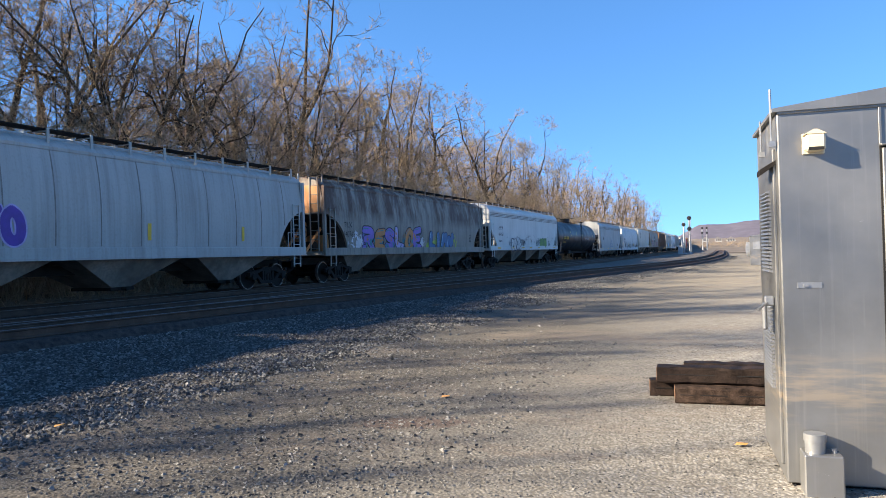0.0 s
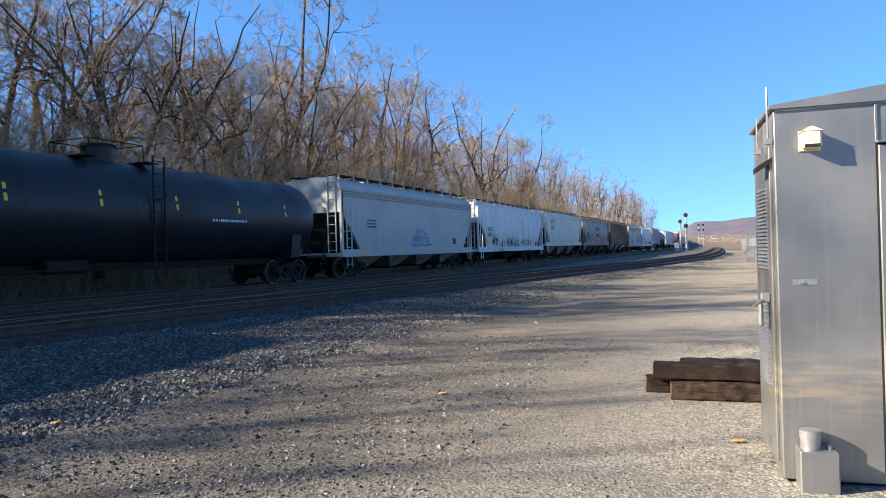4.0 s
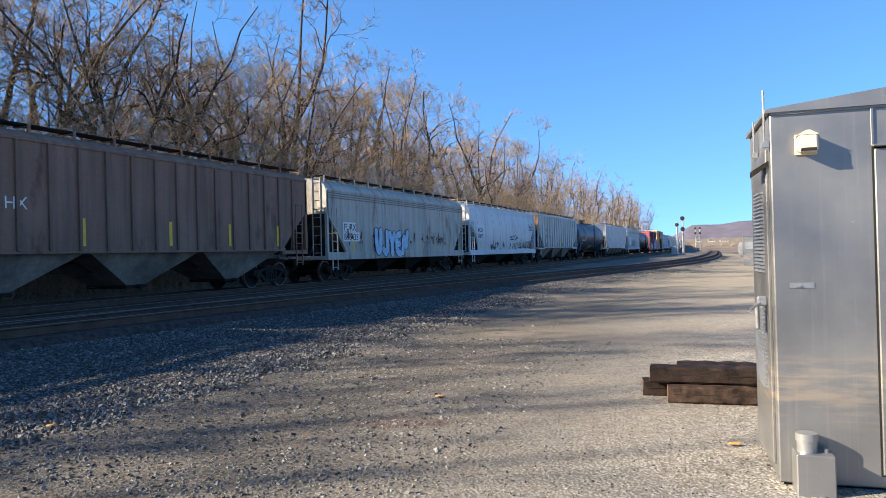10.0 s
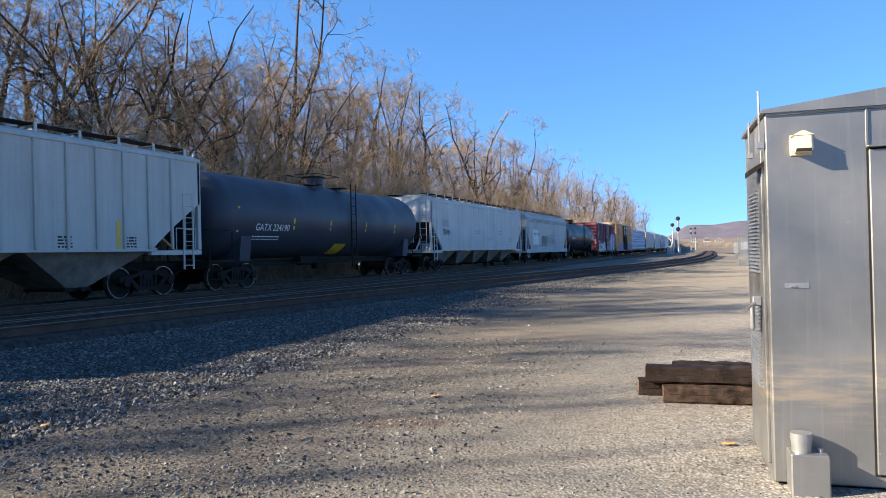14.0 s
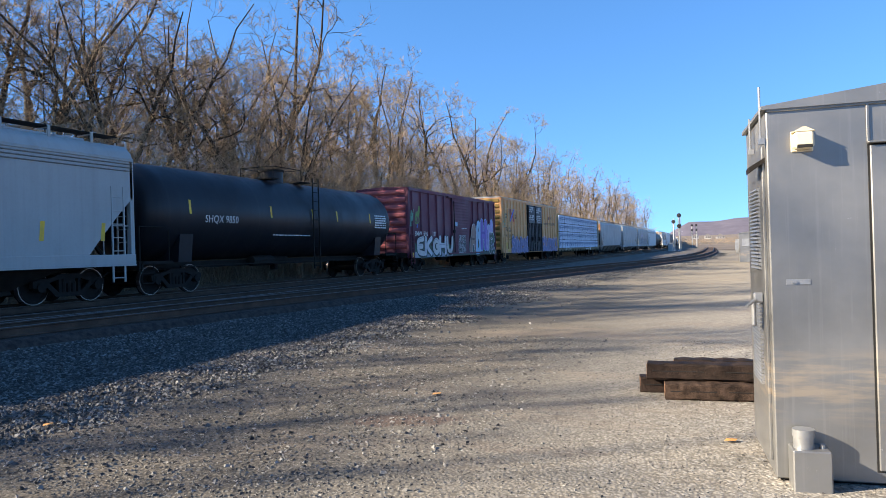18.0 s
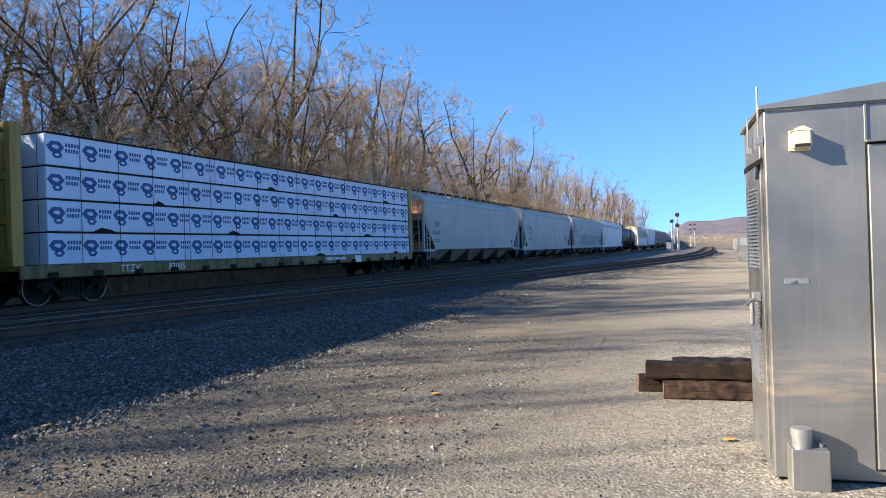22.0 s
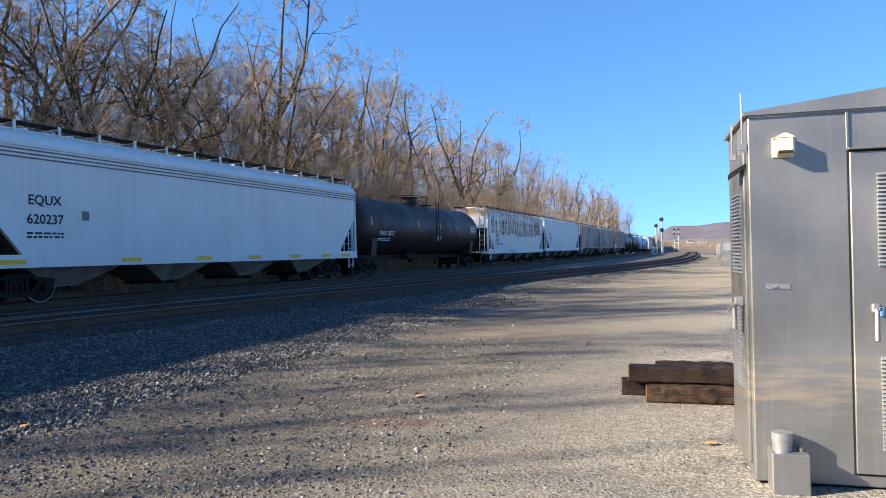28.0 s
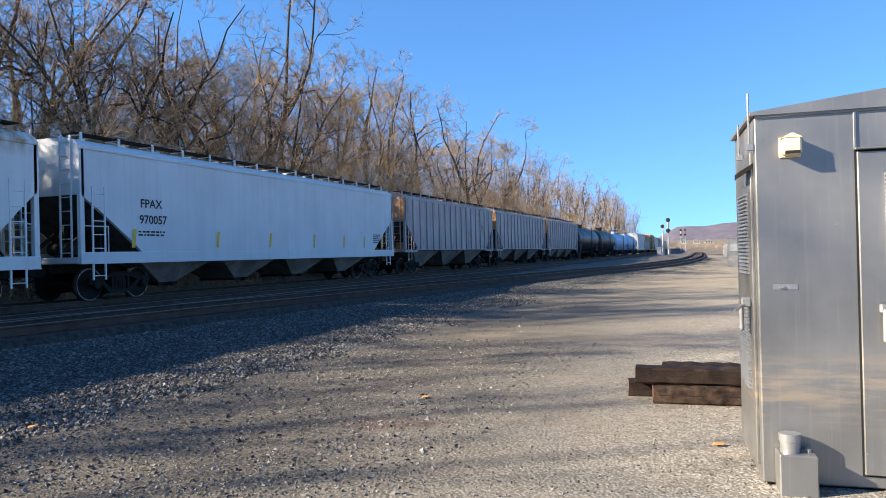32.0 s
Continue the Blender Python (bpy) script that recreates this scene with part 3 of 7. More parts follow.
def reflectors(car, ys, z, w, h, hw, lean=0.0):
    me = None
    for y in ys:
        v = [(hw(z) + 0.012, y - w / 2, z), (hw(z) + 0.012, y + w / 2, z), (hw(z + h) + 0.012, y + w / 2 + lean, z + h), (hw(z + h) + 0.012, y - w / 2 + lean, z + h)]
        put("reflector", mesh_of("reflector", v, [(0, 1, 2, 3)], YELLOW), car)


def blob_poly(rng, w, h, n=22):
    pts = []
    p1, p2, p3 = rng.uniform(0, 6), rng.uniform(0, 6), rng.uniform(0, 6)
    for i in range(n):
        a = 2 * math.pi * i / n
        r = 1 + 0.16 * math.sin(2 * a + p1) + 0.13 * math.sin(3 * a + p2) + 0.09 * math.sin(5 * a + p3)
        c, s = math.cos(a), math.sin(a)
        c, s = math.copysign(abs(c) ** 0.7, c), math.copysign(abs(s) ** 0.7, s)
        pts.append((c * r * w / 2, s * r * h / 2))
    return pts


GLYPHS = {
    "R": "00 0a|0a 8a 96 15|45 90", "E": "9a 19 15 11 90|15 75", "S": "98 5a 18 26 84 92 50 11", "L": "1a 11 90", "O": "5a 18 12 50 92 98 5a",
    "P": "00 0a 79 97 75 15", "U": "0a 13 50 93 9a", "C": "98 5a 18 13 50 92", "K": "0a 00|9a 15 90", "W": "0a 20 57 80 aa", "M": "00 2a 54 8a a0",
    "G": "98 5a 17 13 50 92 95 65", "N": "00 1a 81 9a", "A": "00 4a 90|23 73", "X": "0a 90|9a 00", "Y": "0a 55 9a|55 50", "I": "5a 50", "H": "0a 00|9a 90|05 95",
    "B": "00 0a 89 76 05|65 92 70 00", "J": "9a 92 50 12", "D": "00 0a 78 93 50 00", "T": "0a 9a|5a 50", "Z": "0a 9a 00 90", "8": "55 18 5a 98 55 12 50 92 55"}


def strokes(ch):
    """The pen strokes of a letter on a unit square, rounded at the corners."""
    out = []
    for line in GLYPHS[ch].split("|"):
        pts = [(int(q[0], 16) / 10, int(q[1], 16) / 10) for q in line.split()]
        for _ in range(2):
            if len(pts) > 2:
                mid = []
                for (a, b), (c, d) in zip(pts, pts[1:]):
                    mid += [(0.75 * a + 0.25 * c, 0.75 * b + 0.25 * d), (0.25 * a + 0.75 * c, 0.25 * b + 0.75 * d)]
                pts = [pts[0]] + mid + [pts[-1]]
        out.append(pts)
    return out


def ribbon(b, pts, width, hw, lift):
    """A flat stroke with round ends and joints on a car's side."""
    r = width / 2
    put3 = lambda a, c: (hw(c) + lift, a, c)
    for k, (a, c) in enumerate(pts):
        lift += 0.00004
        b.add([put3(a + r * math.cos(i * math.pi / 5), c + r * math.sin(i * math.pi / 5)) for i in range(10)], [tuple(range(10))])
        if k:
            e, g = pts[k - 1]
            l = math.hypot(a - e, c - g) + 1e-6
            px, pz = -(c - g) / l * r, (a - e) / l * r
            lift += 0.00004
            b.add([put3(e - px, g - pz), put3(a - px, c - pz), put3(a + px, c + pz), put3(e + px, g + pz)], [(0, 1, 2, 3)])


def bubble(car, word, y, z, w, h, fills, line, hw, fat=0.30, edge=0.055, seed=1, shade=None, shine=None, lap=1.0, off=0.010):
    """Spray-painted swollen letters: shade, outline, fill and shine, each letter lapping the one before."""
    rng = random.Random(seed)
    cell = w / len(word)
    wide = min(fat * h, cell * 0.50)
    for k, ch in enumerate(word):
        lean, drop, grow_h = rng.uniform(-0.10, 0.14), rng.uniform(-0.05, 0.05) * h, rng.uniform(0.9, 1.08)
        x0, span = y + cell * k + wide * 0.45, max(0.05, cell * lap - wide * 0.9)
        tall = max(0.1, h * grow_h - wide)
        lines = [[(x0 + span * a + lean * c * tall, z + drop + wide / 2 + tall * c) for a, c in pts] for pts in strokes(ch)]
        fill = fills[k % len(fills)]
        layers = [("graffiti_shade", wide + 2.2 * edge, shade, 0.05, -0.06, 0.0)] if shade else []
        layers += [("graffiti_outline", wide + 2 * edge, line, 0, 0, 0.0030), ("graffiti_fill", wide, fill, 0, 0, 0.0060)]
        if shine:
            layers.append(("graffiti_shine", wide * 0.14, shine, -wide * 0.2, wide * 0.22, 0.0085))
        for name, width, mat, dx, dz, lift in layers:
            b = Build()
            for j, pts in enumerate(lines):
                if name == "graffiti_shine":
                    pts = pts[:max(2, len(pts) // 3)]
                ribbon(b, [(a + dx, c + dz) for a, c in pts], width, hw, off + lift + k * 0.0012 + j * 0.0005)
            tagged(put(name, mesh_of(name, b.v, b.f, mat), car), kind="stuff")


def blobs(car, y, z, w, h, count, fill, line, hw, seed, inner=None):
    """A throw-up of swollen letter shapes."""
    rng = random.Random(seed)
    word = "".join(rng.choice("SNAEKORGHUB") for _ in range(count))
    bubble(car, word, y, z, w, h, (fill,), line, hw, 0.27, 0.045, seed, None, inner)


def wash(car, y0, y1, z0, z1, mat, hw, seed, ragged=0.25):
    """A sprayed ground coat with a ragged upper edge."""
    rng = random.Random(seed)
    n = max(6, int((y1 - y0) / 0.22))
    v = []
    for k in range(n + 1):
        y = y0 + (y1 - y0) * k / n
        top = z1 - ragged * rng.uniform(0, 1) * (z1 - z0)
        v += [(hw(z0) + 0.007, y, z0), (hw(top) + 0.007, y, top)]
    return put("sprayed_ground", mesh_of("sprayed_ground", v, [(2 * k, 2 * k + 2, 2 * k + 3, 2 * k + 1) for k in range(n)], mat), car)


def scrawl(car, y, z, w, h, count, mat, hw, seed, lw=0.03):
    """Thin slanting handstyle strokes."""
    rng = random.Random(seed)
    b = Build()
    cell = w / count
    for k in range(count):
        dz, tall, wide = rng.uniform(-0.12, 0.12) * h, h * rng.uniform(0.7, 1.15), cell * rng.uniform(0.75, 1.15)
        for j, pts in enumerate(strokes(rng.choice("SNAEKRGBZYMWC8"))):
            wob = rng.uniform(-0.06, 0.06)
            ribbon(b, [(y + cell * k + wide * (a + wob * c) + 0.18 * tall * c, z + dz + tall * c) for a, c in pts], lw * rng.uniform(0.8, 1.1), hw, 0.013 + k * 0.0006 + j * 0.0003)
        if k % 3 == 1:
            ribbon(b, [(y + cell * (k - 1), z - 0.06 * h), (y + cell * k, z - 0.12 * h), (y + cell * (k + 1.4), z - 0.02 * h)], lw * 0.9, hw, 0.0125)
    tagged(put("graffiti_tag", mesh_of("graffiti_tag", b.v, b.f, mat), car), kind="stuff")


def splats(car, y0, y1, z, count, hw, seed, mat=None, big=0.42):
    """Peeled and splashed patches: clusters of small flakes with thin runs."""
    rng = random.Random(seed)
    b, lift = Build(), 0.010
    for k in range(count):
        cy, s = rng.uniform(y0, y1), min(0.55, big) * rng.uniform(0.25, 1.0) ** 1.3
        cz = z + rng.uniform(0, 0.55) * (1.1 - s)
        for q in range(7):
            size = s * (0.55 if q == 0 else rng.uniform(0.10, 0.34))
            a0, c0 = (cy, cz) if q == 0 else (cy + rng.gauss(0, 0.38) * s, cz + rng.gauss(0, 0.55) * s)
            pts = [(a0 + a, max(z - 0.12, c0 + c)) for a, c in blob_poly(rng, size, size * rng.uniform(0.8, 1.9), 9)]
            lift += 0.000012
            b.add([(hw(c0) + lift, a0, max(z - 0.12, c0))] + [(hw(c) + lift, a, c) for a, c in pts], [(0, i + 1, (i + 1) % 9 + 1) for i in range(9)])
        for _ in range(2 if big > 0.3 else 0):
            a, e = cy + rng.uniform(-0.4, 0.4) * s, cz - rng.uniform(0.1, 0.35)
            b.add([(hw(cz) + 0.009, a, cz), (hw(cz) + 0.009, a + 0.025, cz), (hw(e) + 0.009, a + 0.018, e), (hw(e) + 0.009, a, e)], [(0, 1, 2, 3)])
    tagged(put("peeling", mesh_of("peeling", b.v, b.f, mat or INK), car), "peeled patches along the lower side", kind="stuff")


def ladder(z0, z1, w=0.42, r=0.016, step=0.38):
    b = Build()
    for y in (0, w):
        b.box(-0.02, 0.02, y - 0.022, y + 0.022, z0, z1)
    z = z0 + 0.12
    while z < z1:
        b.tube((0, 0, z), (0, w, z), r)
        z += step
    return b


LADDERS = {}


def ladder_mesh(z0, z1, mat, w=0.42):
    key = (round(z0, 2), round(z1, 2), mat.name, w)
    if key not in LADDERS:
        LADDERS[key] = ladder(z0, z1, w).mesh("ladder", mat)
    return LADDERS[key]


def car_root(name, label, category):
    return empty(name, pose(0, 0, 0), label, category, "cars of the freight train")


def hopper(label, length, mat, style="flat", eave=4.2, top=4.42, sill=1.12, cut=1.75, cut_top=2.95, bays=3, sill_mat=None, bay_mat=None, ribs=0, seams=0, corrug=False, walk_mat=None, bay_low=0.38, deep_sill=True, end_colour=None):
    """A covered hopper car: the camera side is +x, the leading end is -y."""
    car = car_root("covered_hopper", label, "hopper car")
    hw = profile(style)
    top += 0.10
    half = length / 2
    sill_mat, bay_mat, walk_mat = sill_mat or mat, bay_mat or BAYGRIME, walk_mat or UNDER
    stations = []
    for d in [0, 0.06] + [cut * k for k in (0.15, 0.32, 0.5, 0.66, 0.79, 0.88, 0.945, 0.98, 1.0)]:
        stations.append(d)
    ys = [-half + d for d in stations] + [0.0] + [half - d for d in reversed(stations)]
    rings = []
    roofpts = [(0.95, 0.34), (0.80, 0.72), (0.45, 0.97), (0.0, 1.0)] if style == "round" else [(0.94, 0.38), (0.80, 0.78), (0.45, 0.97), (0.0, 1.0)]
    for y in ys:
        d = half - abs(y)
        u = min(1.0, d / cut)
        curve = (1 - u ** 1.9) ** 0.62 if style == "round" else (1 - u ** 1.08) ** 0.96
        low = sill + (cut_top - sill) * curve
        ring = []
        for k in range(9):
            z = low + (eave - low) * k / 8
            ring.append((hw(z) * (0.985 if d < 0.03 else 1.0), y, z))
        we = hw(eave)
        for a, c in roofpts:
            ring.append((we * a, y, eave + (top - eave) * c))
        mirror = [(-x, yy, z) for x, yy, z in reversed(ring[:-1])]
        rings.append(ring + mirror)
    n = len(rings[0])
    b = Build()
    b.add([p for r in rings for p in r], [(k * n + i, k * n + (i + 1) % n, (k + 1) * n + (i + 1) % n, (k + 1) * n + i) for k in range(len(rings) - 1) for i in range(n)] + [tuple(range(n)), tuple((len(rings) - 1) * n + i for i in range(n))])
    part("carbody", b, mat, car, "", True)
    # added dark sheet under each end slope; its colour stands for shade
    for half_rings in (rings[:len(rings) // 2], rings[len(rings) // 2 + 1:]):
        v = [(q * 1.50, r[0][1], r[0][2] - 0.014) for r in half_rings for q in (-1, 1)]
        put("slope_sheet", mesh_of("slope_sheet", v, [(2 * k, 2 * k + 1, 2 * k + 3, 2 * k + 2) for k in range(len(half_rings) - 1)], SLOPE), car, None, "dark sheet under the end, coloured for its shade")
    # eave rail
    for s in (-1, 1):
        w = hw(eave)
        part("eave_rail", Build().box(s * w - 0.03, s * w + 0.03, -half + 0.02, half - 0.02, eave - 0.05, eave + 0.05, 0.01), mat, car)
        if deep_sill:
            part("side_sill", Build().box(s * 1.57 - 0.045, s * 1.57 + 0.055, -half, half, sill - 0.14, sill + 0.16, 0.015).box(s * 1.57 - 0.12, s * 1.57 + 0.06, -half, half, sill - 0.17, sill - 0.13), sill_mat, car)
        else:
            part("side_sill", Build().box(s * 1.57 - 0.05, s * 1.57 + 0.04, -half + cut * 0.9, half - cut * 0.9, sill - 0.05, sill + 0.05, 0.01).box(s * 1.5 - 0.05, s * 1.5 + 0.08, -half, -half + cut, sill - 0.16, sill - 0.02).box(s * 1.5 - 0.05, s * 1.5 + 0.08, half - cut, half, sill - 0.16, sill - 0.02), sill_mat, car)
    if corrug:
        # beads coloured dark to draw the shadow lines under the eave
        for k in range(3):
            z = eave - 0.12 - k * 0.10
            part("roof_bead", Build().box(hw(z) - 0.02, hw(z) + 0.025, -half + 0.05, half - 0.05, z - 0.018, z + 0.018, 0.008), SEAM, car)
    if ribs:
        rib = Build().box(1.58, 1.665, -0.045, 0.045, sill + 0.02, eave - 0.03, 0.012).mesh("rib", mat)
        for k in range(ribs):
            y = -half + cut * 0.62 + (length - cut * 1.24) * k / (ribs - 1)
            d = half - abs(y)
            put("rib", rib, car, pose(0, y, 0))
            put("rib", rib, car, pose(0, y, 0, 0, 0, 180))
    for k in range(seams):
        y = -half + length * (k + 1) / (seams + 1)
        d = half - abs(y)
        low = sill + 0.2 + (cut_top - sill) * (1 - min(1.0, d / cut) ** 1.9) ** 0.62
        v = [(hw(low + (eave - low) * j / 8) + 0.005, y + w, low + (eave - low) * j / 8) for j in range(9) for w in (-0.02, 0.02)]
        put("weld_seam", mesh_of("weld_seam", v, [(2 * j, 2 * j + 1, 2 * j + 3, 2 * j + 2) for j in range(8)], SEAM), car)
    # running boards on the roof
    for s in (-1, 1):
        b = Build()
        zt = top + 0.12
        for k in range(5):
            b.box(s * 1.02 - 0.22 + k * 0.1, s * 1.02 - 0.16 + k * 0.1, -half + 0.25, half - 0.25, zt, zt + 0.03)
        k = 0
        y = -half + 0.3
        while y < half:
            b.box(s * 1.02 - 0.25, s * 1.02 + 0.28, y, y + 0.06, zt - 0.03, zt)
            y += 1.35
        part("running_board", b, walk_mat, car, "open steel grating walkway")
    bracket = Build().box(1.28, 1.32, 0, 0.075, eave + 0.02, zt + 0.03).box(0.8, 1.3, 0, 0.05, zt - 0.05, zt - 0.01).mesh("walkway_bracket", mat)
    y = -half + 0.3
    while y < half:
        put("walkway_bracket", bracket, car, pose(0, y, 0))
        y += 1.35
    b = Build()
    y = -half + 1.2
    b.box(-0.42, 0.42, -half + 0.6, half - 0.6, top - 0.02, top + 0.12, 0.04)
    while y < half - 1:
        b.box(-0.46, 0.46, y, y + 0.06, top + 0.1, top + 0.16)
        y += 1.5
    part("hatch_cover", b, mat, car)
    # discharge bays
    usable = length - 2 * cut + 0.4
    for k in range(bays):
        c = -usable / 2 + usable * (k + 0.5) / bays
        a, t, lo = usable / bays / 2, 0.32, bay_low
        b = Build()
        v = [(-1.35, c - a + 0.03, sill), (1.35, c - a + 0.03, sill), (1.35, c + a - 0.03, sill), (-1.35, c + a - 0.03, sill), (-0.75, c - t, lo), (0.75, c - t, lo), (0.75, c + t, lo), (-0.75, c + t, lo)]
        b.add(v, [(0, 1, 2, 3), (4, 5, 6, 7), (0, 1, 5, 4), (1, 2, 6, 5), (2, 3, 7, 6), (3, 0, 4, 7)])
        bay = part("discharge_bay", b, bay_mat, car)
        part("outlet_gate", Build().box(-0.8, 0.8, c - t - 0.12, c + t + 0.12, lo - 0.08, lo + 0.02, 0.015).tube((0.8, c, lo - 0.03), (1.0, c, lo - 0.03), 0.06, n=8), UNDER, bay)
    part("centre_sill", Build().box(-0.3, 0.3, -half + 0.1, half - 0.1, 0.80, 1.08), UNDER, car)
    # ends
    for s in (-1, 1):
        e = s * half
        b = Build().box(-1.5, 1.5, min(e, e - s * 0.18), max(e, e - s * 0.18), sill - 0.16, sill + 0.02, 0.02)
        b.box(-1.45, 1.45, min(e - s * 0.2, e - s * 1.5), max(e - s * 0.2, e - s * 1.5), sill - 0.10, sill - 0.05)
        part("end_platform", b, sill_mat, car)
        for w in (-1, 1):
            part("corner_post", Build().box(w * 1.55 - 0.08, w * 1.55 + 0.05, e - 0.075 - s * 0.08, e + 0.075 - s * 0.08, sill, eave, 0.012), mat, car)
            put("ladder", ladder_mesh(sill - 0.62, cut_top + 0.25, sill_mat), car, pose(w * 1.60, e - s * 0.62 - 0.21, 0))
            part("grab_rail", Build().bar([(w * 1.5, e - s * 0.06, 2.1), (w * 1.5, e - s * 1.05, 2.1), (w * 1.5, e - s * 1.05, sill)], 0.018), sill_mat, car)
            put("ladder", ladder_mesh(sill + 0.02, top + 0.02, mat, 0.40), car, pose(w * 1.1, e + s * 0.02, 0, 0, 0, 90) @ pose(0, -0.2, 0))
        b = Build()
        for w in (-0.55, 0.55):
            b.prism([(e - s * 0.05, sill), (e - s * 0.15, sill), (e - s * cut * 0.75, cut_top - 0.55), (e - s * cut * 0.70, cut_top - 0.45)], "x", w - 0.04, w + 0.04)
        part("end_brace", b, end_colour or UNDER, car)
        part("slope_frame", Build().box(-0.9, 0.9, e - s * 1.35 - 0.04, e - s * 1.35 + 0.04, sill, sill + 0.75).box(-0.06, 0.06, e - s * 0.9 - 0.06, e - s * 0.9 + 0.06, sill, cut_top), end_colour or UNDER, car)
        part("air_tank", Build().tube((-0.5, e - s * 0.9, sill + 0.28), (0.5, e - s * 0.9, sill + 0.28), 0.2, n=12), UNDER, car, "", True)
    if end_colour:
        w = hw(eave) - 0.03
        part("end_panel", Build().box(-w, w, -half - 0.016, -half + 0.02, cut_top + 0.05, eave + 0.02, 0.006), end_colour, car, "rust-stained end sheet")
    n = 12
    part("brake_wheel", Build().bar([(0.6 + 0.25 * math.cos(2 * math.pi * i / n), -half - 0.10, 2.2 + 0.25 * math.sin(2 * math.pi * i / n)) for i in range(n + 1)], 0.018).bar([(0.35, -half - 0.1, 2.2), (0.85, -half - 0.1, 2.2)], 0.014).tube((0.6, -half, 2.2), (0.6, -half - 0.12, 2.2), 0.04), UNDER, car)
    add_running_gear(car, half + 0.35, 2.2)
    return car, hw


def tank_car(label, length, mat, radius=1.56, low=1.08, ends=0.55, wrap=None):
    car = car_root("tank_car", label, "tank car")
    half, n = length / 2, 32
    zc = low + radius
    prof = [(-half, 0.0), (-half + 0.02, 0.30 * radius), (-half + 0.12, 0.62 * radius), (-half + 0.28, 0.84 * radius), (-half + ends, 0.97 * radius), (-half + ends + 0.3, radius)]
    prof = prof + [(-y, r) for y, r in reversed(prof)]
    v = [(r * math.cos(2 * math.pi * i / n), y, zc + r * math.sin(2 * math.pi * i / n)) for y, r in prof for i in range(n)]
    f = [(k * n + i, k * n + (i + 1) % n, (k + 1) * n + (i + 1) % n, (k + 1) * n + i) for k in range(len(prof) - 1) for i in range(n)]
    part("tank", Build().add(v, f), mat, car, "", True)
    hw = lambda z: math.sqrt(max(0.05, radius ** 2 - (z - zc) ** 2))
    for y in (-half * 0.36, 0.0, half * 0.36):
        ring = [(hw_r * math.cos(2 * math.pi * i / n), yy, zc + hw_r * math.sin(2 * math.pi * i / n)) for yy, hw_r in ((y - 0.03, radius + 0.006), (y + 0.03, radius + 0.006)) for i in range(n)]
        part("weld_band", Build().add(ring, [(i, (i + 1) % n, n + (i + 1) % n, n + i) for i in range(n)]), mat, car, "", True)
    top = zc + radius
    dome = part("dome", Build().tube((0, 0, top - 0.1), (0, 0, top + 0.38), 0.48, n=18), mat, car, "", True)
    part("dome_lid", Build().tube((0, 0, top + 0.38), (0, 0, top + 0.46), 0.53, n=18), UNDER, dome)
    for s in (-1, 1):
        part("dome_platform", Build().box(-1.0, 1.0, s * 1.15 - 0.25, s * 1.15 + 0.25, top - 0.04, top), UNDER, car)
        for w in (-1.05, 1.05):
            part("dome_railing", Build().bar([(w * 0.75, s * 1.0, top - 0.15), (w * 0.75, s * 1.0, top + 0.50), (w * 0.75, 0, top + 0.50)], 0.016), UNDER, car)
        part("dome_railing", Build().bar([(-0.79, s * 1.0, top + 0.50), (0.79, s * 1.0, top + 0.50)], 0.016), UNDER, car)
    part("side_ladder", ladder(low - 0.5, top + 0.1, 0.45).add([], []), UNDER, car, "", False, pose(radius + 0.05, 0.55, 0))
    part("draft_sill", Build().box(-0.33, 0.33, -half - 0.35, half + 0.35, 0.78, 1.02), UNDER, car)
    for s in (-1, 1):
        e = s * (half + 0.3)
        part("end_platform", Build().box(-1.5, 1.5, min(e, e - s * 1.3), max(e, e - s * 1.3), 0.96, 1.06, 0.01).box(-1.5, 1.5, e - 0.08, e + 0.08, 0.80, 1.06), UNDER, car)
        for w in (-1.45, 1.45):
            part("end_railing", Build().bar([(w, e, 1.0), (w, e, 2.1), (w, e - s * 1.2, 2.1), (w, e - s * 1.2, 1.0)], 0.022), UNDER, car)
        part("end_railing", Build().bar([(-1.45, e, 2.1), (1.45, e, 2.1)], 0.022), UNDER, car)
        for w in (-1, 1):
            part("step_ladder", Build().bar([(w * 1.52, e, 1.0), (w * 1.52, e, 0.4), (w * 1.52, e - s * 0.45, 0.4), (w * 1.52, e - s * 0.45, 1.0)], 0.02).tube((w * 1.52, e, 0.7), (w * 1.52, e - s * 0.45, 0.7), 0.018), UNDER, car)
        part("saddle", Build().prism([(-1.35, 1.0), (1.35, 1.0), (1.45, 1.9), (1.1, 1.55), (0.5, 1.16), (-0.5, 1.16), (-1.1, 1.55), (-1.45, 1.9)], "y", s * (half - 1.7) - 0.3, s * (half - 1.7) + 0.3), mat, car)
    part("bottom_outlet", Build().tube((0, 0, low + 0.05), (0, 0, 0.55), 0.16, n=12).box(-0.35, 0.35, -0.5, 0.5, low - 0.15, low + 0.06, 0.03), UNDER, car)
    part("brake_rigging", Build().tube((0.7, -2.5, 0.95), (0.7, -1.2, 0.95), 0.2, n=10).bar([(0.9, -half + 2, 0.85), (0.9, half - 2, 0.85)], 0.025), UNDER, car)
    add_running_gear(car, half + 0.4, 2.0)
    return car, hw


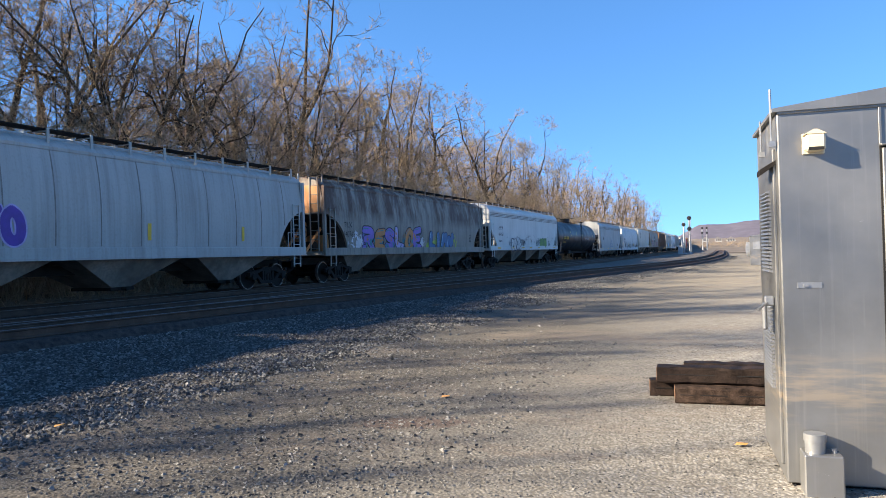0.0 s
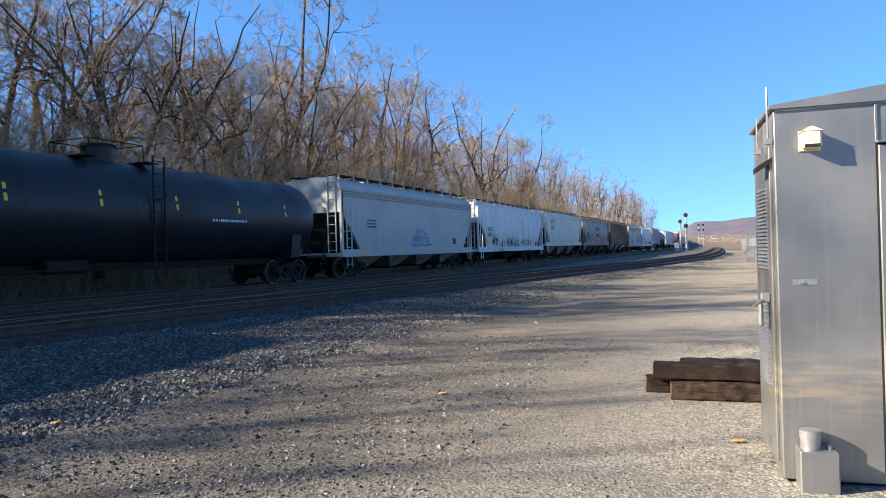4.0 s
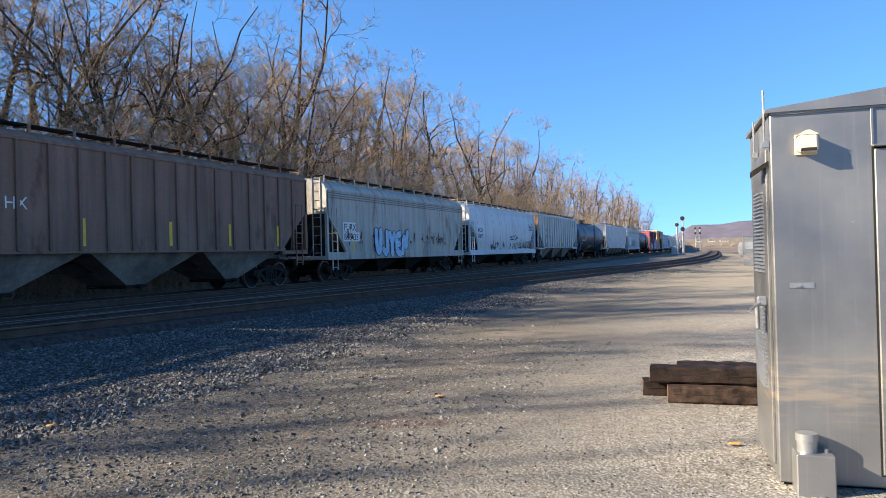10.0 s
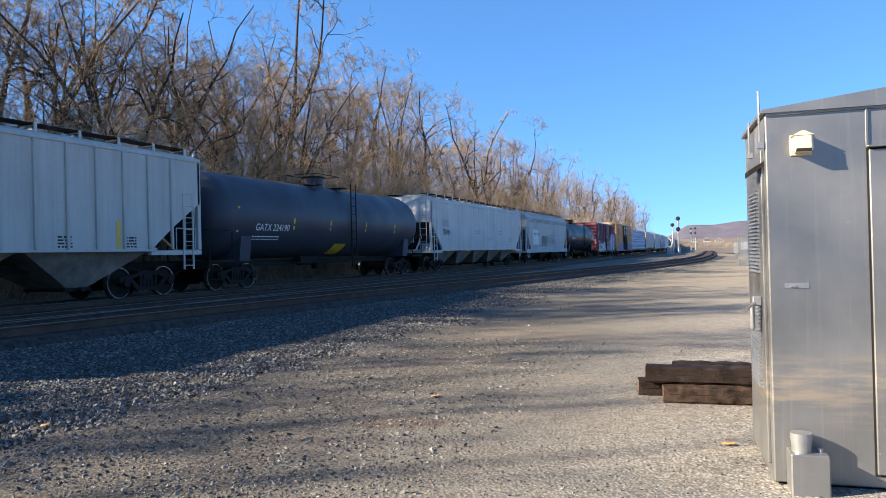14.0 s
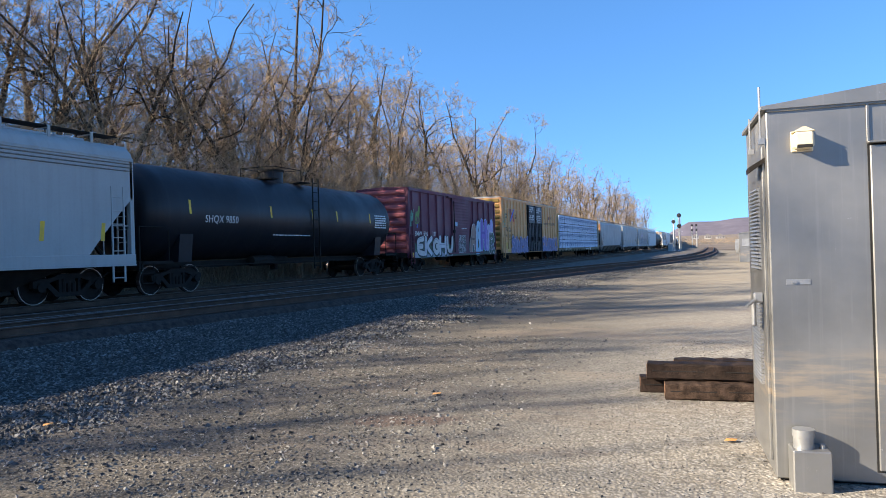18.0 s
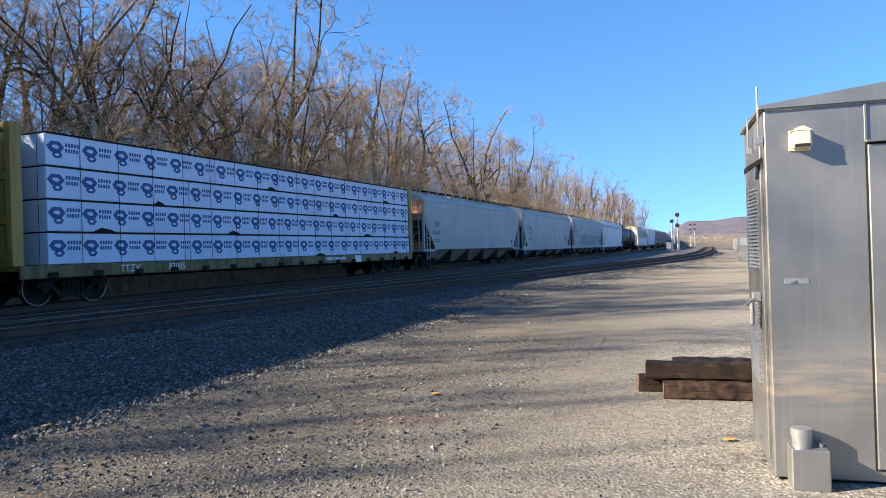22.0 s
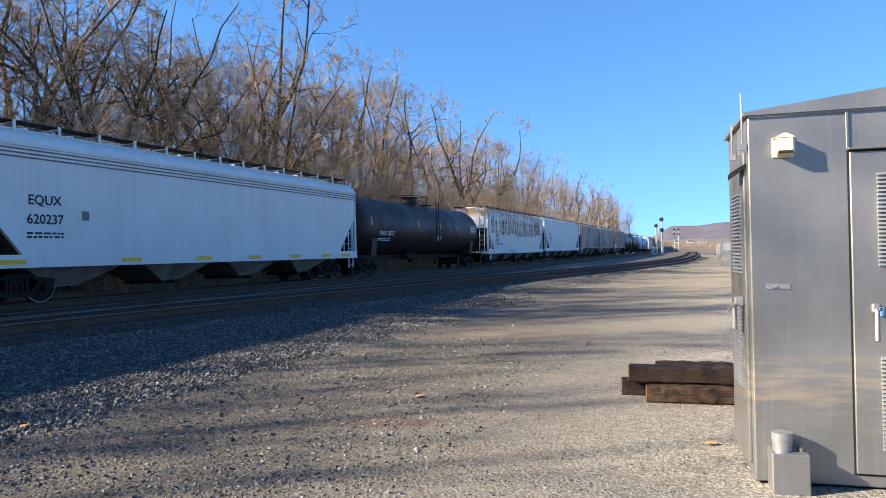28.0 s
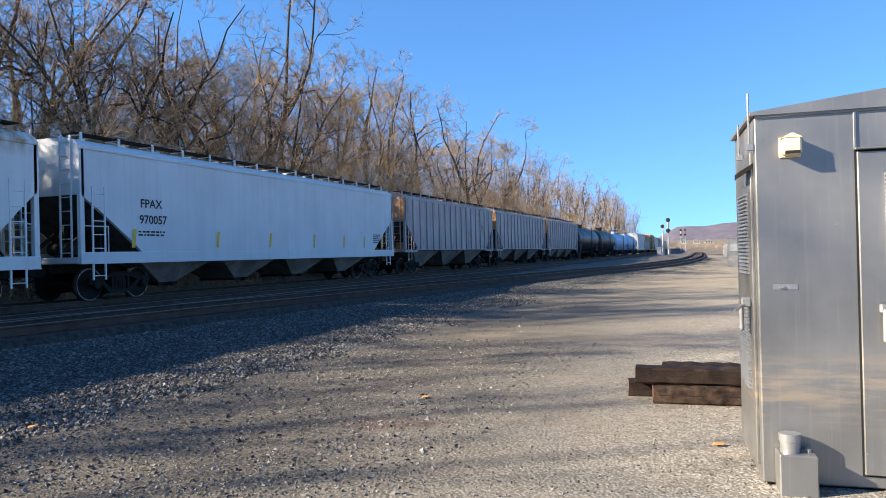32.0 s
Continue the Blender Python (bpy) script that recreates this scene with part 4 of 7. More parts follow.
def boxcar(label, length, mat, top, low, door=None, ribs=14, end_mat=None, roof_mat=None, double=False, girts=(), ribs_at=None):
    car = car_root("boxcar", label, "boxcar")
    hw = profile("flat")
    half, eave = length / 2, top - 0.10
    part("carbody", Build().box(-1.54, 1.54, -half + 0.05, half - 0.05, low + 0.25, eave), mat, car)
    part("roof", Build().prism([(-1.58, eave - 0.02), (1.58, eave - 0.02), (1.58, eave + 0.03), (0, top), (-1.58, eave + 0.03)], "y", -half + 0.02, half - 0.02), roof_mat or mat, car)
    for s in (-1, 1):
        part("side_sill", Build().box(s * 1.56 - 0.03, s * 1.56 + 0.045, -half, half, low, low + 0.3, 0.015), mat, car)
        part("top_chord", Build().box(s * 1.56 - 0.03, s * 1.56 + 0.045, -half, half, eave - 0.16, eave, 0.015), mat, car)
        for w in (-1, 1):
            part("corner_post", Build().box(w * 1.52 - 0.06, w * 1.52 + 0.085, s * (half - 0.08) - 0.08, s * (half - 0.08) + 0.08, low, eave, 0.015), mat, car)
    d0, d1 = door
    rib = Build().prism([(1.53, -0.075), (1.625, -0.045), (1.625, 0.045), (1.53, 0.075)], "z", low + 0.28, eave - 0.12).mesh("rib", mat)
    # dark strip beside each rib draws its shadow line, along with grime
    shade_strip = Build().box(1.53, 1.546, 0.072, 0.10, low + 0.3, eave - 0.14).mesh("rib_seam", UNDER)
    for y in ribs_at or [-half + length * k / ribs for k in range(1, ribs)]:
        if d0 - 0.15 < y < d1 + 0.15:
            continue
        ob = put("rib", rib, car, pose(0, y, 0))
        put("rib_seam", shade_strip, ob, None, "dark strip beside the rib, its shadow line with grime")
        put("rib", rib, car, pose(0, -y, 0, 0, 0, 180))
    for z in girts:
        for a, c in ((-half + 0.1, d0), (d1, half - 0.1)):
            part("girt", Build().box(1.53, 1.60, a, c, z - 0.035, z + 0.035, 0.012).box(1.53, 1.545, a, c, z - 0.06, z - 0.036), mat, car)
    for s in (-1, 1):
        b, k = Build(), low + 0.5
        while k < eave - 0.2:
            b.prism([(s * (half - 0.06), k), (s * (half + 0.03), k + 0.10), (s * (half + 0.03), k + 0.22), (s * (half - 0.06), k + 0.32)], "x", -1.42, 1.42)
            k += 0.42
        part("end_corrugation", b, end_mat or mat, car, "pressed end sheet with horizontal ribs")
    for s in (-1, 1):
        part("end_platform", Build().box(-1.4, 1.4, s * half - 0.05, s * half + 0.05, low, low + 0.3).box(-0.5, 0.5, s * (half + 0.05), s * (half + 0.35), low + 0.1, low + 0.14), UNDER, car)
        for w in (-1, 1):
            put("ladder", ladder_mesh(low - 0.35, low + 1.3, mat), car, pose(w * 1.64, s * (half - 0.35) - 0.21, 0))
    part("underframe", Build().box(-0.3, 0.3, -half, half, 0.72, 1.02).box(-1.5, 1.5, -half + 2.6, half - 2.6, low + 0.02, low + 0.25).tube((0.7, -1.5, 0.75), (0.7, -0.3, 0.75), 0.2, n=10), UNDER, car)
    add_running_gear(car, half + 0.4, 2.4)
    return car, hw


def place(car, front, back):
    """Where a car stands along the line when the clip begins."""
    TRAIN.append((car, (front + back) / 2))
    return car


TRAIN = []
SLOPE = plain("shade_grime_steel", (0.075, 0.064, 0.054), 0.8, 0, 0.5, 2)

# paints of the cars
GREYBLUE = carpaint("grey_blue_enamel", (0.40, 0.395, 0.37), 0.34)
DARKGREY = carpaint("sooty_grey_enamel", (0.29, 0.255, 0.21), 0.6, 0.6, (0.05, 0.042, 0.035), 0.6, (0.085, 0.042, 0.028), band=(2.6, 3.2))
PALE = carpaint("pale_grey_enamel", (0.60, 0.595, 0.56), 0.16, spots=0.15)
WHITE = carpaint("white_enamel", (0.62, 0.63, 0.615), 0.10)
WHITESPOT = carpaint("peeling_white_enamel", (0.60, 0.595, 0.57), 0.22, 0.0)
BEIGE = carpaint("beige_grey_enamel", (0.55, 0.51, 0.43), 0.18)
TAUPE = carpaint("taupe_grime_enamel", (0.26, 0.19, 0.13), 0.5, 0.0, (0.10, 0.08, 0.06))
RUSTBROWN = carpaint("rusty_brown_enamel", (0.24, 0.135, 0.09), 0.5, 0.5, (0.05, 0.035, 0.03), 0.65, (0.09, 0.05, 0.035))
STAINGREY = carpaint("stained_grey_enamel", (0.42, 0.385, 0.325), 0.45, 0.75, rustcol=(0.20, 0.13, 0.08))
RIBGREY = carpaint("dull_grey_enamel", (0.48, 0.465, 0.42), 0.22)
FADEDGREY = carpaint("faded_grey_enamel", (0.50, 0.49, 0.46), 0.30)
SILVERGREY = carpaint("silver_grey_enamel", (0.37, 0.375, 0.36), 0.15)
RUSTSTREAK = carpaint("rust_streaked_enamel", (0.68, 0.67, 0.63), 0.12, 1.0, rustcol=(0.33, 0.19, 0.09), band=(3.75, 4.15))
BROWNRIB = carpaint("brown_grey_enamel", (0.44, 0.37, 0.34), 0.5, 0.5)
TANKBLACK = carpaint("tank_black", (0.012, 0.013, 0.017), 0.25, dirt=(0.04, 0.035, 0.03), rough=0.42)
TANKNAVY = carpaint("tank_navy", (0.045, 0.05, 0.064), 0.25, dirt=(0.04, 0.035, 0.03), rough=0.45)
TANKBROWN = carpaint("tank_brown_black", (0.028, 0.014, 0.013), 0.3, dirt=(0.05, 0.04, 0.035), rough=0.5)
TANKBLUE = carpaint("tank_pale_blue", (0.35, 0.50, 0.65), 0.25)
PLUM = carpaint("plum_enamel", (0.15, 0.045, 0.068), 0.3, dirt=(0.05, 0.03, 0.035), rough=0.55)
PLUMEND = carpaint("faded_red_enamel", (0.36, 0.10, 0.10), 0.25)
OCHRE = carpaint("ochre_enamel", (0.76, 0.40, 0.17), 0.3, dirt=(0.12, 0.085, 0.045))
GALVROOF = carpaint("white_roof_enamel", (0.62, 0.60, 0.56), 0.25)
ORANGEEND = carpaint("orange_rust_enamel", (0.55, 0.25, 0.10), 0.4, 0.5)
RAILYELLOW = carpaint("car_yellow_enamel", (0.38, 0.245, 0.06), 0.9, dirt=(0.07, 0.045, 0.025))
DOORBLACK = carpaint("slate_door_enamel", (0.03, 0.045, 0.06), 0.3)
WRAP = carpaint("lumber_wrap", (0.56, 0.65, 0.78), 0.10, rough=0.55)
WRAPINK = plain("wrap_navy_ink", (0.022, 0.085, 0.22), 0.55, 0, 0.1, 6)
SPRAY = {k: plain("spray_" + k, c, 0.55, 0, 0.18, 4) for k, c in dict(purple=(0.10, 0.05, 0.32), blue=(0.05, 0.15, 0.30), teal=(0.04, 0.22, 0.26), lime=(0.38, 0.48, 0.06), green=(0.16, 0.32, 0.06), violet=(0.22, 0.14, 0.50), sky=(0.32, 0.52, 0.66), red=(0.22, 0.035, 0.03), pale=(0.62, 0.62, 0.64), orange=(0.55, 0.22, 0.06), plum=(0.06, 0.035, 0.06), navy=(0.022, 0.022, 0.06), grey=(0.30, 0.32, 0.36), lilac=(0.42, 0.36, 0.62), scarlet=(0.50, 0.05, 0.06), royal=(0.06, 0.16, 0.55), bottle=(0.045, 0.095, 0.07), umber=(0.34, 0.20, 0.15), denim=(0.14, 0.15, 0.30), mint=(0.10, 0.35, 0.25)).items()}

# ---- the train, car by car: bounds along the line at the start ----
c, hw = hopper("grey-blue rounded covered hopper with dark underframe", 17.0, GREYBLUE, "round", 4.1, 4.35, seams=10, sill=1.38)
place(c, -31.5, -14.5)
c, hw = hopper("grey-blue rounded covered hopper with purple tag", 17.0, GREYBLUE, "round", 4.1, 4.38, seams=11, sill=1.38)
place(c, 7.4, 24.45)
reflectors(c, (-5.8, 0.3, 4.6), 1.75, 0.14, 0.5, hw)
blobs(c, -5.8, 1.55, 2.2, 0.95, 3, SPRAY["purple"], SPRAY["lilac"], hw, 5)
c, hw = hopper("pale blue-grey covered hopper car", 19.6, SILVERGREY, eave=4.1, top=4.4, bays=4)
place(c, -13.2, 5.9)

c, hw = hopper("sooty grey covered hopper with bright graffiti", 20.0, DARKGREY, "round", 4.15, 4.4, bays=4, cut=1.9, end_colour=ORANGEEND, sill=1.34)
place(c, 25.89, 45.89)
splats(c, -7.9, -6.4, 1.5, 14, hw, 11, SPRAY["pale"], 0.5)
splats(c, -0.7, 0.3, 1.5, 10, hw, 12, SPRAY["pale"], 0.42)
bubble(c, "RESLOE", -6.75, 1.30, 6.5, 1.22, (SPRAY["violet"], SPRAY["orange"], SPRAY["violet"], SPRAY["lilac"], SPRAY["orange"], SPRAY["violet"]), INK, hw, 0.27, 0.05, 3, SPRAY["navy"], SPRAY["teal"], 1.12)
splats(c, -6.6, -0.4, 1.45, 26, lambda z: hw(z) + 0.022, 16, SPRAY["teal"], 0.30)
splats(c, -6.4, -0.6, 1.75, 16, lambda z: hw(z) + 0.024, 17, SPRAY["orange"], 0.26)
splats(c, 0.2, 4.9, 1.45, 24, hw, 13, SPRAY["lime"], 0.55)
bubble(c, "LIMN", 0.75, 1.30, 3.5, 1.12, (SPRAY["blue"],), SPRAY["navy"], lambda z: hw(z) + 0.010, 0.36, 0.05, 15, None, SPRAY["sky"], 1.2)
fine_print(c, 7.2, 2.2, 0.4, 5, INK, hw, 0.05, 3)
letter(c, "640765", -8.52, 1.99, 0.24, INK, hw)
letter(c, "TILX", -8.45, 2.40, 0.24, INK, hw)

c, hw = hopper("pale grey covered hopper with white bubble-letter graffiti", 19.75, PALE, "flat", 4.0, 4.42, bays=4, corrug=True, sill=1.42)
place(c, 47.29, 67.04)
bubble(c, "PUCK", -5.0, 1.26, 2.35, 0.95, (GALVROOF,), SPRAY["navy"], lambda z: max(hw(z), 1.627), 0.25, 0.055, 4, SPRAY["navy"], None, 1.12)
wash(c, 3.35, 5.7, 1.42, 2.3, SPRAY["green"], hw, 20, 0.15)
blobs(c, 3.5, 1.45, 2.1, 0.75, 4, SPRAY["green"], SPRAY["bottle"], lambda z: hw(z) + 0.004, 21)
scrawl(c, 2.1, 1.5, 1.1, 0.6, 6, SPRAY["bottle"], hw, 22, 0.05)
scrawl(c, 6.0, 1.45, 0.9, 0.55, 5, SPRAY["bottle"], hw, 26, 0.05)
scrawl(c, -5.6, 1.5, 0.7, 0.35, 4, INK, hw, 23)
scrawl(c, -2.4, 1.45, 1.2, 0.75, 6, INK, hw, 24, 0.045)
patch(c, "stencil_panel", -8.16, -6.74, 1.6, 3.1, GALVROOF, hw, 0.008)
letter(c, "SHPX", -7.97, 2.76, 0.26, INK, hw, 0.014, 0.0, 1.15)
letter(c, "464651", -8.0, 2.30, 0.24, INK, hw, 0.014, 0.0, 1.1)
fine_print(c, -7.9, 1.95, 0.7, 2, INK, hw, 0.05, 28)
splats(c, -6.5, 8.6, 1.75, 26, hw, 25, UNDER, 0.13)
splats(c, -2.6, 1.8, 1.9, 12, hw, 27, SEAM, 0.24)
reflectors(c, (-8.0, -4.7, -1.9, 0.4, 3.0, 8.4), 1.37, 0.75, 0.10, lambda z: 1.63)

c, hw = tank_car("long black tank car with yellow tick marks", 19.92, TANKBLACK, 1.55, 1.0)
place(c, 67.42, 87.35)
letter(c, "UTLX 954826", -7.25, 2.24, 0.26, YELLOW, hw, 0.012, 0.008)
fine_print(c, -7.25, 2.02, 1.2, 3, YELLOW, hw, 0.04, 8)
patch(c, "blue_paint_swipe", -7.35, -6.6, 1.4, 1.55, SPRAY["teal"], hw)
reflectors(c, (-8.1,), 2.25, 0.12, 0.85, hw)
reflectors(c, (-4.1, -1.3, 1.6, 4.6, 7.4), 2.6, 0.10, 0.45, hw)
fine_print(c, 3.2, 2.3, 1.8, 1, SPRAY["sky"], hw, 0.08, 9)

c, hw = hopper("pale grey covered hopper with blue tag", 16.65, SILVERGREY, "flat", 4.0, 4.4, bays=4, corrug=True)
place(c, 88.94, 105.58)
scrawl(c, -1.0, 1.5, 2.4, 0.8, 5, SPRAY["blue"], hw, 31, 0.06)
reflectors(c, (-6.5, -2.5, 0.6, 3.6, 6.6), 1.12, 0.6, 0.13, lambda z: 1.63)
fine_print(c, -6.0, 2.6, 0.9, 3, INK, hw, 0.08, 32)
patch(c, "placard", 4.9, 5.4, 1.5, 1.85, INK, hw)

c, hw = hopper("white rounded covered hopper with peeling black patches", 17.21, WHITESPOT, "round", 4.05, 4.35, seams=10, bay_mat=UNDER)
place(c, 106.93, 124.14)
letter(c, "MCEX", -6.66, 2.41, 0.28, INK, hw, 0.012, 0.006)
splats(c, -5.5, -4.4, 1.5, 9, hw, 51, None, 0.85)
splats(c, -4.0, 0.0, 1.32, 26, hw, 52)
splats(c, 0.0, 7.2, 1.30, 34, hw, 53, None, 0.36)
reflectors(c, (-6.8, -2.2, 0.6, 3.4, 5.0, 7.6), 1.4, 0.14, 0.55, hw, 0.03)
scrawl(c, -1.6, 1.4, 2.2, 0.6, 5, INK, hw, 54)
scrawl(c, -4.4, 1.02, 1.3, 0.2, 4, INK, lambda z: 1.63, 55, 0.025)
letter(c, "350763", -6.75, 2.03, 0.25, INK, hw, 0.012, 0.006)

c, hw = hopper("beige-grey covered hopper with large black initials", 15.95, BEIGE, "flat", 4.1, 4.4, bays=3, sill=1.45)
place(c, 125.19, 141.14)
letter(c, "NAHX", -6.02, 3.42, 0.34, INK, hw, 0.012, 0.004, 1.05)
letter(c, "66166", -5.95, 2.87, 0.30, INK, hw, 0.012, 0.004, 1.05)
reflectors(c, (-6.4, -2.2, 1.0, 3.4, 5.4, 7.2), 1.4, 0.14, 0.6, hw, 0.06)
for k in range(4):
    fine_print(c, -5.8 + k * 2.9, 1.7, 1.0, 4, SPRAY["grey"], hw, 0.05, 40 + k)

c, hw = hopper("grimy taupe covered hopper with red bubble graffiti", 17.1, TAUPE, "round", 4.05, 4.4, bays=4, sill=1.42, bay_mat=SLOPE)
place(c, 142.45, 159.55)
SOOT = plain("sooty_panel_paint", (0.05, 0.042, 0.036), 0.6, 0, 0.4, 3)
patch(c, "stencil_panel", -6.42, -5.1, 1.97, 2.8, SOOT, hw)
letter(c, "62177", -6.3, 2.1, 0.28, SPRAY["grey"], hw, 0.014)
patch(c, "logo_panel", -0.89, 1.51, 2.29, 3.45, SOOT, hw)
patch(c, "logo_stripe", -0.89, 1.51, 2.24, 2.32, SPRAY["red"], hw, 0.012)
fine_print(c, -0.6, 2.7, 1.8, 1, SPRAY["grey"], hw, 0.3, 55)
wash(c, -5.2, -4.4, 1.4, 2.0, SPRAY["lime"], hw, 56, 0.6)
wash(c, -1.9, -1.2, 1.4, 1.9, SPRAY["lime"], hw, 57, 0.6)
bubble(c, "SEW", -5.05, 1.38, 2.8, 1.36, (SPRAY["red"],), SPRAY["pale"], lambda z: max(hw(z), 1.627), 0.23, 0.05, 6, SPRAY["plum"], SPRAY["plum"], 1.15)
for k, ch in enumerate("8X"):
    bubble(c, ch, -2.3, 1.36 + 0.60 * k, 0.6, 0.6, (SPRAY["plum"],), SPRAY["pale"], lambda z: max(hw(z), 1.627), 0.2, 0.04, 7 + k)
splats(c, 1.7, 5.6, 1.5, 30, hw, 91, SPRAY["umber"], 0.5)
bubble(c, "MGU", 1.85, 1.32, 3.6, 1.28, (SPRAY["red"],), SPRAY["grey"], lambda z: max(hw(z), 1.627), 0.27, 0.035, 9, None, SPRAY["umber"], 1.12)
scrawl(c, 6.4, 1.5, 0.7, 0.6, 4, SPRAY["pale"], hw, 58, 0.025)
reflectors(c, (2.1,), 1.5, 0.13, 0.6, hw)
letter(c, "V", 6.55, 2.62, 0.36, WHITEINK, hw, 0.012, 0.0, 1.2)
patch(c, "chevron", 6.55, 6.98, 2.32, 2.44, WHITEINK, hw)
scrawl(c, 7.1, 1.7, 0.9, 0.5, 3, SPRAY["lime"], hw, 59, 0.04)

c, hw = hopper("rust-brown ribbed covered hopper with stained panels", 16.58, RUSTBROWN, "flat", 4.2, 4.4, bays=3, ribs=17, end_colour=ORANGEEND, deep_sill=False, sill=1.4)
place(c, 161.06, 177.64)
letter(c, "NA", -5.79, 2.46, 0.30, WHITEINK, hw)
letter(c, "HX", -4.85, 2.46, 0.30, WHITEINK, hw)
reflectors(c, (-6.55, -2.6, 0.6, 3.4, 6.2), 1.55, 0.13, 0.75, lambda z: 1.605)

c, hw = hopper("stained grey covered hopper with blue throw-up graffiti", 16.53, STAINGREY, "flat", 3.98, 4.38, bays=4, corrug=True, bay_mat=UNDER)
place(c, 179.16, 195.69)
for k, word in enumerate(("FURX", "846435")):
    patch(c, "stencil_panel", -6.93, -5.75 + 0.33 * k, 2.20 - 0.44 * k, 2.62 - 0.44 * k, WHITEINK, hw)
    letter(c, word, -6.86, 2.26 - 0.44 * k, 0.29, INK, hw, 0.014, 0.004, 1.05)
reflectors(c, (-6.0, -1.3, 1.5, 3.6, 5.6, 7.5), 1.25, 0.13, 0.55, hw, 0.03)
bubble(c, "UJYEN", -4.0, 1.02, 3.7, 1.35, (SPRAY["sky"],), SPRAY["navy"], lambda z: 1.632, 0.26, 0.035, 61, None, SPRAY["pale"], 1.15)
splats(c, -6.6, 6.8, 1.7, 40, hw, 163, plain("rust_drip", (0.16, 0.085, 0.045), 0.8, 0, 0.4, 6), 0.36)
splats(c, -4.0, 6.5, 1.6, 30, hw, 62, None, 0.2)

c, hw = hopper("white rounded covered hopper with black scrawls", 16.62, WHITESPOT, "round", 4.05, 4.35, seams=9, bay_mat=UNDER)
place(c, 197.01, 213.63)
patch(c, "stencil_panel", -6.9, -5.25, 2.0, 3.0, WHITE, hw)
letter(c, "MCEX", -6.72, 2.52, 0.28, INK, hw, 0.014, 0.006)
letter(c, "350895", -6.8, 2.1, 0.27, INK, hw, 0.014, 0.006)
splats(c, -4.0, -2.6, 1.35, 10, hw, 63, None, 0.5)
splats(c, -2.6, 7.0, 1.3, 34, hw, 64, None, 0.34)
scrawl(c, 0.8, 2.05, 2.2, 0.35, 7, INK, hw, 65, 0.05)
scrawl(c, 3.2, 1.45, 3.4, 0.5, 8, INK, hw, 66, 0.07)
scrawl(c, 6.3, 2.9, 1.5, 0.5, 5, INK, hw, 67, 0.06)
reflectors(c, (-6.1, -1.0, 1.5, 4.6), 1.4, 0.14, 0.5, hw, 0.03)

c, hw = hopper("dull grey ribbed covered hopper with orange rusty end", 16.92, RIBGREY, "flat", 4.3, 4.45, sill=1.42, bays=3, ribs=16, end_colour=ORANGEEND, deep_sill=False, cut=2.2)
place(c, 214.9, 231.82)
letter(c, "MC", -5.75, 2.82, 0.34, INK, hw)
letter(c, "EX", -4.55, 2.82, 0.34, INK, hw)
letter(c, "95", -5.7, 2.26, 0.34, INK, hw)
letter(c, "365", -4.6, 2.26, 0.34, INK, hw)
reflectors(c, (-6.6, 0.0, 5.0), 1.45, 0.13, 0.8, hw)
for k in range(6):
    fine_print(c, -5.8 + k * 2.2, 1.75, 0.45, 4, INK, hw, 0.045, 60 + k)

c, hw = tank_car("navy tank car with white stencils", 17.22, TANKNAVY, 1.60, 1.08)
place(c, 232.67, 249.89)
letter(c, "GATX 224190", -6.47, 2.12, 0.25, WHITEINK, hw, 0.012, 0.004)
fine_print(c, -6.5, 1.88, 1.7, 2, WHITEINK, hw, 0.05, 71)
reflectors(c, (-7.47,), 2.05, 0.12, 0.9, hw)
reflectors(c, (-3.98, -1.16, 2.1, 5.25), 2.2, 0.10, 0.45, hw)
patch(c, "placard_stripe", -0.3, 0.75, 1.2, 1.65, YELLOW, hw)

c, hw = hopper("faded grey covered hopper car with open bays", 19.47, FADEDGREY, "flat", 4.2, 4.42, sill=1.3, bays=5, deep_sill=False, end_colour=GALVROOF)
place(c, 251.39, 270.86)
letter(c, "SOIX", -8.0, 2.75, 0.36, SPRAY["grey"], hw)
letter(c, "78484", -8.0, 2.2, 0.36, INK, hw)
reflectors(c, (-7, -3.5, 0, 3.5, 7), 1.22, 0.6, 0.13, hw)
for k in range(4):
    fine_print(c, -2.0 + k * 2.6, 2.6 - 0.5 * (k % 2), 1.2, 3, SPRAY["grey"], hw, 0.06, 75 + k)

c, hw = hopper("silver-grey covered hopper with looping spray tags", 16.37, SILVERGREY, "flat", 4.0, 4.45, bays=3, corrug=True, bay_mat=UNDER)
place(c, 272.38, 288.74)
patch(c, "stencil_panel", -5.88, -4.0, 1.67, 3.0, WHITE, hw)
letter(c, "HKRX 500585", -5.74, 2.5, 0.24, INK, hw, 0.014, 0.004)
reflectors(c, (-7.1, -3.68, -0.75, 1.38, 5.1, 7.0), 1.66, 0.13, 0.5, hw, 0.05)
scrawl(c, -2.76, 1.68, 2.0, 0.95, 6, INK, hw, 82, 0.06)
scrawl(c, -0.44, 1.68, 3.5, 1.05, 8, INK, hw, 83, 0.09)
scrawl(c, -0.40, 1.70, 3.5, 1.05, 8, SPRAY["pale"], lambda z: hw(z) + 0.004, 83, 0.06)
scrawl(c, -5.6, 1.12, 5.6, 0.30, 12, SPRAY["pale"], lambda z: 1.63, 85, 0.03)

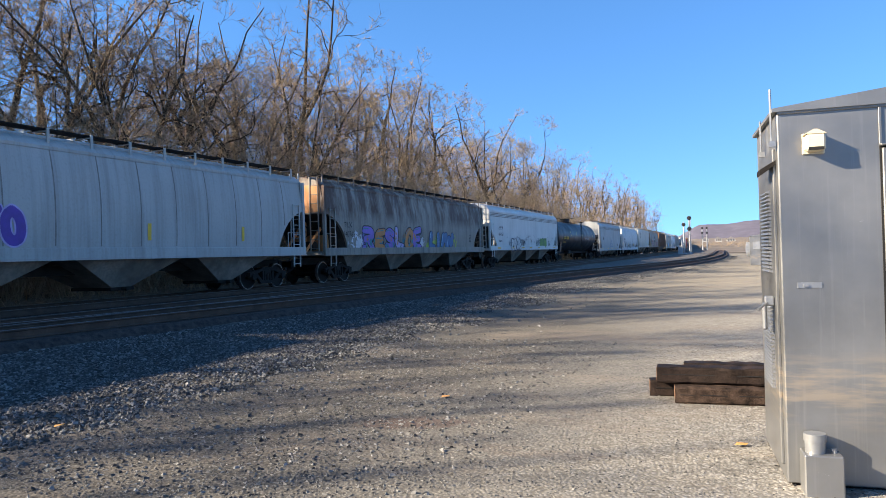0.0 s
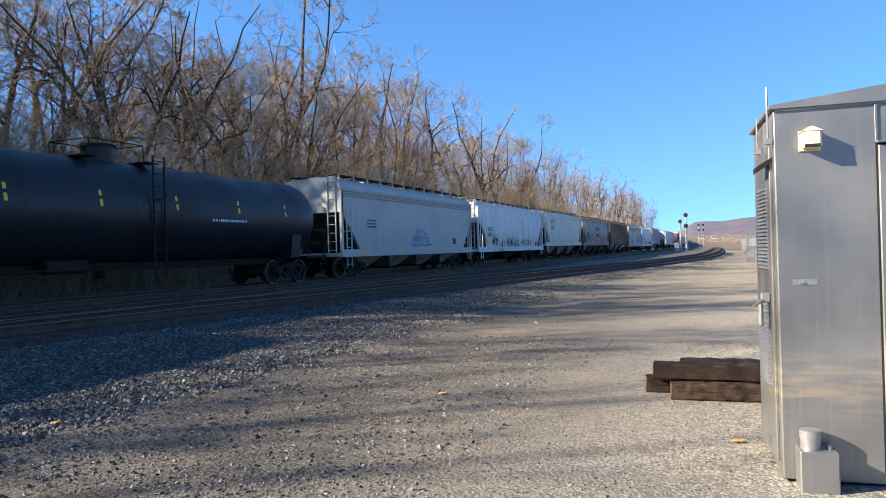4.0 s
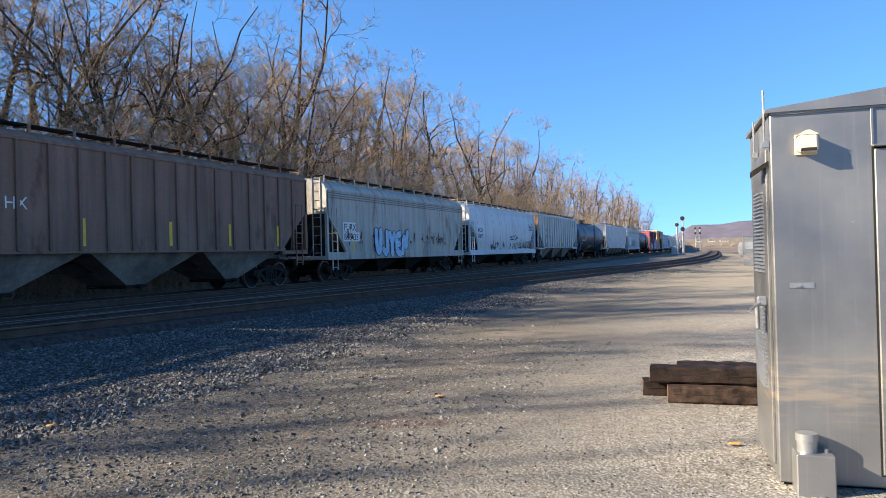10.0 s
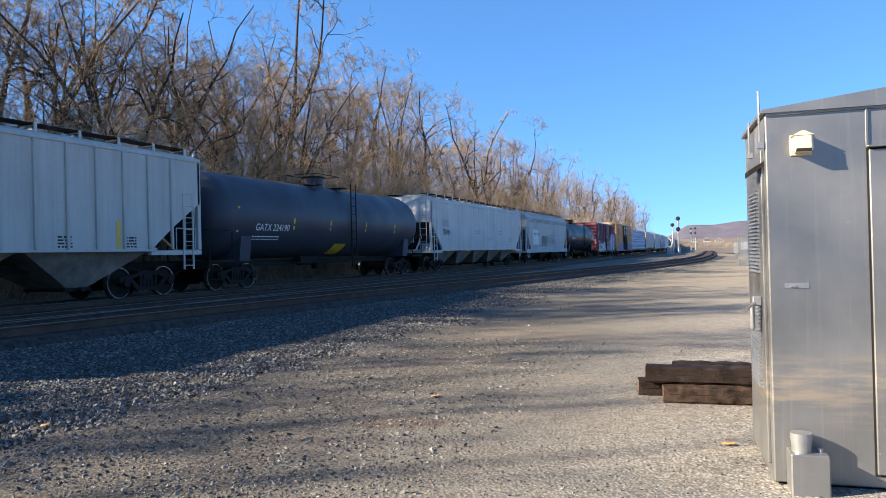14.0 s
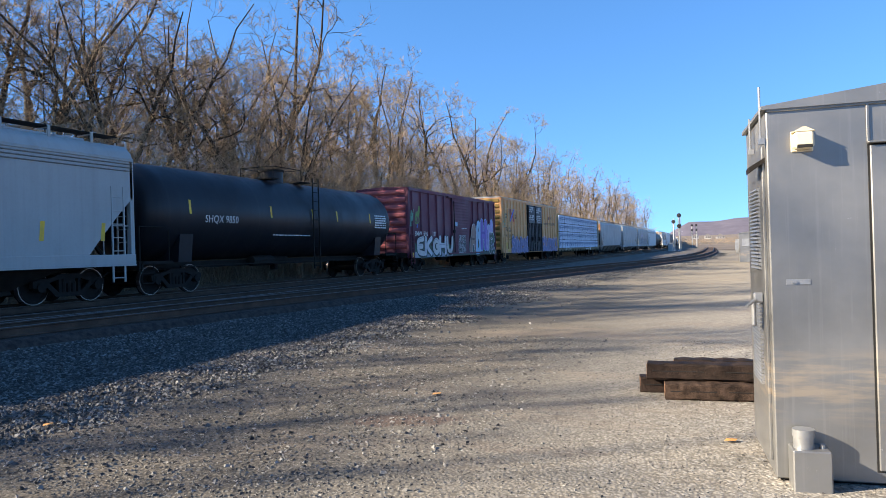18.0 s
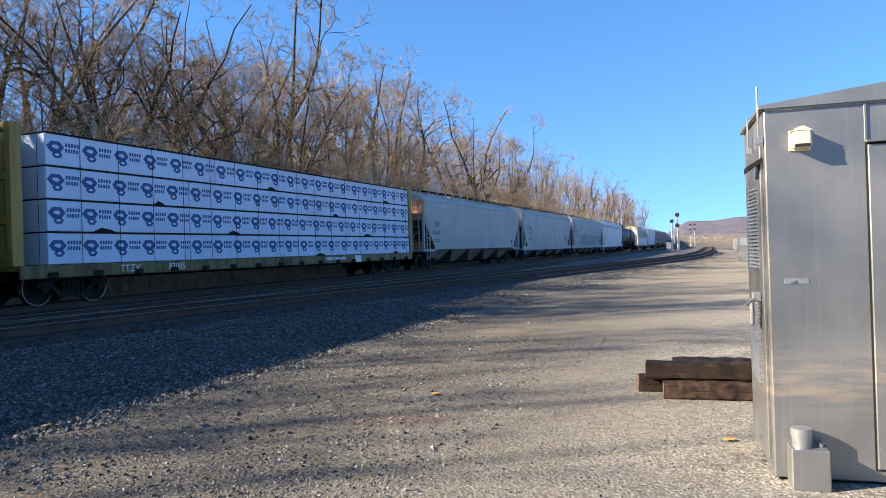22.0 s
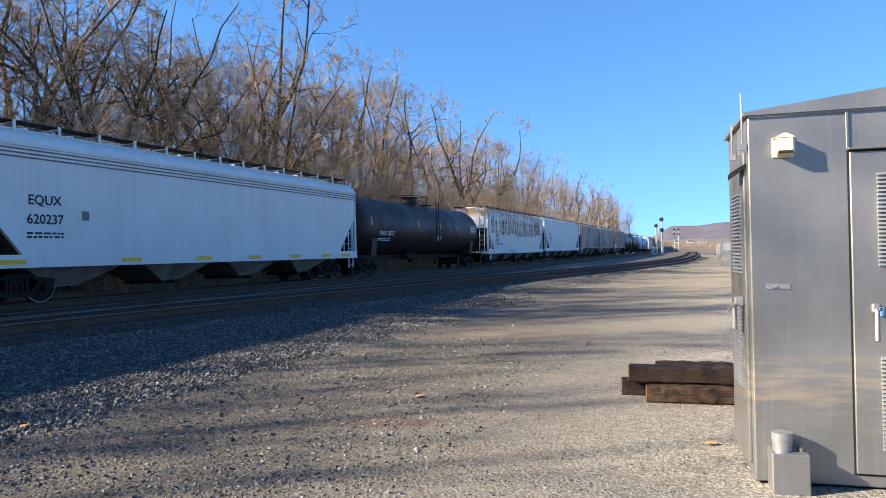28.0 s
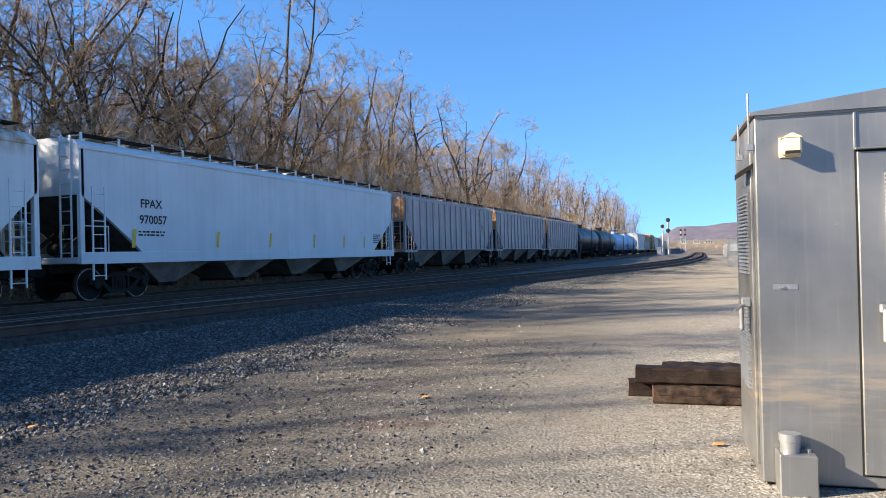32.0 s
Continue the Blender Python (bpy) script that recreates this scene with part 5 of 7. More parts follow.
c, hw = tank_car("black tank car with central sump", 16.92, TANKBLACK, 1.58, 1.05)
place(c, 289.34, 306.27)
letter(c, "SHQX 9850", -6.0, 2.3, 0.24, WHITEINK, hw)
reflectors(c, (-6.7, -2.3, 0.6, 2.6, 5.7), 2.55, 0.10, 0.45, hw)
fine_print(c, 6.2, 2.9, 1.2, 6, WHITEINK, hw, 0.06, 80)
fine_print(c, -2.0, 1.9, 2.6, 1, WHITEINK, hw, 0.05, 81)

c, hw = boxcar("plum-coloured boxcar with white block graffiti", 15.32, PLUM, 4.7, 0.78, (-1.2, 1.8), 12, PLUMEND, ribs_at=(-7.12, -5.92, -4.76, -3.58, -2.4, 2.83, 3.93, 5.13, 6.27))
place(c, 307.95, 323.26)
letter(c, "SMW", -6.94, 2.0, 0.24, WHITEINK, lambda z: 1.605, 0.022, 0.006, 1.2)
letter(c, "536", -5.76, 2.0, 0.24, WHITEINK, lambda z: 1.605, 0.022, 0.006, 1.2)
letter(c, "131", -4.47, 2.0, 0.24, WHITEINK, lambda z: 1.605, 0.022, 0.006, 1.2)
G = lambda z: 1.626
wash(c, -7.15, 7.2, 0.80, 1.75, SPRAY["bottle"], G, 100, 0.35)
wash(c, -7.15, -1.3, 0.78, 1.15, SPRAY["grey"], lambda z: 1.629, 99, 0.6)
bubble(c, "EKGHU", -6.8, 0.84, 5.5, 1.2, (GALVROOF, SPRAY["pale"]), INK, lambda z: 1.632, 0.24, 0.05, 102, SPRAY["bottle"], SPRAY["grey"], 1.1)
for k in range(3):
    bubble(c, ("HEBO", "NAMR", "SUEK")[k], -0.35, 0.98 + 0.36 * k, 1.3, 0.38, (INK,), SPRAY["pale"], lambda z: 1.69, 0.22, 0.03, 103 + k)
bubble(c, "A", 1.9, 0.85, 1.5, 2.3, (SPRAY["umber"],), SPRAY["pale"], lambda z: 1.630, 0.22, 0.05, 104, INK, INK)
bubble(c, "B", 3.05, 0.85, 1.25, 2.3, (SPRAY["sky"],), INK, lambda z: 1.636, 0.20, 0.05, 105, SPRAY["bottle"], SPRAY["pale"])
bubble(c, "HN", 4.05, 0.95, 2.5, 2.45, (SPRAY["violet"], SPRAY["lilac"]), SPRAY["sky"], lambda z: 1.642, 0.26, 0.05, 106, INK, SPRAY["purple"], 1.15)
bubble(c, "R", 6.0, 0.85, 1.3, 1.5, (SPRAY["bottle"],), SPRAY["pale"], lambda z: 1.650, 0.24, 0.05, 109, INK, SPRAY["lilac"])
scrawl(c, -6.9, 2.75, 0.6, 0.75, 3, SPRAY["green"], G, 107, 0.06)
scrawl(c, -7.6, 2.6, 0.35, 0.8, 3, SPRAY["mint"], G, 108, 0.05)
patch(c, "blue_drip", -6.68, -6.55, 2.45, 2.65, SPRAY["royal"], G)
reflectors(c, (-6.9, -2.9, 0.2, 4.3, 7.3), 0.84, 0.8, 0.22, lambda z: 1.612)
door = part("sliding_door", Build().box(1.56, 1.645, -1.17, 1.79, 0.95, 4.42, 0.015), PLUM, c)
for k in range(17):
    part("door_corrugation", Build().box(1.64, 1.68, -0.95, 1.62, 1.25 + k * 0.18, 1.34 + k * 0.18, 0.012), PLUM, door)
part("door_latch", Build().tube((1.70, -1.02, 1.0), (1.70, -1.02, 4.2), 0.03).box(1.64, 1.72, -1.14, -0.9, 2.2, 2.4), UNDER, door)
for z in (0.96, 4.44):
    part("door_track", Build().box(1.56, 1.70, -1.9, 4.6, z - 0.05, z + 0.04), PLUM, c)
patch(c, "placard", -0.85, -0.45, 2.65, 2.9, SPRAY["sky"], lambda z: 1.686)
fine_print(c, 0.3, 2.5, 0.9, 1, WHITEINK, lambda z: 1.676, 0.05, 109)
c, hw = boxcar("ochre high-cube boxcar with dark double doors", 18.7, OCHRE, 5.2, 0.80, (-2.1, 2.8), 14, RAILYELLOW, GALVROOF, True, (1.75, 3.04, 4.26), (-8.51, -7.66, -6.75, -5.91, -5.04, -4.08, -3.22, -2.29, 3.53, 4.51, 5.5, 6.47, 7.45, 8.4))
place(c, 324.95, 343.65)
F = lambda z: 1.54
letter(c, "TB", -8.32, 2.50, 0.30, INK, F, 0.012, 0.008, 1.2)
letter(c, "OX", -7.45, 2.50, 0.30, INK, F, 0.012, 0.008, 1.2)
for k, word in enumerate(("64", "24", "72")):
    letter(c, word, -8.32 + k * 0.88, 2.03, 0.27, INK, F, 0.012, 0.006, 1.2)
letter(c, "next", -8.3, 3.78, 0.17, INK, F, 0.012, 0.010, 1.0, 0.2)
letter(c, "load", -8.3, 3.54, 0.17, INK, F, 0.012, 0.010, 1.0, 0.2)
letter(c, "any", -5.6, 3.78, 0.17, INK, F, 0.012, 0.010, 1.0, 0.2)
letter(c, "road", -5.6, 3.54, 0.17, INK, F, 0.012, 0.010, 1.0, 0.2)
for s, mat in ((1, SPRAY["royal"]), (-1, SPRAY["scarlet"])):
    for q in (-1, 1):
        x = 1.636 + 0.002 * s
        b = Build().add([(x, -6.67 + s * q * 0.04 - 0.13, 3.78), (x, -6.67 + s * q * 0.04 + 0.13, 3.78), (x, -6.67 + s * q * 0.50 + 0.15, 3.78 + q * 0.50), (x, -6.67 + s * q * 0.50 - 0.15, 3.78 + q * 0.50)], [(0, 1, 2, 3)])
        put("crossed_arrow", mesh_of("crossed_arrow", b.v, b.f, mat), c, None, "flat painted arrow device")
G = lambda z: 1.628
wash(c, -7.1, -2.1, 0.82, 1.35, SPRAY["denim"], G, 110, 0.5)
wash(c, 2.9, 9.2, 0.82, 1.35, SPRAY["denim"], G, 109, 0.5)
bubble(c, "SNAPSE", -7.1, 0.82, 5.0, 1.32, (SPRAY["denim"],), SPRAY["lilac"], lambda z: 1.634, 0.27, 0.05, 111, SPRAY["navy"], SPRAY["navy"], 1.12)
bubble(c, "CLUMPKI", 2.75, 0.82, 6.3, 1.30, (SPRAY["denim"],), SPRAY["lilac"], lambda z: 1.634, 0.26, 0.05, 112, SPRAY["navy"], SPRAY["navy"], 1.1)
scrawl(c, -9.2, 2.9, 0.6, 1.0, 3, SPRAY["mint"], G, 114, 0.04)
reflectors(c, (-8.2, -5.4), 1.15, 0.26, 0.5, lambda z: 1.60)
reflectors(c, (-7.7, 8.9), 0.9, 0.6, 0.15, G)
scrawl(c, -7.55, 1.78, 0.5, 0.14, 3, INK, F, 113, 0.035)
for k, (a, e) in enumerate(((-2.05, 0.33), (0.39, 2.77))):
    door = part("plug_door", Build().box(1.56, 1.665, a, e, 0.85, 4.85, 0.015), DOORBLACK, c, "slate-black plug door with white notices")
    for z in (1.55, 2.35, 3.15, 4.0):
        part("door_girt", Build().box(1.66, 1.70, a + 0.06, e - 0.06, z - 0.035, z + 0.035, 0.01), DOORBLACK, door)
    for w in (0.42, 0.95, 1.43, 1.96):
        part("lock_rod", Build().tube((1.71, a + w, 0.9), (1.71, a + w, 4.8), 0.028), TRUCK, door)
    part("gearbox", Build().box(1.66, 1.76, a + 0.98, a + 1.40, 1.75, 2.15, 0.03).tube((1.72, a + 1.19, 1.95), (1.80, a + 1.19, 1.95), 0.16, n=14), TRUCK, door)
    part("door_frame", Build().box(1.6, 1.70, a, a + 0.07, 0.85, 4.85).box(1.6, 1.70, e - 0.07, e, 0.85, 4.85), TRUCK, door)
    notice = (("CLOSE THIS DOOR", "BEFORE CLOSING", "MAIN DOOR", "", "CIERRE ESTA PUERTA", "ANTES DE CERRAR", "LA PUERTA PRINCIPAL"), ("CLOSE AND LOCK", "THIS DOOR BEFORE", "MOVING CAR", "", "CIERRE Y PONGA", "EL SEGURO EN ESTA", "PUERTA ANTES DE", "MOVER EL CARRO"))[k]
    patch(c, "notice_panel", a + 0.18, e - 0.18, 3.30, 4.74, DOORBLACK, lambda z: 1.735)
    for j, words in enumerate(notice):
        if words:
            letter(c, words, a + 0.26, 4.58 - 0.17 * j, 0.115, WHITEINK, lambda z: 1.735, 0.012, 0.003, 0.98)
letter(c, "RAILCAR POOLING EXPERTS", 3.75, 3.28, 0.21, INK, lambda z: 1.63, 0.004, 0.004, 1.12)
fine_print(c, 5.6, 3.8, 1.5, 1, SPRAY["red"], F, 0.3, 120)
letter(c, "TBOX", 8.2, 2.2, 0.2, INK, F, 0.012)
LUMBER_AT = (344.53, 367.99)

c, hw = hopper("silver-grey covered hopper with orange end panel", 19.81, SILVERGREY, "flat", 4.05, 4.42, bays=5, end_colour=ORANGEEND, deep_sill=False, sill=1.25)
place(c, 369.56, 389.37)
letter(c, "CEFX", -8.41, 2.56, 0.25, INK, hw, 0.012, 0.006, 1.05)
letter(c, "635631", -8.6, 2.08, 0.25, INK, hw, 0.012, 0.006, 1.05)
fine_print(c, -8.5, 1.75, 0.9, 2, INK, hw, 0.05, 87)
patch(c, "placard", 7.6, 7.95, 1.55, 1.8, INK, hw)
c, hw = hopper("pale silver covered hopper car with clean sides", 19.53, SILVERGREY, "flat", 4.1, 4.42, bays=4)
place(c, 390.62, 410.15)
reflectors(c, (-8.42, -5.8, -2.89, -0.05, 2.8, 5.65, 8.41), 1.56, 0.12, 0.5, hw, 0.06)
letter(c, "SNHX", -7.73, 2.71, 0.25, INK, hw, 0.012, 0.006, 1.05)
letter(c, "2171", -7.8, 2.23, 0.25, INK, hw, 0.012, 0.006, 1.05)
fine_print(c, -7.85, 1.95, 1.0, 2, INK, hw, 0.05, 90)
scrawl(c, 7.2, 1.5, 0.9, 0.6, 4, INK, hw, 92)
fine_print(c, 6.4, 2.2, 1.0, 5, INK, hw, 0.05, 91)
c, hw = hopper("grey covered hopper with teal and black graffiti", 19.1, SILVERGREY, "flat", 4.1, 4.4, bays=4)
place(c, 411.48, 430.58)
letter(c, "SNHX", -7.7, 2.71, 0.25, INK, hw, 0.012, 0.006, 1.05)
letter(c, "2272", -7.75, 2.23, 0.25, INK, hw, 0.012, 0.006, 1.05)
blobs(c, -5.2, 1.25, 11.0, 1.25, 11, SPRAY["grey"], INK, hw, 121, INK)
blobs(c, -3.2, 1.3, 2.2, 0.9, 3, SPRAY["teal"], INK, hw, 122)
scrawl(c, -3.8, 2.9, 3.6, 0.7, 7, SPRAY["lilac"], hw, 123, 0.05)
scrawl(c, 2.0, 2.9, 2.6, 0.7, 5, SPRAY["grey"], hw, 124, 0.05)
scrawl(c, -9.0, 2.6, 1.2, 1.2, 4, SPRAY["navy"], hw, 125, 0.05)
fine_print(c, 6.4, 3.0, 0.9, 3, INK, hw, 0.06, 126)
fine_print(c, 6.2, 2.3, 1.6, 6, INK, hw, 0.05, 127)
letter(c, "RATSK", 6.6, 1.5, 0.40, INK, hw, 0.012, 0.0, 1.0, 0.2)
scrawl(c, -6.2, 1.02, 1.6, 0.22, 4, SPRAY["sky"], lambda z: 1.63, 128, 0.05)
reflectors(c, (-8.2, -5.6, 8.4), 1.4, 0.14, 0.7, hw, 0.06)
c, hw = hopper("clean white covered hopper with black initials", 19.57, WHITE, "flat", 4.05, 4.45, bays=4, corrug=True)
place(c, 431.67, 451.24)
letter(c, "EQUX", -8.0, 2.56, 0.24, INK, hw, 0.012, 0.006, 1.05)
letter(c, "620237", -8.04, 2.07, 0.24, INK, hw, 0.012, 0.006, 1.05)
fine_print(c, -8.05, 1.8, 1.1, 2, INK, hw, 0.05, 95)
patch(c, "placard", -6.35, -6.1, 2.2, 2.45, SEAM, hw)
reflectors(c, (-8.5, -4.6, -1.4, 1.5, 4.3, 6.8, 8.6), 1.04, 0.8, 0.12, lambda z: 1.63)
c, hw = tank_car("brown-black tank car with white stencils", 19.25, TANKBROWN, 1.55, 1.05)
place(c, 451.87, 471.12)
letter(c, "FURX 130277", -7.45, 2.1, 0.22, WHITEINK, hw, 0.012, 0.004)
fine_print(c, -7.5, 1.9, 1.6, 2, WHITEINK, hw, 0.04, 96)
patch(c, "stencil_panel", 0.87, 1.71, 1.88, 2.16, SPRAY["grey"], hw)
reflectors(c, (-8.4, -2.2, 1.4, 4.4, 7.6), 2.6, 0.09, 0.4, hw)
fine_print(c, 7.4, 2.9, 1.1, 5, WHITEINK, hw, 0.06, 97)
c, hw = hopper("pale covered hopper with broad rust streaks", 18.75, RUSTSTREAK, "flat", 4.15, 4.42, bays=4)
place(c, 473.07, 491.82)
BLOOM, bt, bb = nodes_of("rust_bloom")
bn, bf = noise_node(bt, 1.6, 7, 0.68, (1, 3.4, 0.8)), noise_node(bt, 7, 4, 0.6)
bt.links.new(blend(bt, ramp(bt, bf.outputs[0], 0.35, 0.65), (0.50, 0.23, 0.065), (0.33, 0.17, 0.07)), bb.inputs["Base Color"])
bt.links.new(ramp(bt, bn.outputs[0], 0.34, 0.66, 0.0, 0.85), bb.inputs["Alpha"])
bb.inputs["Roughness"].default_value = 0.85
rng_r = random.Random(31)
for k in range(17):
    y0, low_z = -8.6 + k * 1.0, 2.62 + 0.10 * math.sin(k * 1.3)
    w = 0.74
    for j, (a, e, za, zb) in enumerate(((0, 0.2, low_z, 3.62), (w - 0.2, w, low_z, 3.62), (0.2, w - 0.2, 3.42, 3.62), (0.2, w - 0.2, low_z, low_z + 0.2), (0.2, w - 0.2, 3.02, 3.2))):
        if rng_r.random() < 0.82:
            patch(c, "rust_stain", y0 + a - rng_r.uniform(0, 0.08), y0 + e + rng_r.uniform(0, 0.08), za - rng_r.uniform(0, 0.2), zb + (rng_r.uniform(0.05, 0.4) if j < 2 else 0), BLOOM, hw, 0.009 + j * 0.0006)
    for _ in range(3):
        a = y0 + rng_r.uniform(0, 0.9)
        patch(c, "rust_run", a, a + rng_r.uniform(0.04, 0.14), low_z - rng_r.uniform(0.05, 0.3), 3.95, BLOOM, hw, 0.013)
letter(c, "AMCX", -7.39, 2.28, 0.25, INK, hw, 0.012, 0.006, 1.05)
letter(c, "104631", -7.46, 1.92, 0.25, INK, hw, 0.012, 0.006, 1.05)
fine_print(c, -7.5, 1.72, 2.2, 2, INK, hw, 0.04, 131)
fine_print(c, 1.0, 2.42, 2.6, 1, SPRAY["scarlet"], hw, 0.09, 133)
reflectors(c, (-7.0, -3.0, 0.6, 3.3, 5.6, 7.6), 1.4, 0.13, 0.55, hw, 0.04)
fine_print(c, -3.2, 1.08, 1.3, 1, INK, lambda z: 1.63, 0.09, 132)
c, hw = hopper("clean pale-blue covered hopper with yellow ticks", 19.92, WHITE, "flat", 4.24, 4.45, sill=1.22, bays=4, cut=2.4)
place(c, 493.06, 512.97)
letter(c, "FPAX", -7.8, 2.70, 0.25, INK, hw, 0.012, 0.006, 1.05)
letter(c, "970057", -7.85, 2.22, 0.25, INK, hw, 0.012, 0.006, 1.05)
fine_print(c, -7.9, 1.95, 1.1, 2, INK, hw, 0.05, 98)
reflectors(c, (-8.1, -4.3, -1.2, 2.0, 4.6, 6.6, 8.6), 1.5, 0.13, 0.55, hw, 0.07)
fine_print(c, 7.6, 2.1, 0.8, 5, INK, hw, 0.05, 99)
for a, e in ((514.59, 530.93), (531.98, 548.74), (550.0, 566.21)):
    c, hw = hopper("brown-grey ribbed covered hopper with rusty panels", e - a, BROWNRIB, "flat", 4.25, 4.42, sill=1.4, bays=3, ribs=15, deep_sill=False, end_colour=ORANGEEND)
    place(c, a, e)
u = 567.6
for k in range(14):
    if k in (0, 1):
        length = 16.2
        c, hw = tank_car("black tank car far down the train", length, TANKBLACK, 1.55, 1.05)
    elif k in (2, 3):
        length = 16.2
        c, hw = tank_car("pale blue tank car far down the train", length, TANKBLUE, 1.5, 1.05)
    elif k == 6:
        length = 18.2
        c, hw = boxcar("yellow boxcar far down the train", length, RAILYELLOW, 5.0, 0.8, (1, 5), 12)
    else:
        length = 17.0
        c, hw = hopper("grey covered hopper far down the train", length, (BROWNRIB, FADEDGREY, DARKGREY)[k % 3], "flat", 4.15, 4.4)
    place(c, u, u + length)
    u += length + 1.4


# ---- lumber car ----
GRIMYYELLOW = carpaint("grimy_yellow_enamel", (0.20, 0.14, 0.05), 0.95, 0.8, dirt=(0.03, 0.025, 0.02), rustcol=(0.03, 0.024, 0.02))


def lumber_car(a, e):
    length = e - a
    half = length / 2
    car = car_root("centerbeam_flatcar", "yellow centrebeam flatcar loaded with wrapped lumber", "flatcar")
    hw = lambda z: 1.56
    part("deck", Build().box(-1.5, 1.5, -half, half, 0.92, 1.05, 0.02), RAILYELLOW, car)
    for s in (-1, 1):
        part("side_sill", Build().box(s * 1.5 - 0.04, s * 1.5 + 0.05, -half, half, 0.72, 1.06, 0.015), GRIMYYELLOW, car)
        for w in (-1.4, -0.5, 0.5, 1.4):
            part("bulkhead_post", Build().box(w - 0.1, w + 0.1, s * half - 0.16, s * half + 0.16, 1.05, 4.62, 0.015), RAILYELLOW, car, "dirty yellow end post")
        for z in (1.2, 2.2, 3.3, 4.52):
            part("bulkhead_rail", Build().box(-1.4, 1.4, s * half - 0.12, s * half + 0.12, z - 0.1, z + 0.1, 0.01), RAILYELLOW, car, "dirty yellow end cross rail")
    part("centre_beam", Build().box(-0.12, 0.12, -half, half, 4.35, 4.62).box(-0.05, 0.05, -half, half, 1.05, 4.4), RAILYELLOW, car)
    part("underframe", Build().box(-0.35, 0.35, -half, half, 0.62, 0.95), UNDER, car)
    winch = Build().tube((1.5, 0, 0.80), (1.64, 0, 0.80), 0.07, n=8).box(1.52, 1.6, -0.14, 0.14, 0.74, 0.87).mesh("winch", UNDER)
    for k in range(16):
        put("winch", winch, car, pose(0, -half + 0.9 + k * (length - 1.8) / 15, 0))
    letter(car, "TTZX", -half + 3.1, 0.80, 0.2, WHITEINK, lambda z: 1.555)
    letter(car, "87085", -half + 5.0, 0.80, 0.2, WHITEINK, lambda z: 1.555)
    fine_print(car, 2.6, 0.86, 1.7, 1, WHITEINK, lambda z: 1.55, 0.12, 7)
    patch(car, "placard", 5.2, 5.8, 0.72, 1.04, WHITEINK, lambda z: 1.556)
    rng = random.Random(9)
    ring = [(0.27 * math.cos(i * math.pi / 3), 0.17 * math.sin(i * math.pi / 3)) for i in range(6)]
    for tier in range(4):
        z0 = 1.07 + tier * 0.86
        lens = [4.88, 4.88, 6.1, 4.88]
        rng.shuffle(lens)
        y = -half + 0.85
        total = sum(lens)
        for L in lens:
            L2 = L * (length - 1.07) / total
            for s in (-1, 1):
                b = Build().box(min(s * 0.14, s * 1.46), max(s * 0.14, s * 1.46), y + 0.015, y + L2 - 0.015, z0, z0 + 0.82, 0.02)
                pk = part("lumber_pack", b, WRAP, car, "stack of boards in printed white wrap")
                if s > 0:
                    n = max(4, round(L2 / 1.15))
                    bm = Build()
                    for k in range(n):
                        cy = y + L2 * (k + 0.28) / n
                        cz = z0 + 0.42
                        # printed device: two flattened six-sided loops
                        for ox, oz, k2 in ((0.0, 0.07, 1.0), (0.05, -0.13, 0.62)):
                            for q in range(6):
                                r0, r1 = ring[q], ring[(q + 1) % 6]
                                bm.add([(1.464, cy + ox + r0[0] * k2, cz + oz + r0[1] * k2), (1.464, cy + ox + r1[0] * k2, cz + oz + r1[1] * k2), (1.464, cy + ox + r1[0] * k2 * 0.45, cz + oz + r1[1] * k2 * 0.35), (1.464, cy + ox + r0[0] * k2 * 0.45, cz + oz + r0[1] * k2 * 0.35)], [(0, 1, 2, 3)])
                        bm.add([(1.466, cy - 0.20, cz + 0.02), (1.466, cy + 0.14, cz - 0.10), (1.466, cy + 0.16, cz - 0.04), (1.466, cy - 0.18, cz + 0.09)], [(0, 1, 2, 3)])
                        for r in range(2):
                            w = 0.46 - 0.04 * r
                            x0 = cy + 0.30
                            for j in range(5):
                                bm.add([(1.464, x0 + w * j / 5, cz + 0.10 - r * 0.15), (1.464, x0 + w * (j + 0.7) / 5, cz + 0.10 - r * 0.15), (1.464, x0 + w * (j + 0.7) / 5, cz + 0.20 - r * 0.15), (1.464, x0 + w * j / 5, cz + 0.20 - r * 0.15)], [(0, 1, 2, 3)])
                    put("printed_mark", mesh_of("printed_mark", bm.v, bm.f, WRAPINK), pk, None, "navy printed device and lettering bars")
            y += L2
    for tier in range(5):
        z = 1.055 + tier * 0.86
        part("dunnage", Build().box(0.2, 1.468, -half + 0.9, half - 0.25, z - 0.03, z + 0.02), UNDER, car, "dark bearers between the tiers")
    for y, tier, w in ((-9.5, 1, 0.9), (-7.2, 2, 0.5), (-3.8, 1, 0.8), (-1.4, 3, 0.6), (1.9, 0, 0.9), (3.4, 2, 0.6), (6.2, 1, 1.0), (8.4, 3, 0.7), (9.4, 0, 0.7)):
        z = 1.06 + tier * 0.86
        b = Build().add([(1.475, y, z), (1.475, y + w, z), (1.50, y + w * 0.7, z - 0.02 + 0.10), (1.50, y + w * 0.35, z + 0.13)], [(0, 1, 2, 3)])
        put("torn_wrap", mesh_of("torn_wrap", b.v, b.f, UNDER), car, None, "torn sagging edge of the wrap")
    for k in range(18):
        y = -half + 0.6 + k * (length - 1.2) / 17
        part("strap", Build().tube((1.475, y, 1.0), (1.475, y, 4.52), 0.007, n=4), UNDER, car)
    add_running_gear(car, half + 0.4, 2.3)
    return car


place(lumber_car(*LUMBER_AT), *LUMBER_AT)


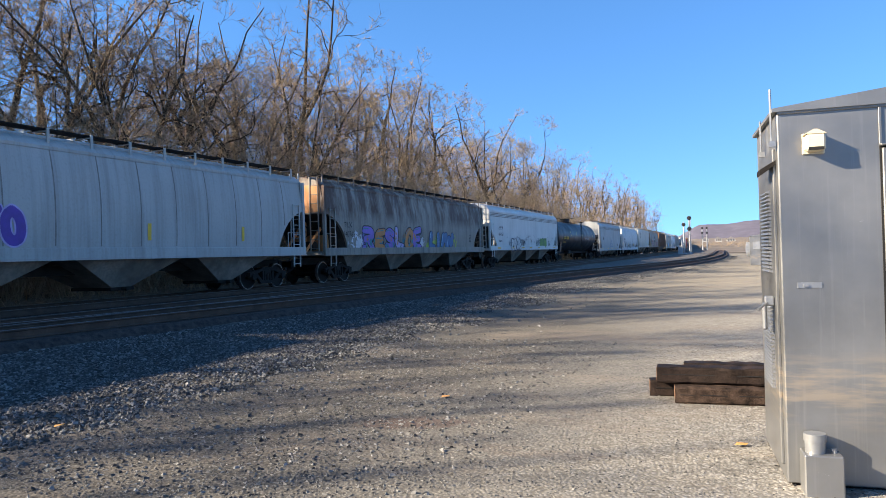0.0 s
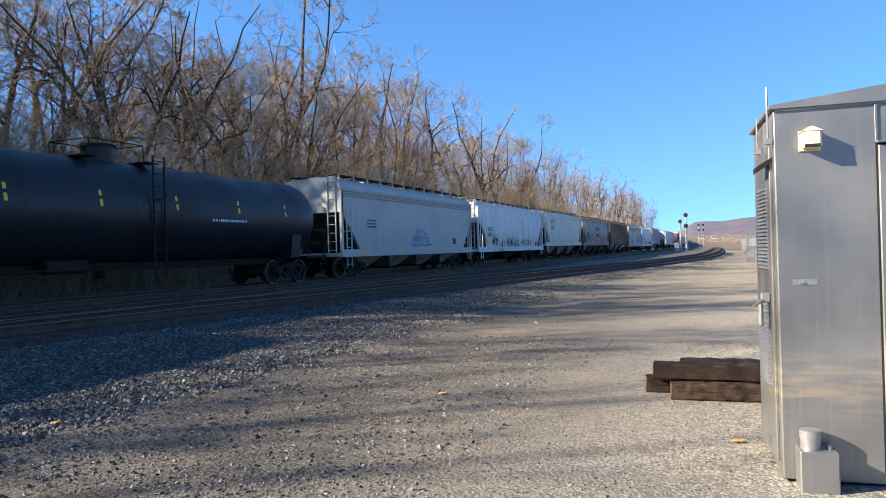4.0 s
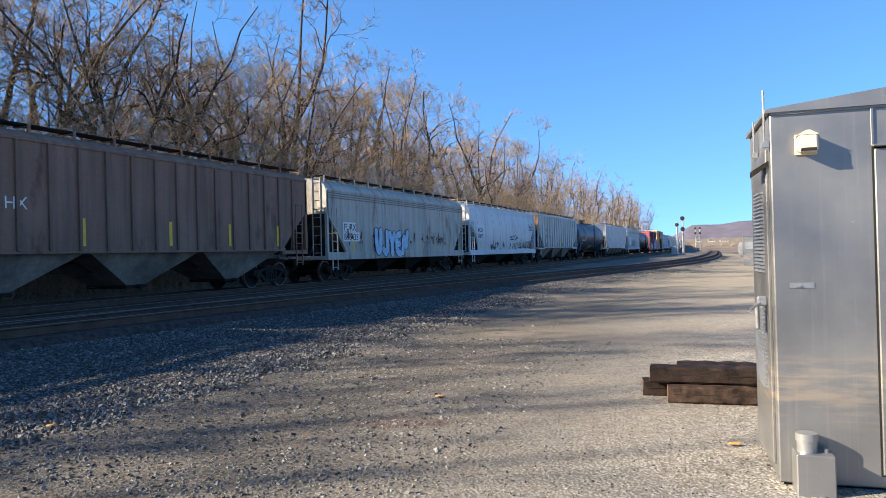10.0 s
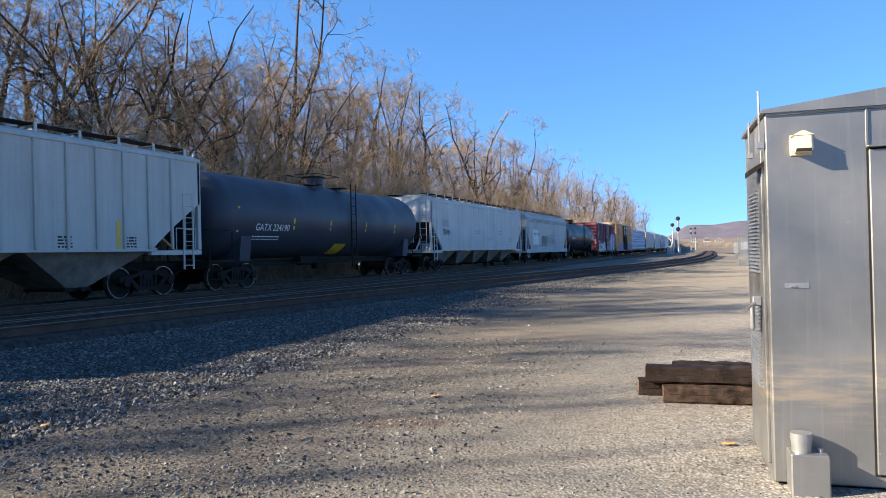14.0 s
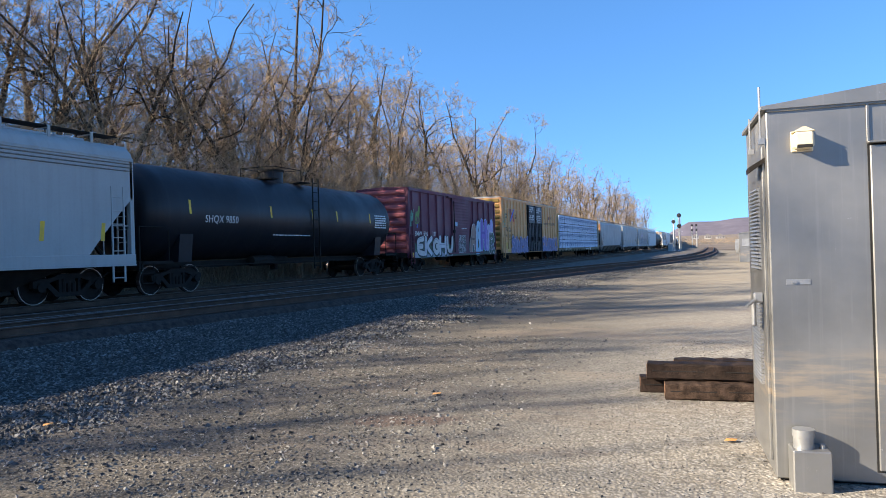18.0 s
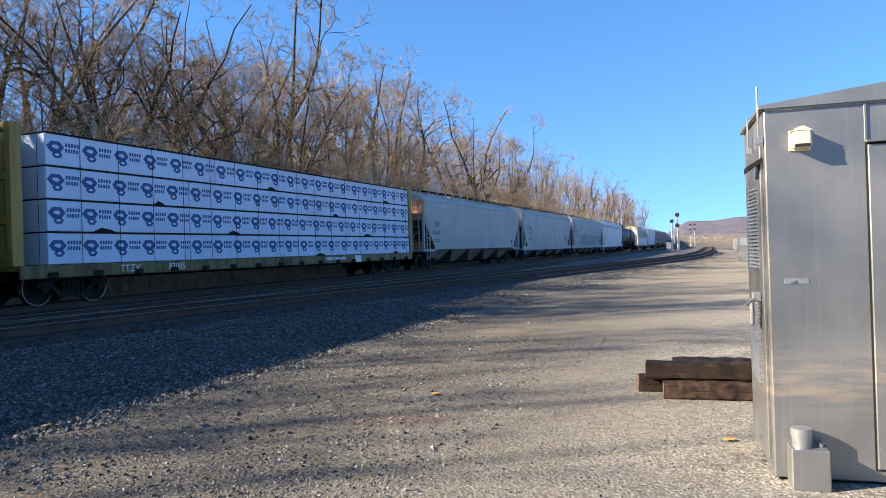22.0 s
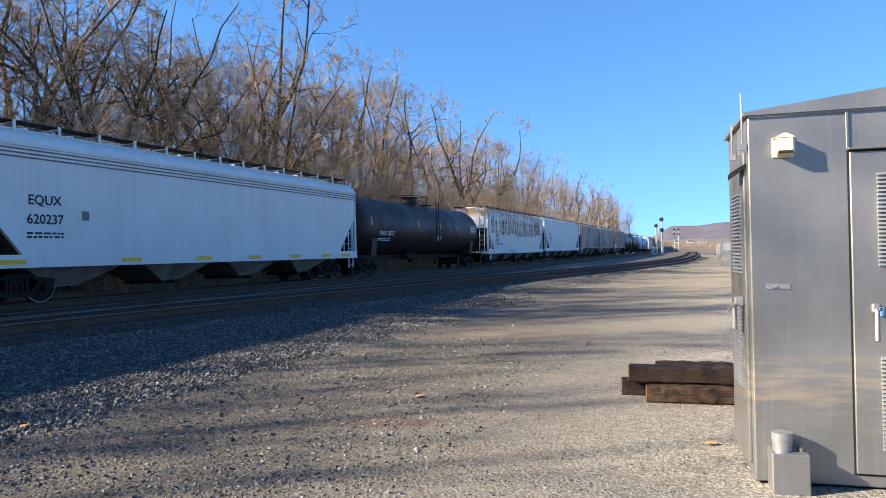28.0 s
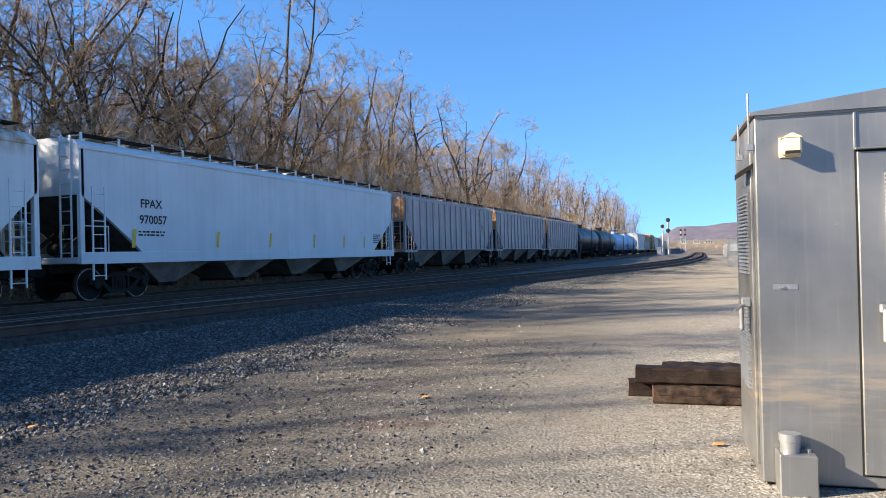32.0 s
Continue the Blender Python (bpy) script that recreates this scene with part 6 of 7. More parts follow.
# ---- signal bungalow beside the lot ----
def bungalow(name, m, w, d, h, label, detailed):
    root = empty(name, m, label, "equipment cabinet")
    rise = 0.125
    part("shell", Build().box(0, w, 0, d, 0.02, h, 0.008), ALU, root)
    b = Build().prism([(-0.03, h - 0.012), (w + 0.03, h - 0.012), (w + 0.03, h + 0.012), (w / 2, h + rise), (-0.03, h + 0.012)], "y", -0.03, d + 0.03)
    part("roof", b, ALU, root)
    part("plinth", Build().box(0.03, w - 0.03, 0.03, d - 0.03, -0.12, 0.03), TRUCK, root)
    return root


CAB_W, CAB_D, CAB_H = 1.85, 1.15, 2.52
cab = bungalow("equipment_cabinet", pose(0.242, 5.327, 0, 0, 0, 5.0), CAB_W, CAB_D, CAB_H, "brushed aluminium trackside signal cabinet with vented doors", True)


def cab_door(x0, x1, z0, z1):
    door = part("door", Build().box(x0, x1, -0.022, 0.004, z0, z1, 0.006), ALU, cab)
    part("door_seal", Build().box(x0 - 0.012, x1 + 0.012, -0.006, 0.002, z0 - 0.012, z1 + 0.012), SHADOWGAP, cab)
    slat = Build().prism([(-0.020, 0.0), (-0.045, 0.006), (-0.040, 0.016), (-0.020, 0.024)], "x", 0, 0.34).mesh("louvre_slat", GALV)
    for za, n in ((1.47, 23), (0.27, 23)):
        for k in range(n):
            put("louvre_slat", slat, door, pose(x0 + 0.155, 0, za + k * 0.0268))
    b = Build().box(x0 + 0.10, x0 + 0.15, -0.07, -0.02, 1.17, 1.23, 0.01).box(x0 + 0.11, x0 + 0.14, -0.09, -0.06, 0.98, 1.20, 0.012)
    part("door_handle", b, GALV, door, "chrome lift handle")
    part("padlock", Build().box(x0 + 0.135, x0 + 0.165, -0.10, -0.06, 1.145, 1.185, 0.008).bar([(x0 + 0.14, -0.08, 1.185), (x0 + 0.14, -0.08, 1.205), (x0 + 0.16, -0.08, 1.205), (x0 + 0.16, -0.08, 1.185)], 0.005), SPRAY["blue"], door, "small blue padlock")


cab_door(0.615, 1.30, 0.108, 2.228)
part("seam_strip", Build().box(0.600, 0.618, -0.012, 0.0, 2.25, 2.50, 0.003), ALU, cab)
part("drip_rail", Build().box(0.60, 1.31, -0.05, 0.0, 2.238, 2.252, 0.004), ALU, cab)
part("eave_seam", Build().box(0.0, CAB_W, -0.014, 0.0, 2.492, 2.512, 0.004), ALU, cab)
lamp = part("lamp_housing", Build().box(0.155, 0.275, -0.115, -0.01, 2.225, 2.335, 0.014).prism([(0.15, 2.335), (0.28, 2.335), (0.225, 2.365), (0.205, 2.365)], "y", -0.11, 0.0), LAMPBEIGE, cab, "beige box lamp with a dark slot")
part("lamp_slot", Build().box(0.17, 0.262, -0.119, -0.10, 2.228, 2.248), SHADOWGAP, lamp)
part("lamp_plate", Build().box(0.148, 0.284, -0.012, 0.0, 2.212, 2.350, 0.004), LAMPBEIGE, lamp)
part("riveted_plate", Build().box(0.095, 0.245, -0.004, 0.0, 1.325, 1.362, 0.001).box(0.13, 0.16, -0.014, 0.0, 1.335, 1.350), GALV, cab)
pb = part("conduit_box", Build().box(0.075, 0.305, -0.20, 0.0, -0.02, 0.262, 0.008), ALU, cab, "welded aluminium cable box")
part("conduit_cap", Build().tube((0.155, -0.10, 0.26), (0.155, -0.10, 0.335), 0.062, n=20).tube((0.155, -0.10, 0.335), (0.155, -0.10, 0.385), 0.068, n=20), GALV, pb, "", True)
part("conduit_bolt", Build().tube((0.265, -0.10, 0.26), (0.265, -0.10, 0.29), 0.018, n=8), GALV, pb)
# the side that faces the tracks
part("side_door", Build().box(-0.02, 0.004, 0.12, 0.86, 0.11, 2.28, 0.006), ALU, cab)
slat = Build().prism([(-0.020, 0.0), (-0.045, 0.006), (-0.040, 0.016), (-0.020, 0.024)], "y", 0.28, 0.7).mesh("louvre_slat", GALV)
for za, n in ((1.42, 22), (0.60, 22)):
    for k in range(n):
        put("louvre_slat", slat, cab, pose(0, 0, za + k * 0.0268))
part("side_handle", Build().box(-0.085, -0.02, 0.20, 0.26, 1.19, 1.26, 0.01).box(-0.10, -0.07, 0.21, 0.25, 1.02, 1.2, 0.012).tube((-0.06, 0.22, 1.22), (-0.14, 0.14, 1.17), 0.012), GALV, cab)
part("rain_hood", Build().prism([(-0.10, 2.14), (0.0, 2.20), (0.0, 2.17), (-0.10, 2.10)], "y", 0.1, 0.3), TRUCK, cab, "small rusted hood")
for y, z1 in ((0.02, 2.67), (0.60, 2.55)):
    part("lifting_rod", Build().tube((-0.035, y, 2.30), (-0.035, y, z1), 0.008).box(-0.05, -0.01, y - 0.02, y + 0.02, 2.28, 2.32), GALV, cab)

case = bungalow("equipment_cabinet", pose(0.62, 62.0, 0.0, 0, 0, 0), 1.5, 2.6, 2.35, "grey signal case far along the track", False)
part("vent_panel", Build().box(0.2, 0.8, -0.03, 0.0, 1.3, 1.9, 0.01), GALV, case)
part("meter_box", Build().box(-0.32, -0.01, 0.2, 0.75, 1.0, 1.7, 0.02), GALV, case)
part("meter_box", Build().box(-0.26, -0.01, 1.1, 1.6, 0.7, 1.9, 0.02), GALV, case)


# ---- stack of timber ties ----
def timber(m, length, seed, label, mat=None):
    rng = random.Random(seed)
    ring = [(-0.115, 0.02), (-0.10, 0.0), (0.10, 0.0), (0.115, 0.02), (0.115, 0.155), (0.10, 0.175), (-0.10, 0.175), (-0.115, 0.155)]
    v = []
    n = 26
    for k in range(n):
        x = length * k / (n - 1) + (rng.uniform(-0.03, 0.03) if 0 < k < n - 1 else 0)
        v += [(x + rng.uniform(-0.01, 0.01), p + rng.uniform(-0.006, 0.006), q + (rng.uniform(-0.012, 0.004) if q > 0.1 else 0)) for p, q in ring]
    f = [(k * 8 + i, k * 8 + (i + 1) % 8, k * 8 + 8 + (i + 1) % 8, k * 8 + 8 + i) for k in range(n - 1) for i in range(8)]
    b = Build().add(v, f + [tuple(range(8)), tuple(range(8 * n - 8, 8 * n))])
    root = put("timber_tie", b.mesh("timber_tie", mat or CREOSOTE), None, m)
    part("end_grain", Build().box(-0.006, 0.004, -0.105, 0.105, 0.012, 0.163, 0.003), TIEEND, root, "weathered brown end grain")
    part("split_crack", Build().box(0.05, length - 0.3, -0.118, -0.112, 0.09, 0.098), SHADOWGAP, root)
    return tagged(root, label, "railway tie", "stacked ties")


timber(pose(-0.69, 7.90, 0.0, 0, 0, 6), 2.59, 1, "weathered brown timber tie lying on gravel", OLDTIMBER)
timber(pose(-0.98, 8.22, 0.0, 0, 0, 8), 2.59, 2, "dark creosoted timber tie lying on gravel")
timber(pose(-0.62, 8.36, 0.182, 0, 0, 0.5), 2.59, 4, "dark creosoted timber tie on top of the stack")
timber(pose(-0.88, 8.06, 0.180, 0, 0, 3), 2.59, 3, "dark creosoted timber tie laid across two others")


# ---- signals ----
def signal_mast(m, height, heads, label, r=0.40):
    root = empty("railway_signal", m, label, "railway signal", "signals")
    part("mast", Build().tube((0, 0, 0), (0, 0, height), 0.15, 0.12, n=10), GALV, root)
    part("base", Build().box(-0.35, 0.35, -0.35, 0.35, 0, 0.45, 0.03), GALV, root)
    part("ladder", ladder(0.4, height - 0.3, 0.42), GALV, root, "", False, pose(0.0, 0.35, 0) @ pose(0, 0, 0, 0, 0, 90) @ pose(0, -0.2, 0))
    for z in heads:
        n = 24
        head = part("signal_head", Build().tube((0, -0.22, z), (0, -0.30, z), r, n=n).box(-0.2, 0.2, -0.22, 0.05, z - 0.3, z + 0.3, 0.03), BLACKP, root, "round black target")
        for a in (90, 210, 330):
            cx, cz = 0.22 * math.cos(radians(a)), z + 0.22 * math.sin(radians(a))
            part("lens_hood", Build().tube((cx, -0.30, cz), (cx, -0.55, cz), 0.10, n=12), BLACKP, head)
    part("platform", Build().box(-0.5, 0.5, -0.2, 0.7, heads[-1] - 1.0, heads[-1] - 0.95), GALV, root)
    return root


signal_mast(pose(-8.85, 141, 0, 0, 0, -3), 7.4, (7.0, 5.0), "grey two-head trackside signal mast")
signal_mast(pose(-10.0, 143, 0, 0, 0, -3), 6.4, (5.9,), "grey single-head signal mast on railed platform", 0.36)
part_case = empty("signal_case", pose(-10.4, 139, 0), "silver signal control box at the mast", "equipment cabinet")
part("shell", Build().box(-0.4, 0.4, -0.3, 0.3, 0.1, 1.9, 0.02), GALV, part_case)
for k, (x, y) in enumerate(((-10.6, 255), (-12.0, 255))):
    signal_mast(pose(x, y, 0, 0, 0, 0), 8.2, (7.8, 6.2), "distant grey signal mast by the curve", 0.36)


# ---- bare winter trees ----
def grow(seed, height, trunk_r, lean=0.0, levels=4, density=1.0, spread=1.0, snag=False, twig_r=0.010, needle_w=0.020):
    """A leafless tree as two meshes: trunk with limbs, and the fine twigs."""
    rng = np.random.default_rng(seed)
    limbs, twigs, needles = [], [], []

    def branch(p, d, length, r, level):
        steps = (9, 7, 4, 2, 1)[level]
        pts, rad = [p.copy()], [r]
        q, v = p.copy(), d / np.linalg.norm(d)
        for k in range(steps):
            v = v + rng.normal(0, (0.15, 0.36, 0.40, 0.36, 0.30)[level], 3) + np.array([0, 0, 0.07 if level else 0.05])
            v /= np.linalg.norm(v)
            q = q + v * (length / steps)
            pts.append(q.copy())
            rad.append(r * (1 - (0.86 if level == 0 else 0.84) * (k + 1) / steps))
        if level == 4:
            needles.append((pts[0], pts[-1]))
            return
        (limbs if level < 3 else twigs).append((pts, rad, 7 if level == 0 else (5 if level == 1 else 3)))
        if level >= levels:
            return
        if level == 0:
            n = int((7 if snag else 11) * density)
            fracs = np.sort(rng.uniform(0.16 if not snag else 0.4, 0.99, n))
        else:
            n = int((5, 5, 6, 8)[min(level, 3)] * density + rng.uniform(0, 1))
            fracs = np.sort(rng.uniform(0.2, 1.0, n))
        for f in fracs:
            i = min(steps - 1, int(f * steps))
            w = f * steps - i
            base = pts[i] * (1 - w) + pts[i + 1] * w
            ax = pts[i + 1] - pts[i]
            ax /= np.linalg.norm(ax)
            side = rng.normal(0, 1, 3)
            side -= ax * (side @ ax)
            side /= np.linalg.norm(side)
            ang = rng.uniform(0.5, 1.25) * spread
            nd = ax * math.cos(ang) + side * math.sin(ang)
            br = rad[i] * (1 - w) + rad[i + 1] * w
            ln = {0: height * rng.uniform(0.22, 0.46) * (1.15 - 0.7 * f) * (0.4 if snag else 1), 1: length * rng.uniform(0.35, 0.6), 2: length * rng.uniform(0.35, 0.6), 3: length * rng.uniform(0.32, 0.65)}[level]
            branch(base, nd, ln, max(twig_r, br * rng.uniform(0.5, 0.78)), level + 1)

    branch(np.array([0, 0, -0.3]), np.array([lean, rng.normal(0, 0.06), 1.0]), height, trunk_r, 0)
    out = []
    for group in (limbs, twigs):
        v, f = [], []
        for pts, rad, n in group:
            k0 = len(v)
            for k, (p, r) in enumerate(zip(pts, rad)):
                a = pts[min(k + 1, len(pts) - 1)] - pts[max(k - 1, 0)]
                a = a / (np.linalg.norm(a) + 1e-9)
                u = np.cross(a, (0.3, 0.8, 0.52))
                u /= np.linalg.norm(u) + 1e-9
                w = np.cross(a, u)
                for i in range(n):
                    c, s = math.cos(6.2832 * i / n), math.sin(6.2832 * i / n)
                    v.append((p + (u * c + w * s) * max(r, 0.004)).tolist())
            for k in range(len(pts) - 1):
                for i in range(n):
                    f.append((k0 + k * n + i, k0 + k * n + (i + 1) % n, k0 + (k + 1) * n + (i + 1) % n, k0 + (k + 1) * n + i))
        out.append((v, f))
    # the finest twigs: tapered slivers
    v, f = out[1]
    for a, e in needles:
        side = np.cross(e - a, rng.normal(0, 1, 3))
        side *= 0.5 * needle_w / (np.linalg.norm(side) + 1e-9)
        k = len(v)
        v += [(a - side).tolist(), (a + side).tolist(), e.tolist()]
        f.append((k, k + 1, k + 2))
    return out


TREES, LIGHT = [], []
for k in range(4):
    limb, twig = grow(200 + k, 14.0, 0.15, 0.1 * (k - 1.5), 4, 0.78, 1.0, False, 0.013, 0.026)
    LIGHT.append((mesh_of("trunk", *limb, BARK, True, 60), mesh_of("crown", *twig, TWIG)))
for k in range(8):
    limb, twig = grow(100 + k, 14.0, 0.15 + 0.03 * (k % 3), (0.0, 0.28, -0.22, 0.12, -0.05, 0.38, 0.0, 0.15)[k], 4, 0.86 if k % 2 else 0.95, 1.0, False, 0.013, 0.024)
    TREES.append((mesh_of("trunk", *limb, BARK, True, 60), mesh_of("crown", *twig, TWIG)))
SNAGS = []
for k in range(3):
    limb, twig = grow(300 + k, 14.0, 0.17, 0.03, 4, 1.0, 1.2, True)
    SNAGS.append((mesh_of("trunk", *limb, BARK, True, 60), mesh_of("crown", *twig, BRUSH)))


def tree(kind, x, y, height, turn, label):
    root = empty("bare_tree", pose(x, y, ground_z(x, y), 0, 0, turn), label, "tree", "trees on the bank")
    for name, me in zip(("trunk", "crown"), kind):
        ob = put(name, me, root)
        ob.scale = (height / 14.0,) * 3
    return root


rng_t = random.Random(77)
LABELS = ("leafless grey-brown tree on the railway bank", "bare forked tree among brush on the bank", "slender bare tree with fine brown twigs")
spots = []
y = -34.0
while y < 330:
    rows = ((-26, -28.5, 7, 12), (-29, -33, 13, 18), (-34, -39, 13, 18))
    for row, (xa, xb, ha, hb) in enumerate(rows):
        if (y > 170 and row == 0) or (y < 4 and row == 0) or (row == 2 and 12 < y < 40 and rng_t.random() < 0.3):
            continue
        x = track_x(y) + 17.7 + rng_t.uniform(xb, xa)
        if y < 12:
            ha, hb = 14.2, 16.8
        spots.append((x, y + rng_t.uniform(-1.2, 1.2), rng_t.uniform(ha, hb) * (1.0 if y < 12 else (0.86 if y < 30 else (0.94 if y < 65 else 1.10)))))
    y += 1.7 if y < 12 else (2.1 if y < 60 else (3.6 if y < 140 else 5.5))
for k, (x, y, h) in enumerate(spots):
    tree(TREES[rng_t.randrange(8)] if 12 < y < 110 and x > track_x(y) - 22 or y < 12 else LIGHT[rng_t.randrange(4)], x, y, h, rng_t.uniform(0, 360), LABELS[k % 3])
# tall leaders that stand over the rest
for x, y, h, k, turn in ((-32.0, 47.4, 23.5, 0, 40), (-32.4, 50.2, 25.0, 6, 200), (-31.0, 54.6, 16.5, 4, 90), (-31.0, 61.0, 17.0, 0, 310), (-30.0, 32.5, 16.0, 3, 120), (-29.0, 24.0, 15.0, 1, 30), (-28.5, 28.0, 14.5, 2, 80), (-28.6, 38.5, 15.0, 5, 250), (-28.5, 44.0, 13.5, 7, 170), (-30.5, 21.5, 16.0, 5, 60), (-31.5, 24.5, 17.0, 2, 150), (-29.5, 27.0, 15.0, 0, 280), (-32.0, 30.0, 16.5, 4, 20), (-33.0, 19.5, 16.0, 7, 210), (-34.0, 27.5, 16.0, 1, 330)):
    tree(TREES[k], x, y, h, turn, "tall bare tree standing over the thicket")
for x, y, h, k in ((-31.0, 69.6, 17.5, 0), (-30.5, 76.0, 14.0, 1), (-31.0, 93.0, 19.5, 2), (-31.0, 101.0, 15.0, 0)):
    tree(SNAGS[k], x, y, h, rng_t.uniform(0, 360), "vine-draped bare snag rising over the brush")


def thicket(name, count, place, size, mat, label, seed, blades=9, twigs=7):
    """Brush: many thin arching stems with side twigs in one mesh of slivers."""
    rng = np.random.default_rng(seed)
    root = []
    for _ in range(count):
        x, y, h = place(rng)
        root.append((x, y, ground_z(x, y) - 0.05, h))
    root = np.repeat(np.array(root), blades, 0)
    n = len(root)
    h = root[:, 3:4] * rng.uniform(0.5, 1.1, (n, 1))
    a = rng.uniform(0, 6.2832, n)
    tilt = rng.uniform(0.1, 0.7, n)
    p0 = root[:, :3] + np.stack([rng.normal(0, 0.45, n), rng.normal(0, 0.45, n), np.zeros(n)], 1)
    d = np.stack([np.cos(a) * tilt, np.sin(a) * tilt, np.ones(n)], 1)
    p1 = p0 + d * h * 0.55
    p2 = p1 + (d + np.stack([np.cos(a), np.sin(a), np.full(n, -0.5)], 1) * rng.uniform(0.2, 0.8, (n, 1))) * h * 0.45
    A, B, R = [p0, p1], [p1, p2], [np.full(n, size), np.full(n, size * 0.7)]
    for _ in range(twigs):
        w = rng.uniform(0, 1, (n, 1))
        q = np.where(rng.uniform(0, 1, (n, 1)) < 0.7, p1 * (1 - w) + p2 * w, p0 * (1 - w) + p1 * w)
        A.append(q)
        B.append(q + rng.normal(0, 1, (n, 3)) * np.array([1, 1, 0.8]) * h * 0.13 + np.array([0, 0, 0.07]) * h)
        R.append(np.full(n, size * 0.55))
    A, B, R = np.concatenate(A), np.concatenate(B), np.concatenate(R)[:, None]
    side = np.cross(B - A, rng.normal(0, 1, A.shape))
    side *= R / (np.linalg.norm(side, axis=1, keepdims=True) + 1e-9)
    v = np.stack([A - side, A + side, B + side * 0.5, B - side * 0.5], 1).reshape(-1, 3)
    f = np.arange(len(v)).reshape(-1, 4)
    return tagged(put(name, mesh_of(name, v.tolist(), f.tolist(), mat)), label, "brush", kind="stuff")


def edge_spot(rng):
    y = 6 + 150 * rng.uniform() ** 1.3
    return track_x(y) + 17.7 - 24.5 - abs(rng.normal(0, 3.6)), y, rng.uniform(2.0, 7.5) * (1.15 if 45 < y < 100 else 1.0)


def tall_spot(rng):
    y = 8 + 120 * rng.uniform() ** 1.2
    return track_x(y) + 17.7 - 27 - abs(rng.normal(0, 4.5)), y, rng.uniform(6.0, 10.5) * (1.0 if y < 60 else 0.85)


def far_spot(rng):
    y = 120 + 230 * rng.uniform()
    return track_x(y) + 17.7 - 24 - abs(rng.normal(0, 4)), y, rng.uniform(3, 7)


def grass_spot(rng):
    y = 6 + 70 * rng.uniform()
    return track_x(y) - 3.2 - abs(rng.normal(0, 1.6)), y, rng.uniform(0.15, 0.7)


def scrub_spot(rng):
    y = rng.uniform(300, 640)
    return rng.uniform(-80, 70), y, rng.uniform(2.2, 5.5)


thicket("thicket", 3600, edge_spot, 0.013, BRUSH, "tangle of tan leafless brush below the trees", 21, 9, 8)
thicket("thicket", 800, tall_spot, 0.013, TWIG, "slender bare saplings crowding between the trees", 25, 6, 15)
thicket("thicket", 1000, far_spot, 0.03, SCRUB, "tan brush along the far bank", 22, 7)
thicket("dry_grass", 420, grass_spot, 0.008, SCRUB, "dry tan grass behind the train", 23, 5, 4)
thicket("scrub", 1100, scrub_spot, 0.035, SCRUB, "distant tan scrub beyond the tracks", 24, 6)

# ---- distance ----
FIELD = plain("tan_field", (0.15, 0.125, 0.10), 0.95, 0, 0.35, 0.05)
fv = [(x, y, 0.06) for y in (165, 230, 300, 400, 700, 1400, 2950) for x in (-900, -60, -20, 10, 60, 900)]
fv = [(x * (1 + y / 1500), y + 12 * math.sin(x), max(z, ground_z(x, y) + 0.05) + max(0.0, y - 250) * 0.012) for x, y, z in fv]
tagged(put("field", mesh_of("field", fv, [(j * 6 + i, j * 6 + i + 1, j * 6 + i + 7, j * 6 + i + 6) for j in range(6) for i in range(5)], FIELD)), "flat tan winter field beyond the lot", "field", kind="structure")

HILL = plain("wooded_ridge", (0.095, 0.088, 0.112), 0.95, 0, 0.2, 0.02)
v, f = [], []
n = 90
for k in range(n):
    x = -900 + 3400 * k / (n - 1)
    crest = 8 + 84 * min(1, max(0.0, (x + 310) / 130)) ** 0.75 + 26 * min(1, max(0.0, (x + 300) / 600)) + 6 * noise.noise(Vector((x * 0.008, 0, 0))) + 3 * noise.noise(Vector((x * 0.04, 5, 0)))
    v += [(x, 2900, -5), (x, 3150, crest * 0.6), (x, 3400, crest)]
for k in range(n - 1):
    for j in range(2):
        f.append((k * 3 + j, k * 3 + 3 + j, k * 3 + 4 + j, k * 3 + 1 + j))
tagged(put("backdrop", mesh_of("backdrop", v, f, HILL, True, 60)), "long purple-brown wooded ridge on the horizon", "hill", kind="structure")


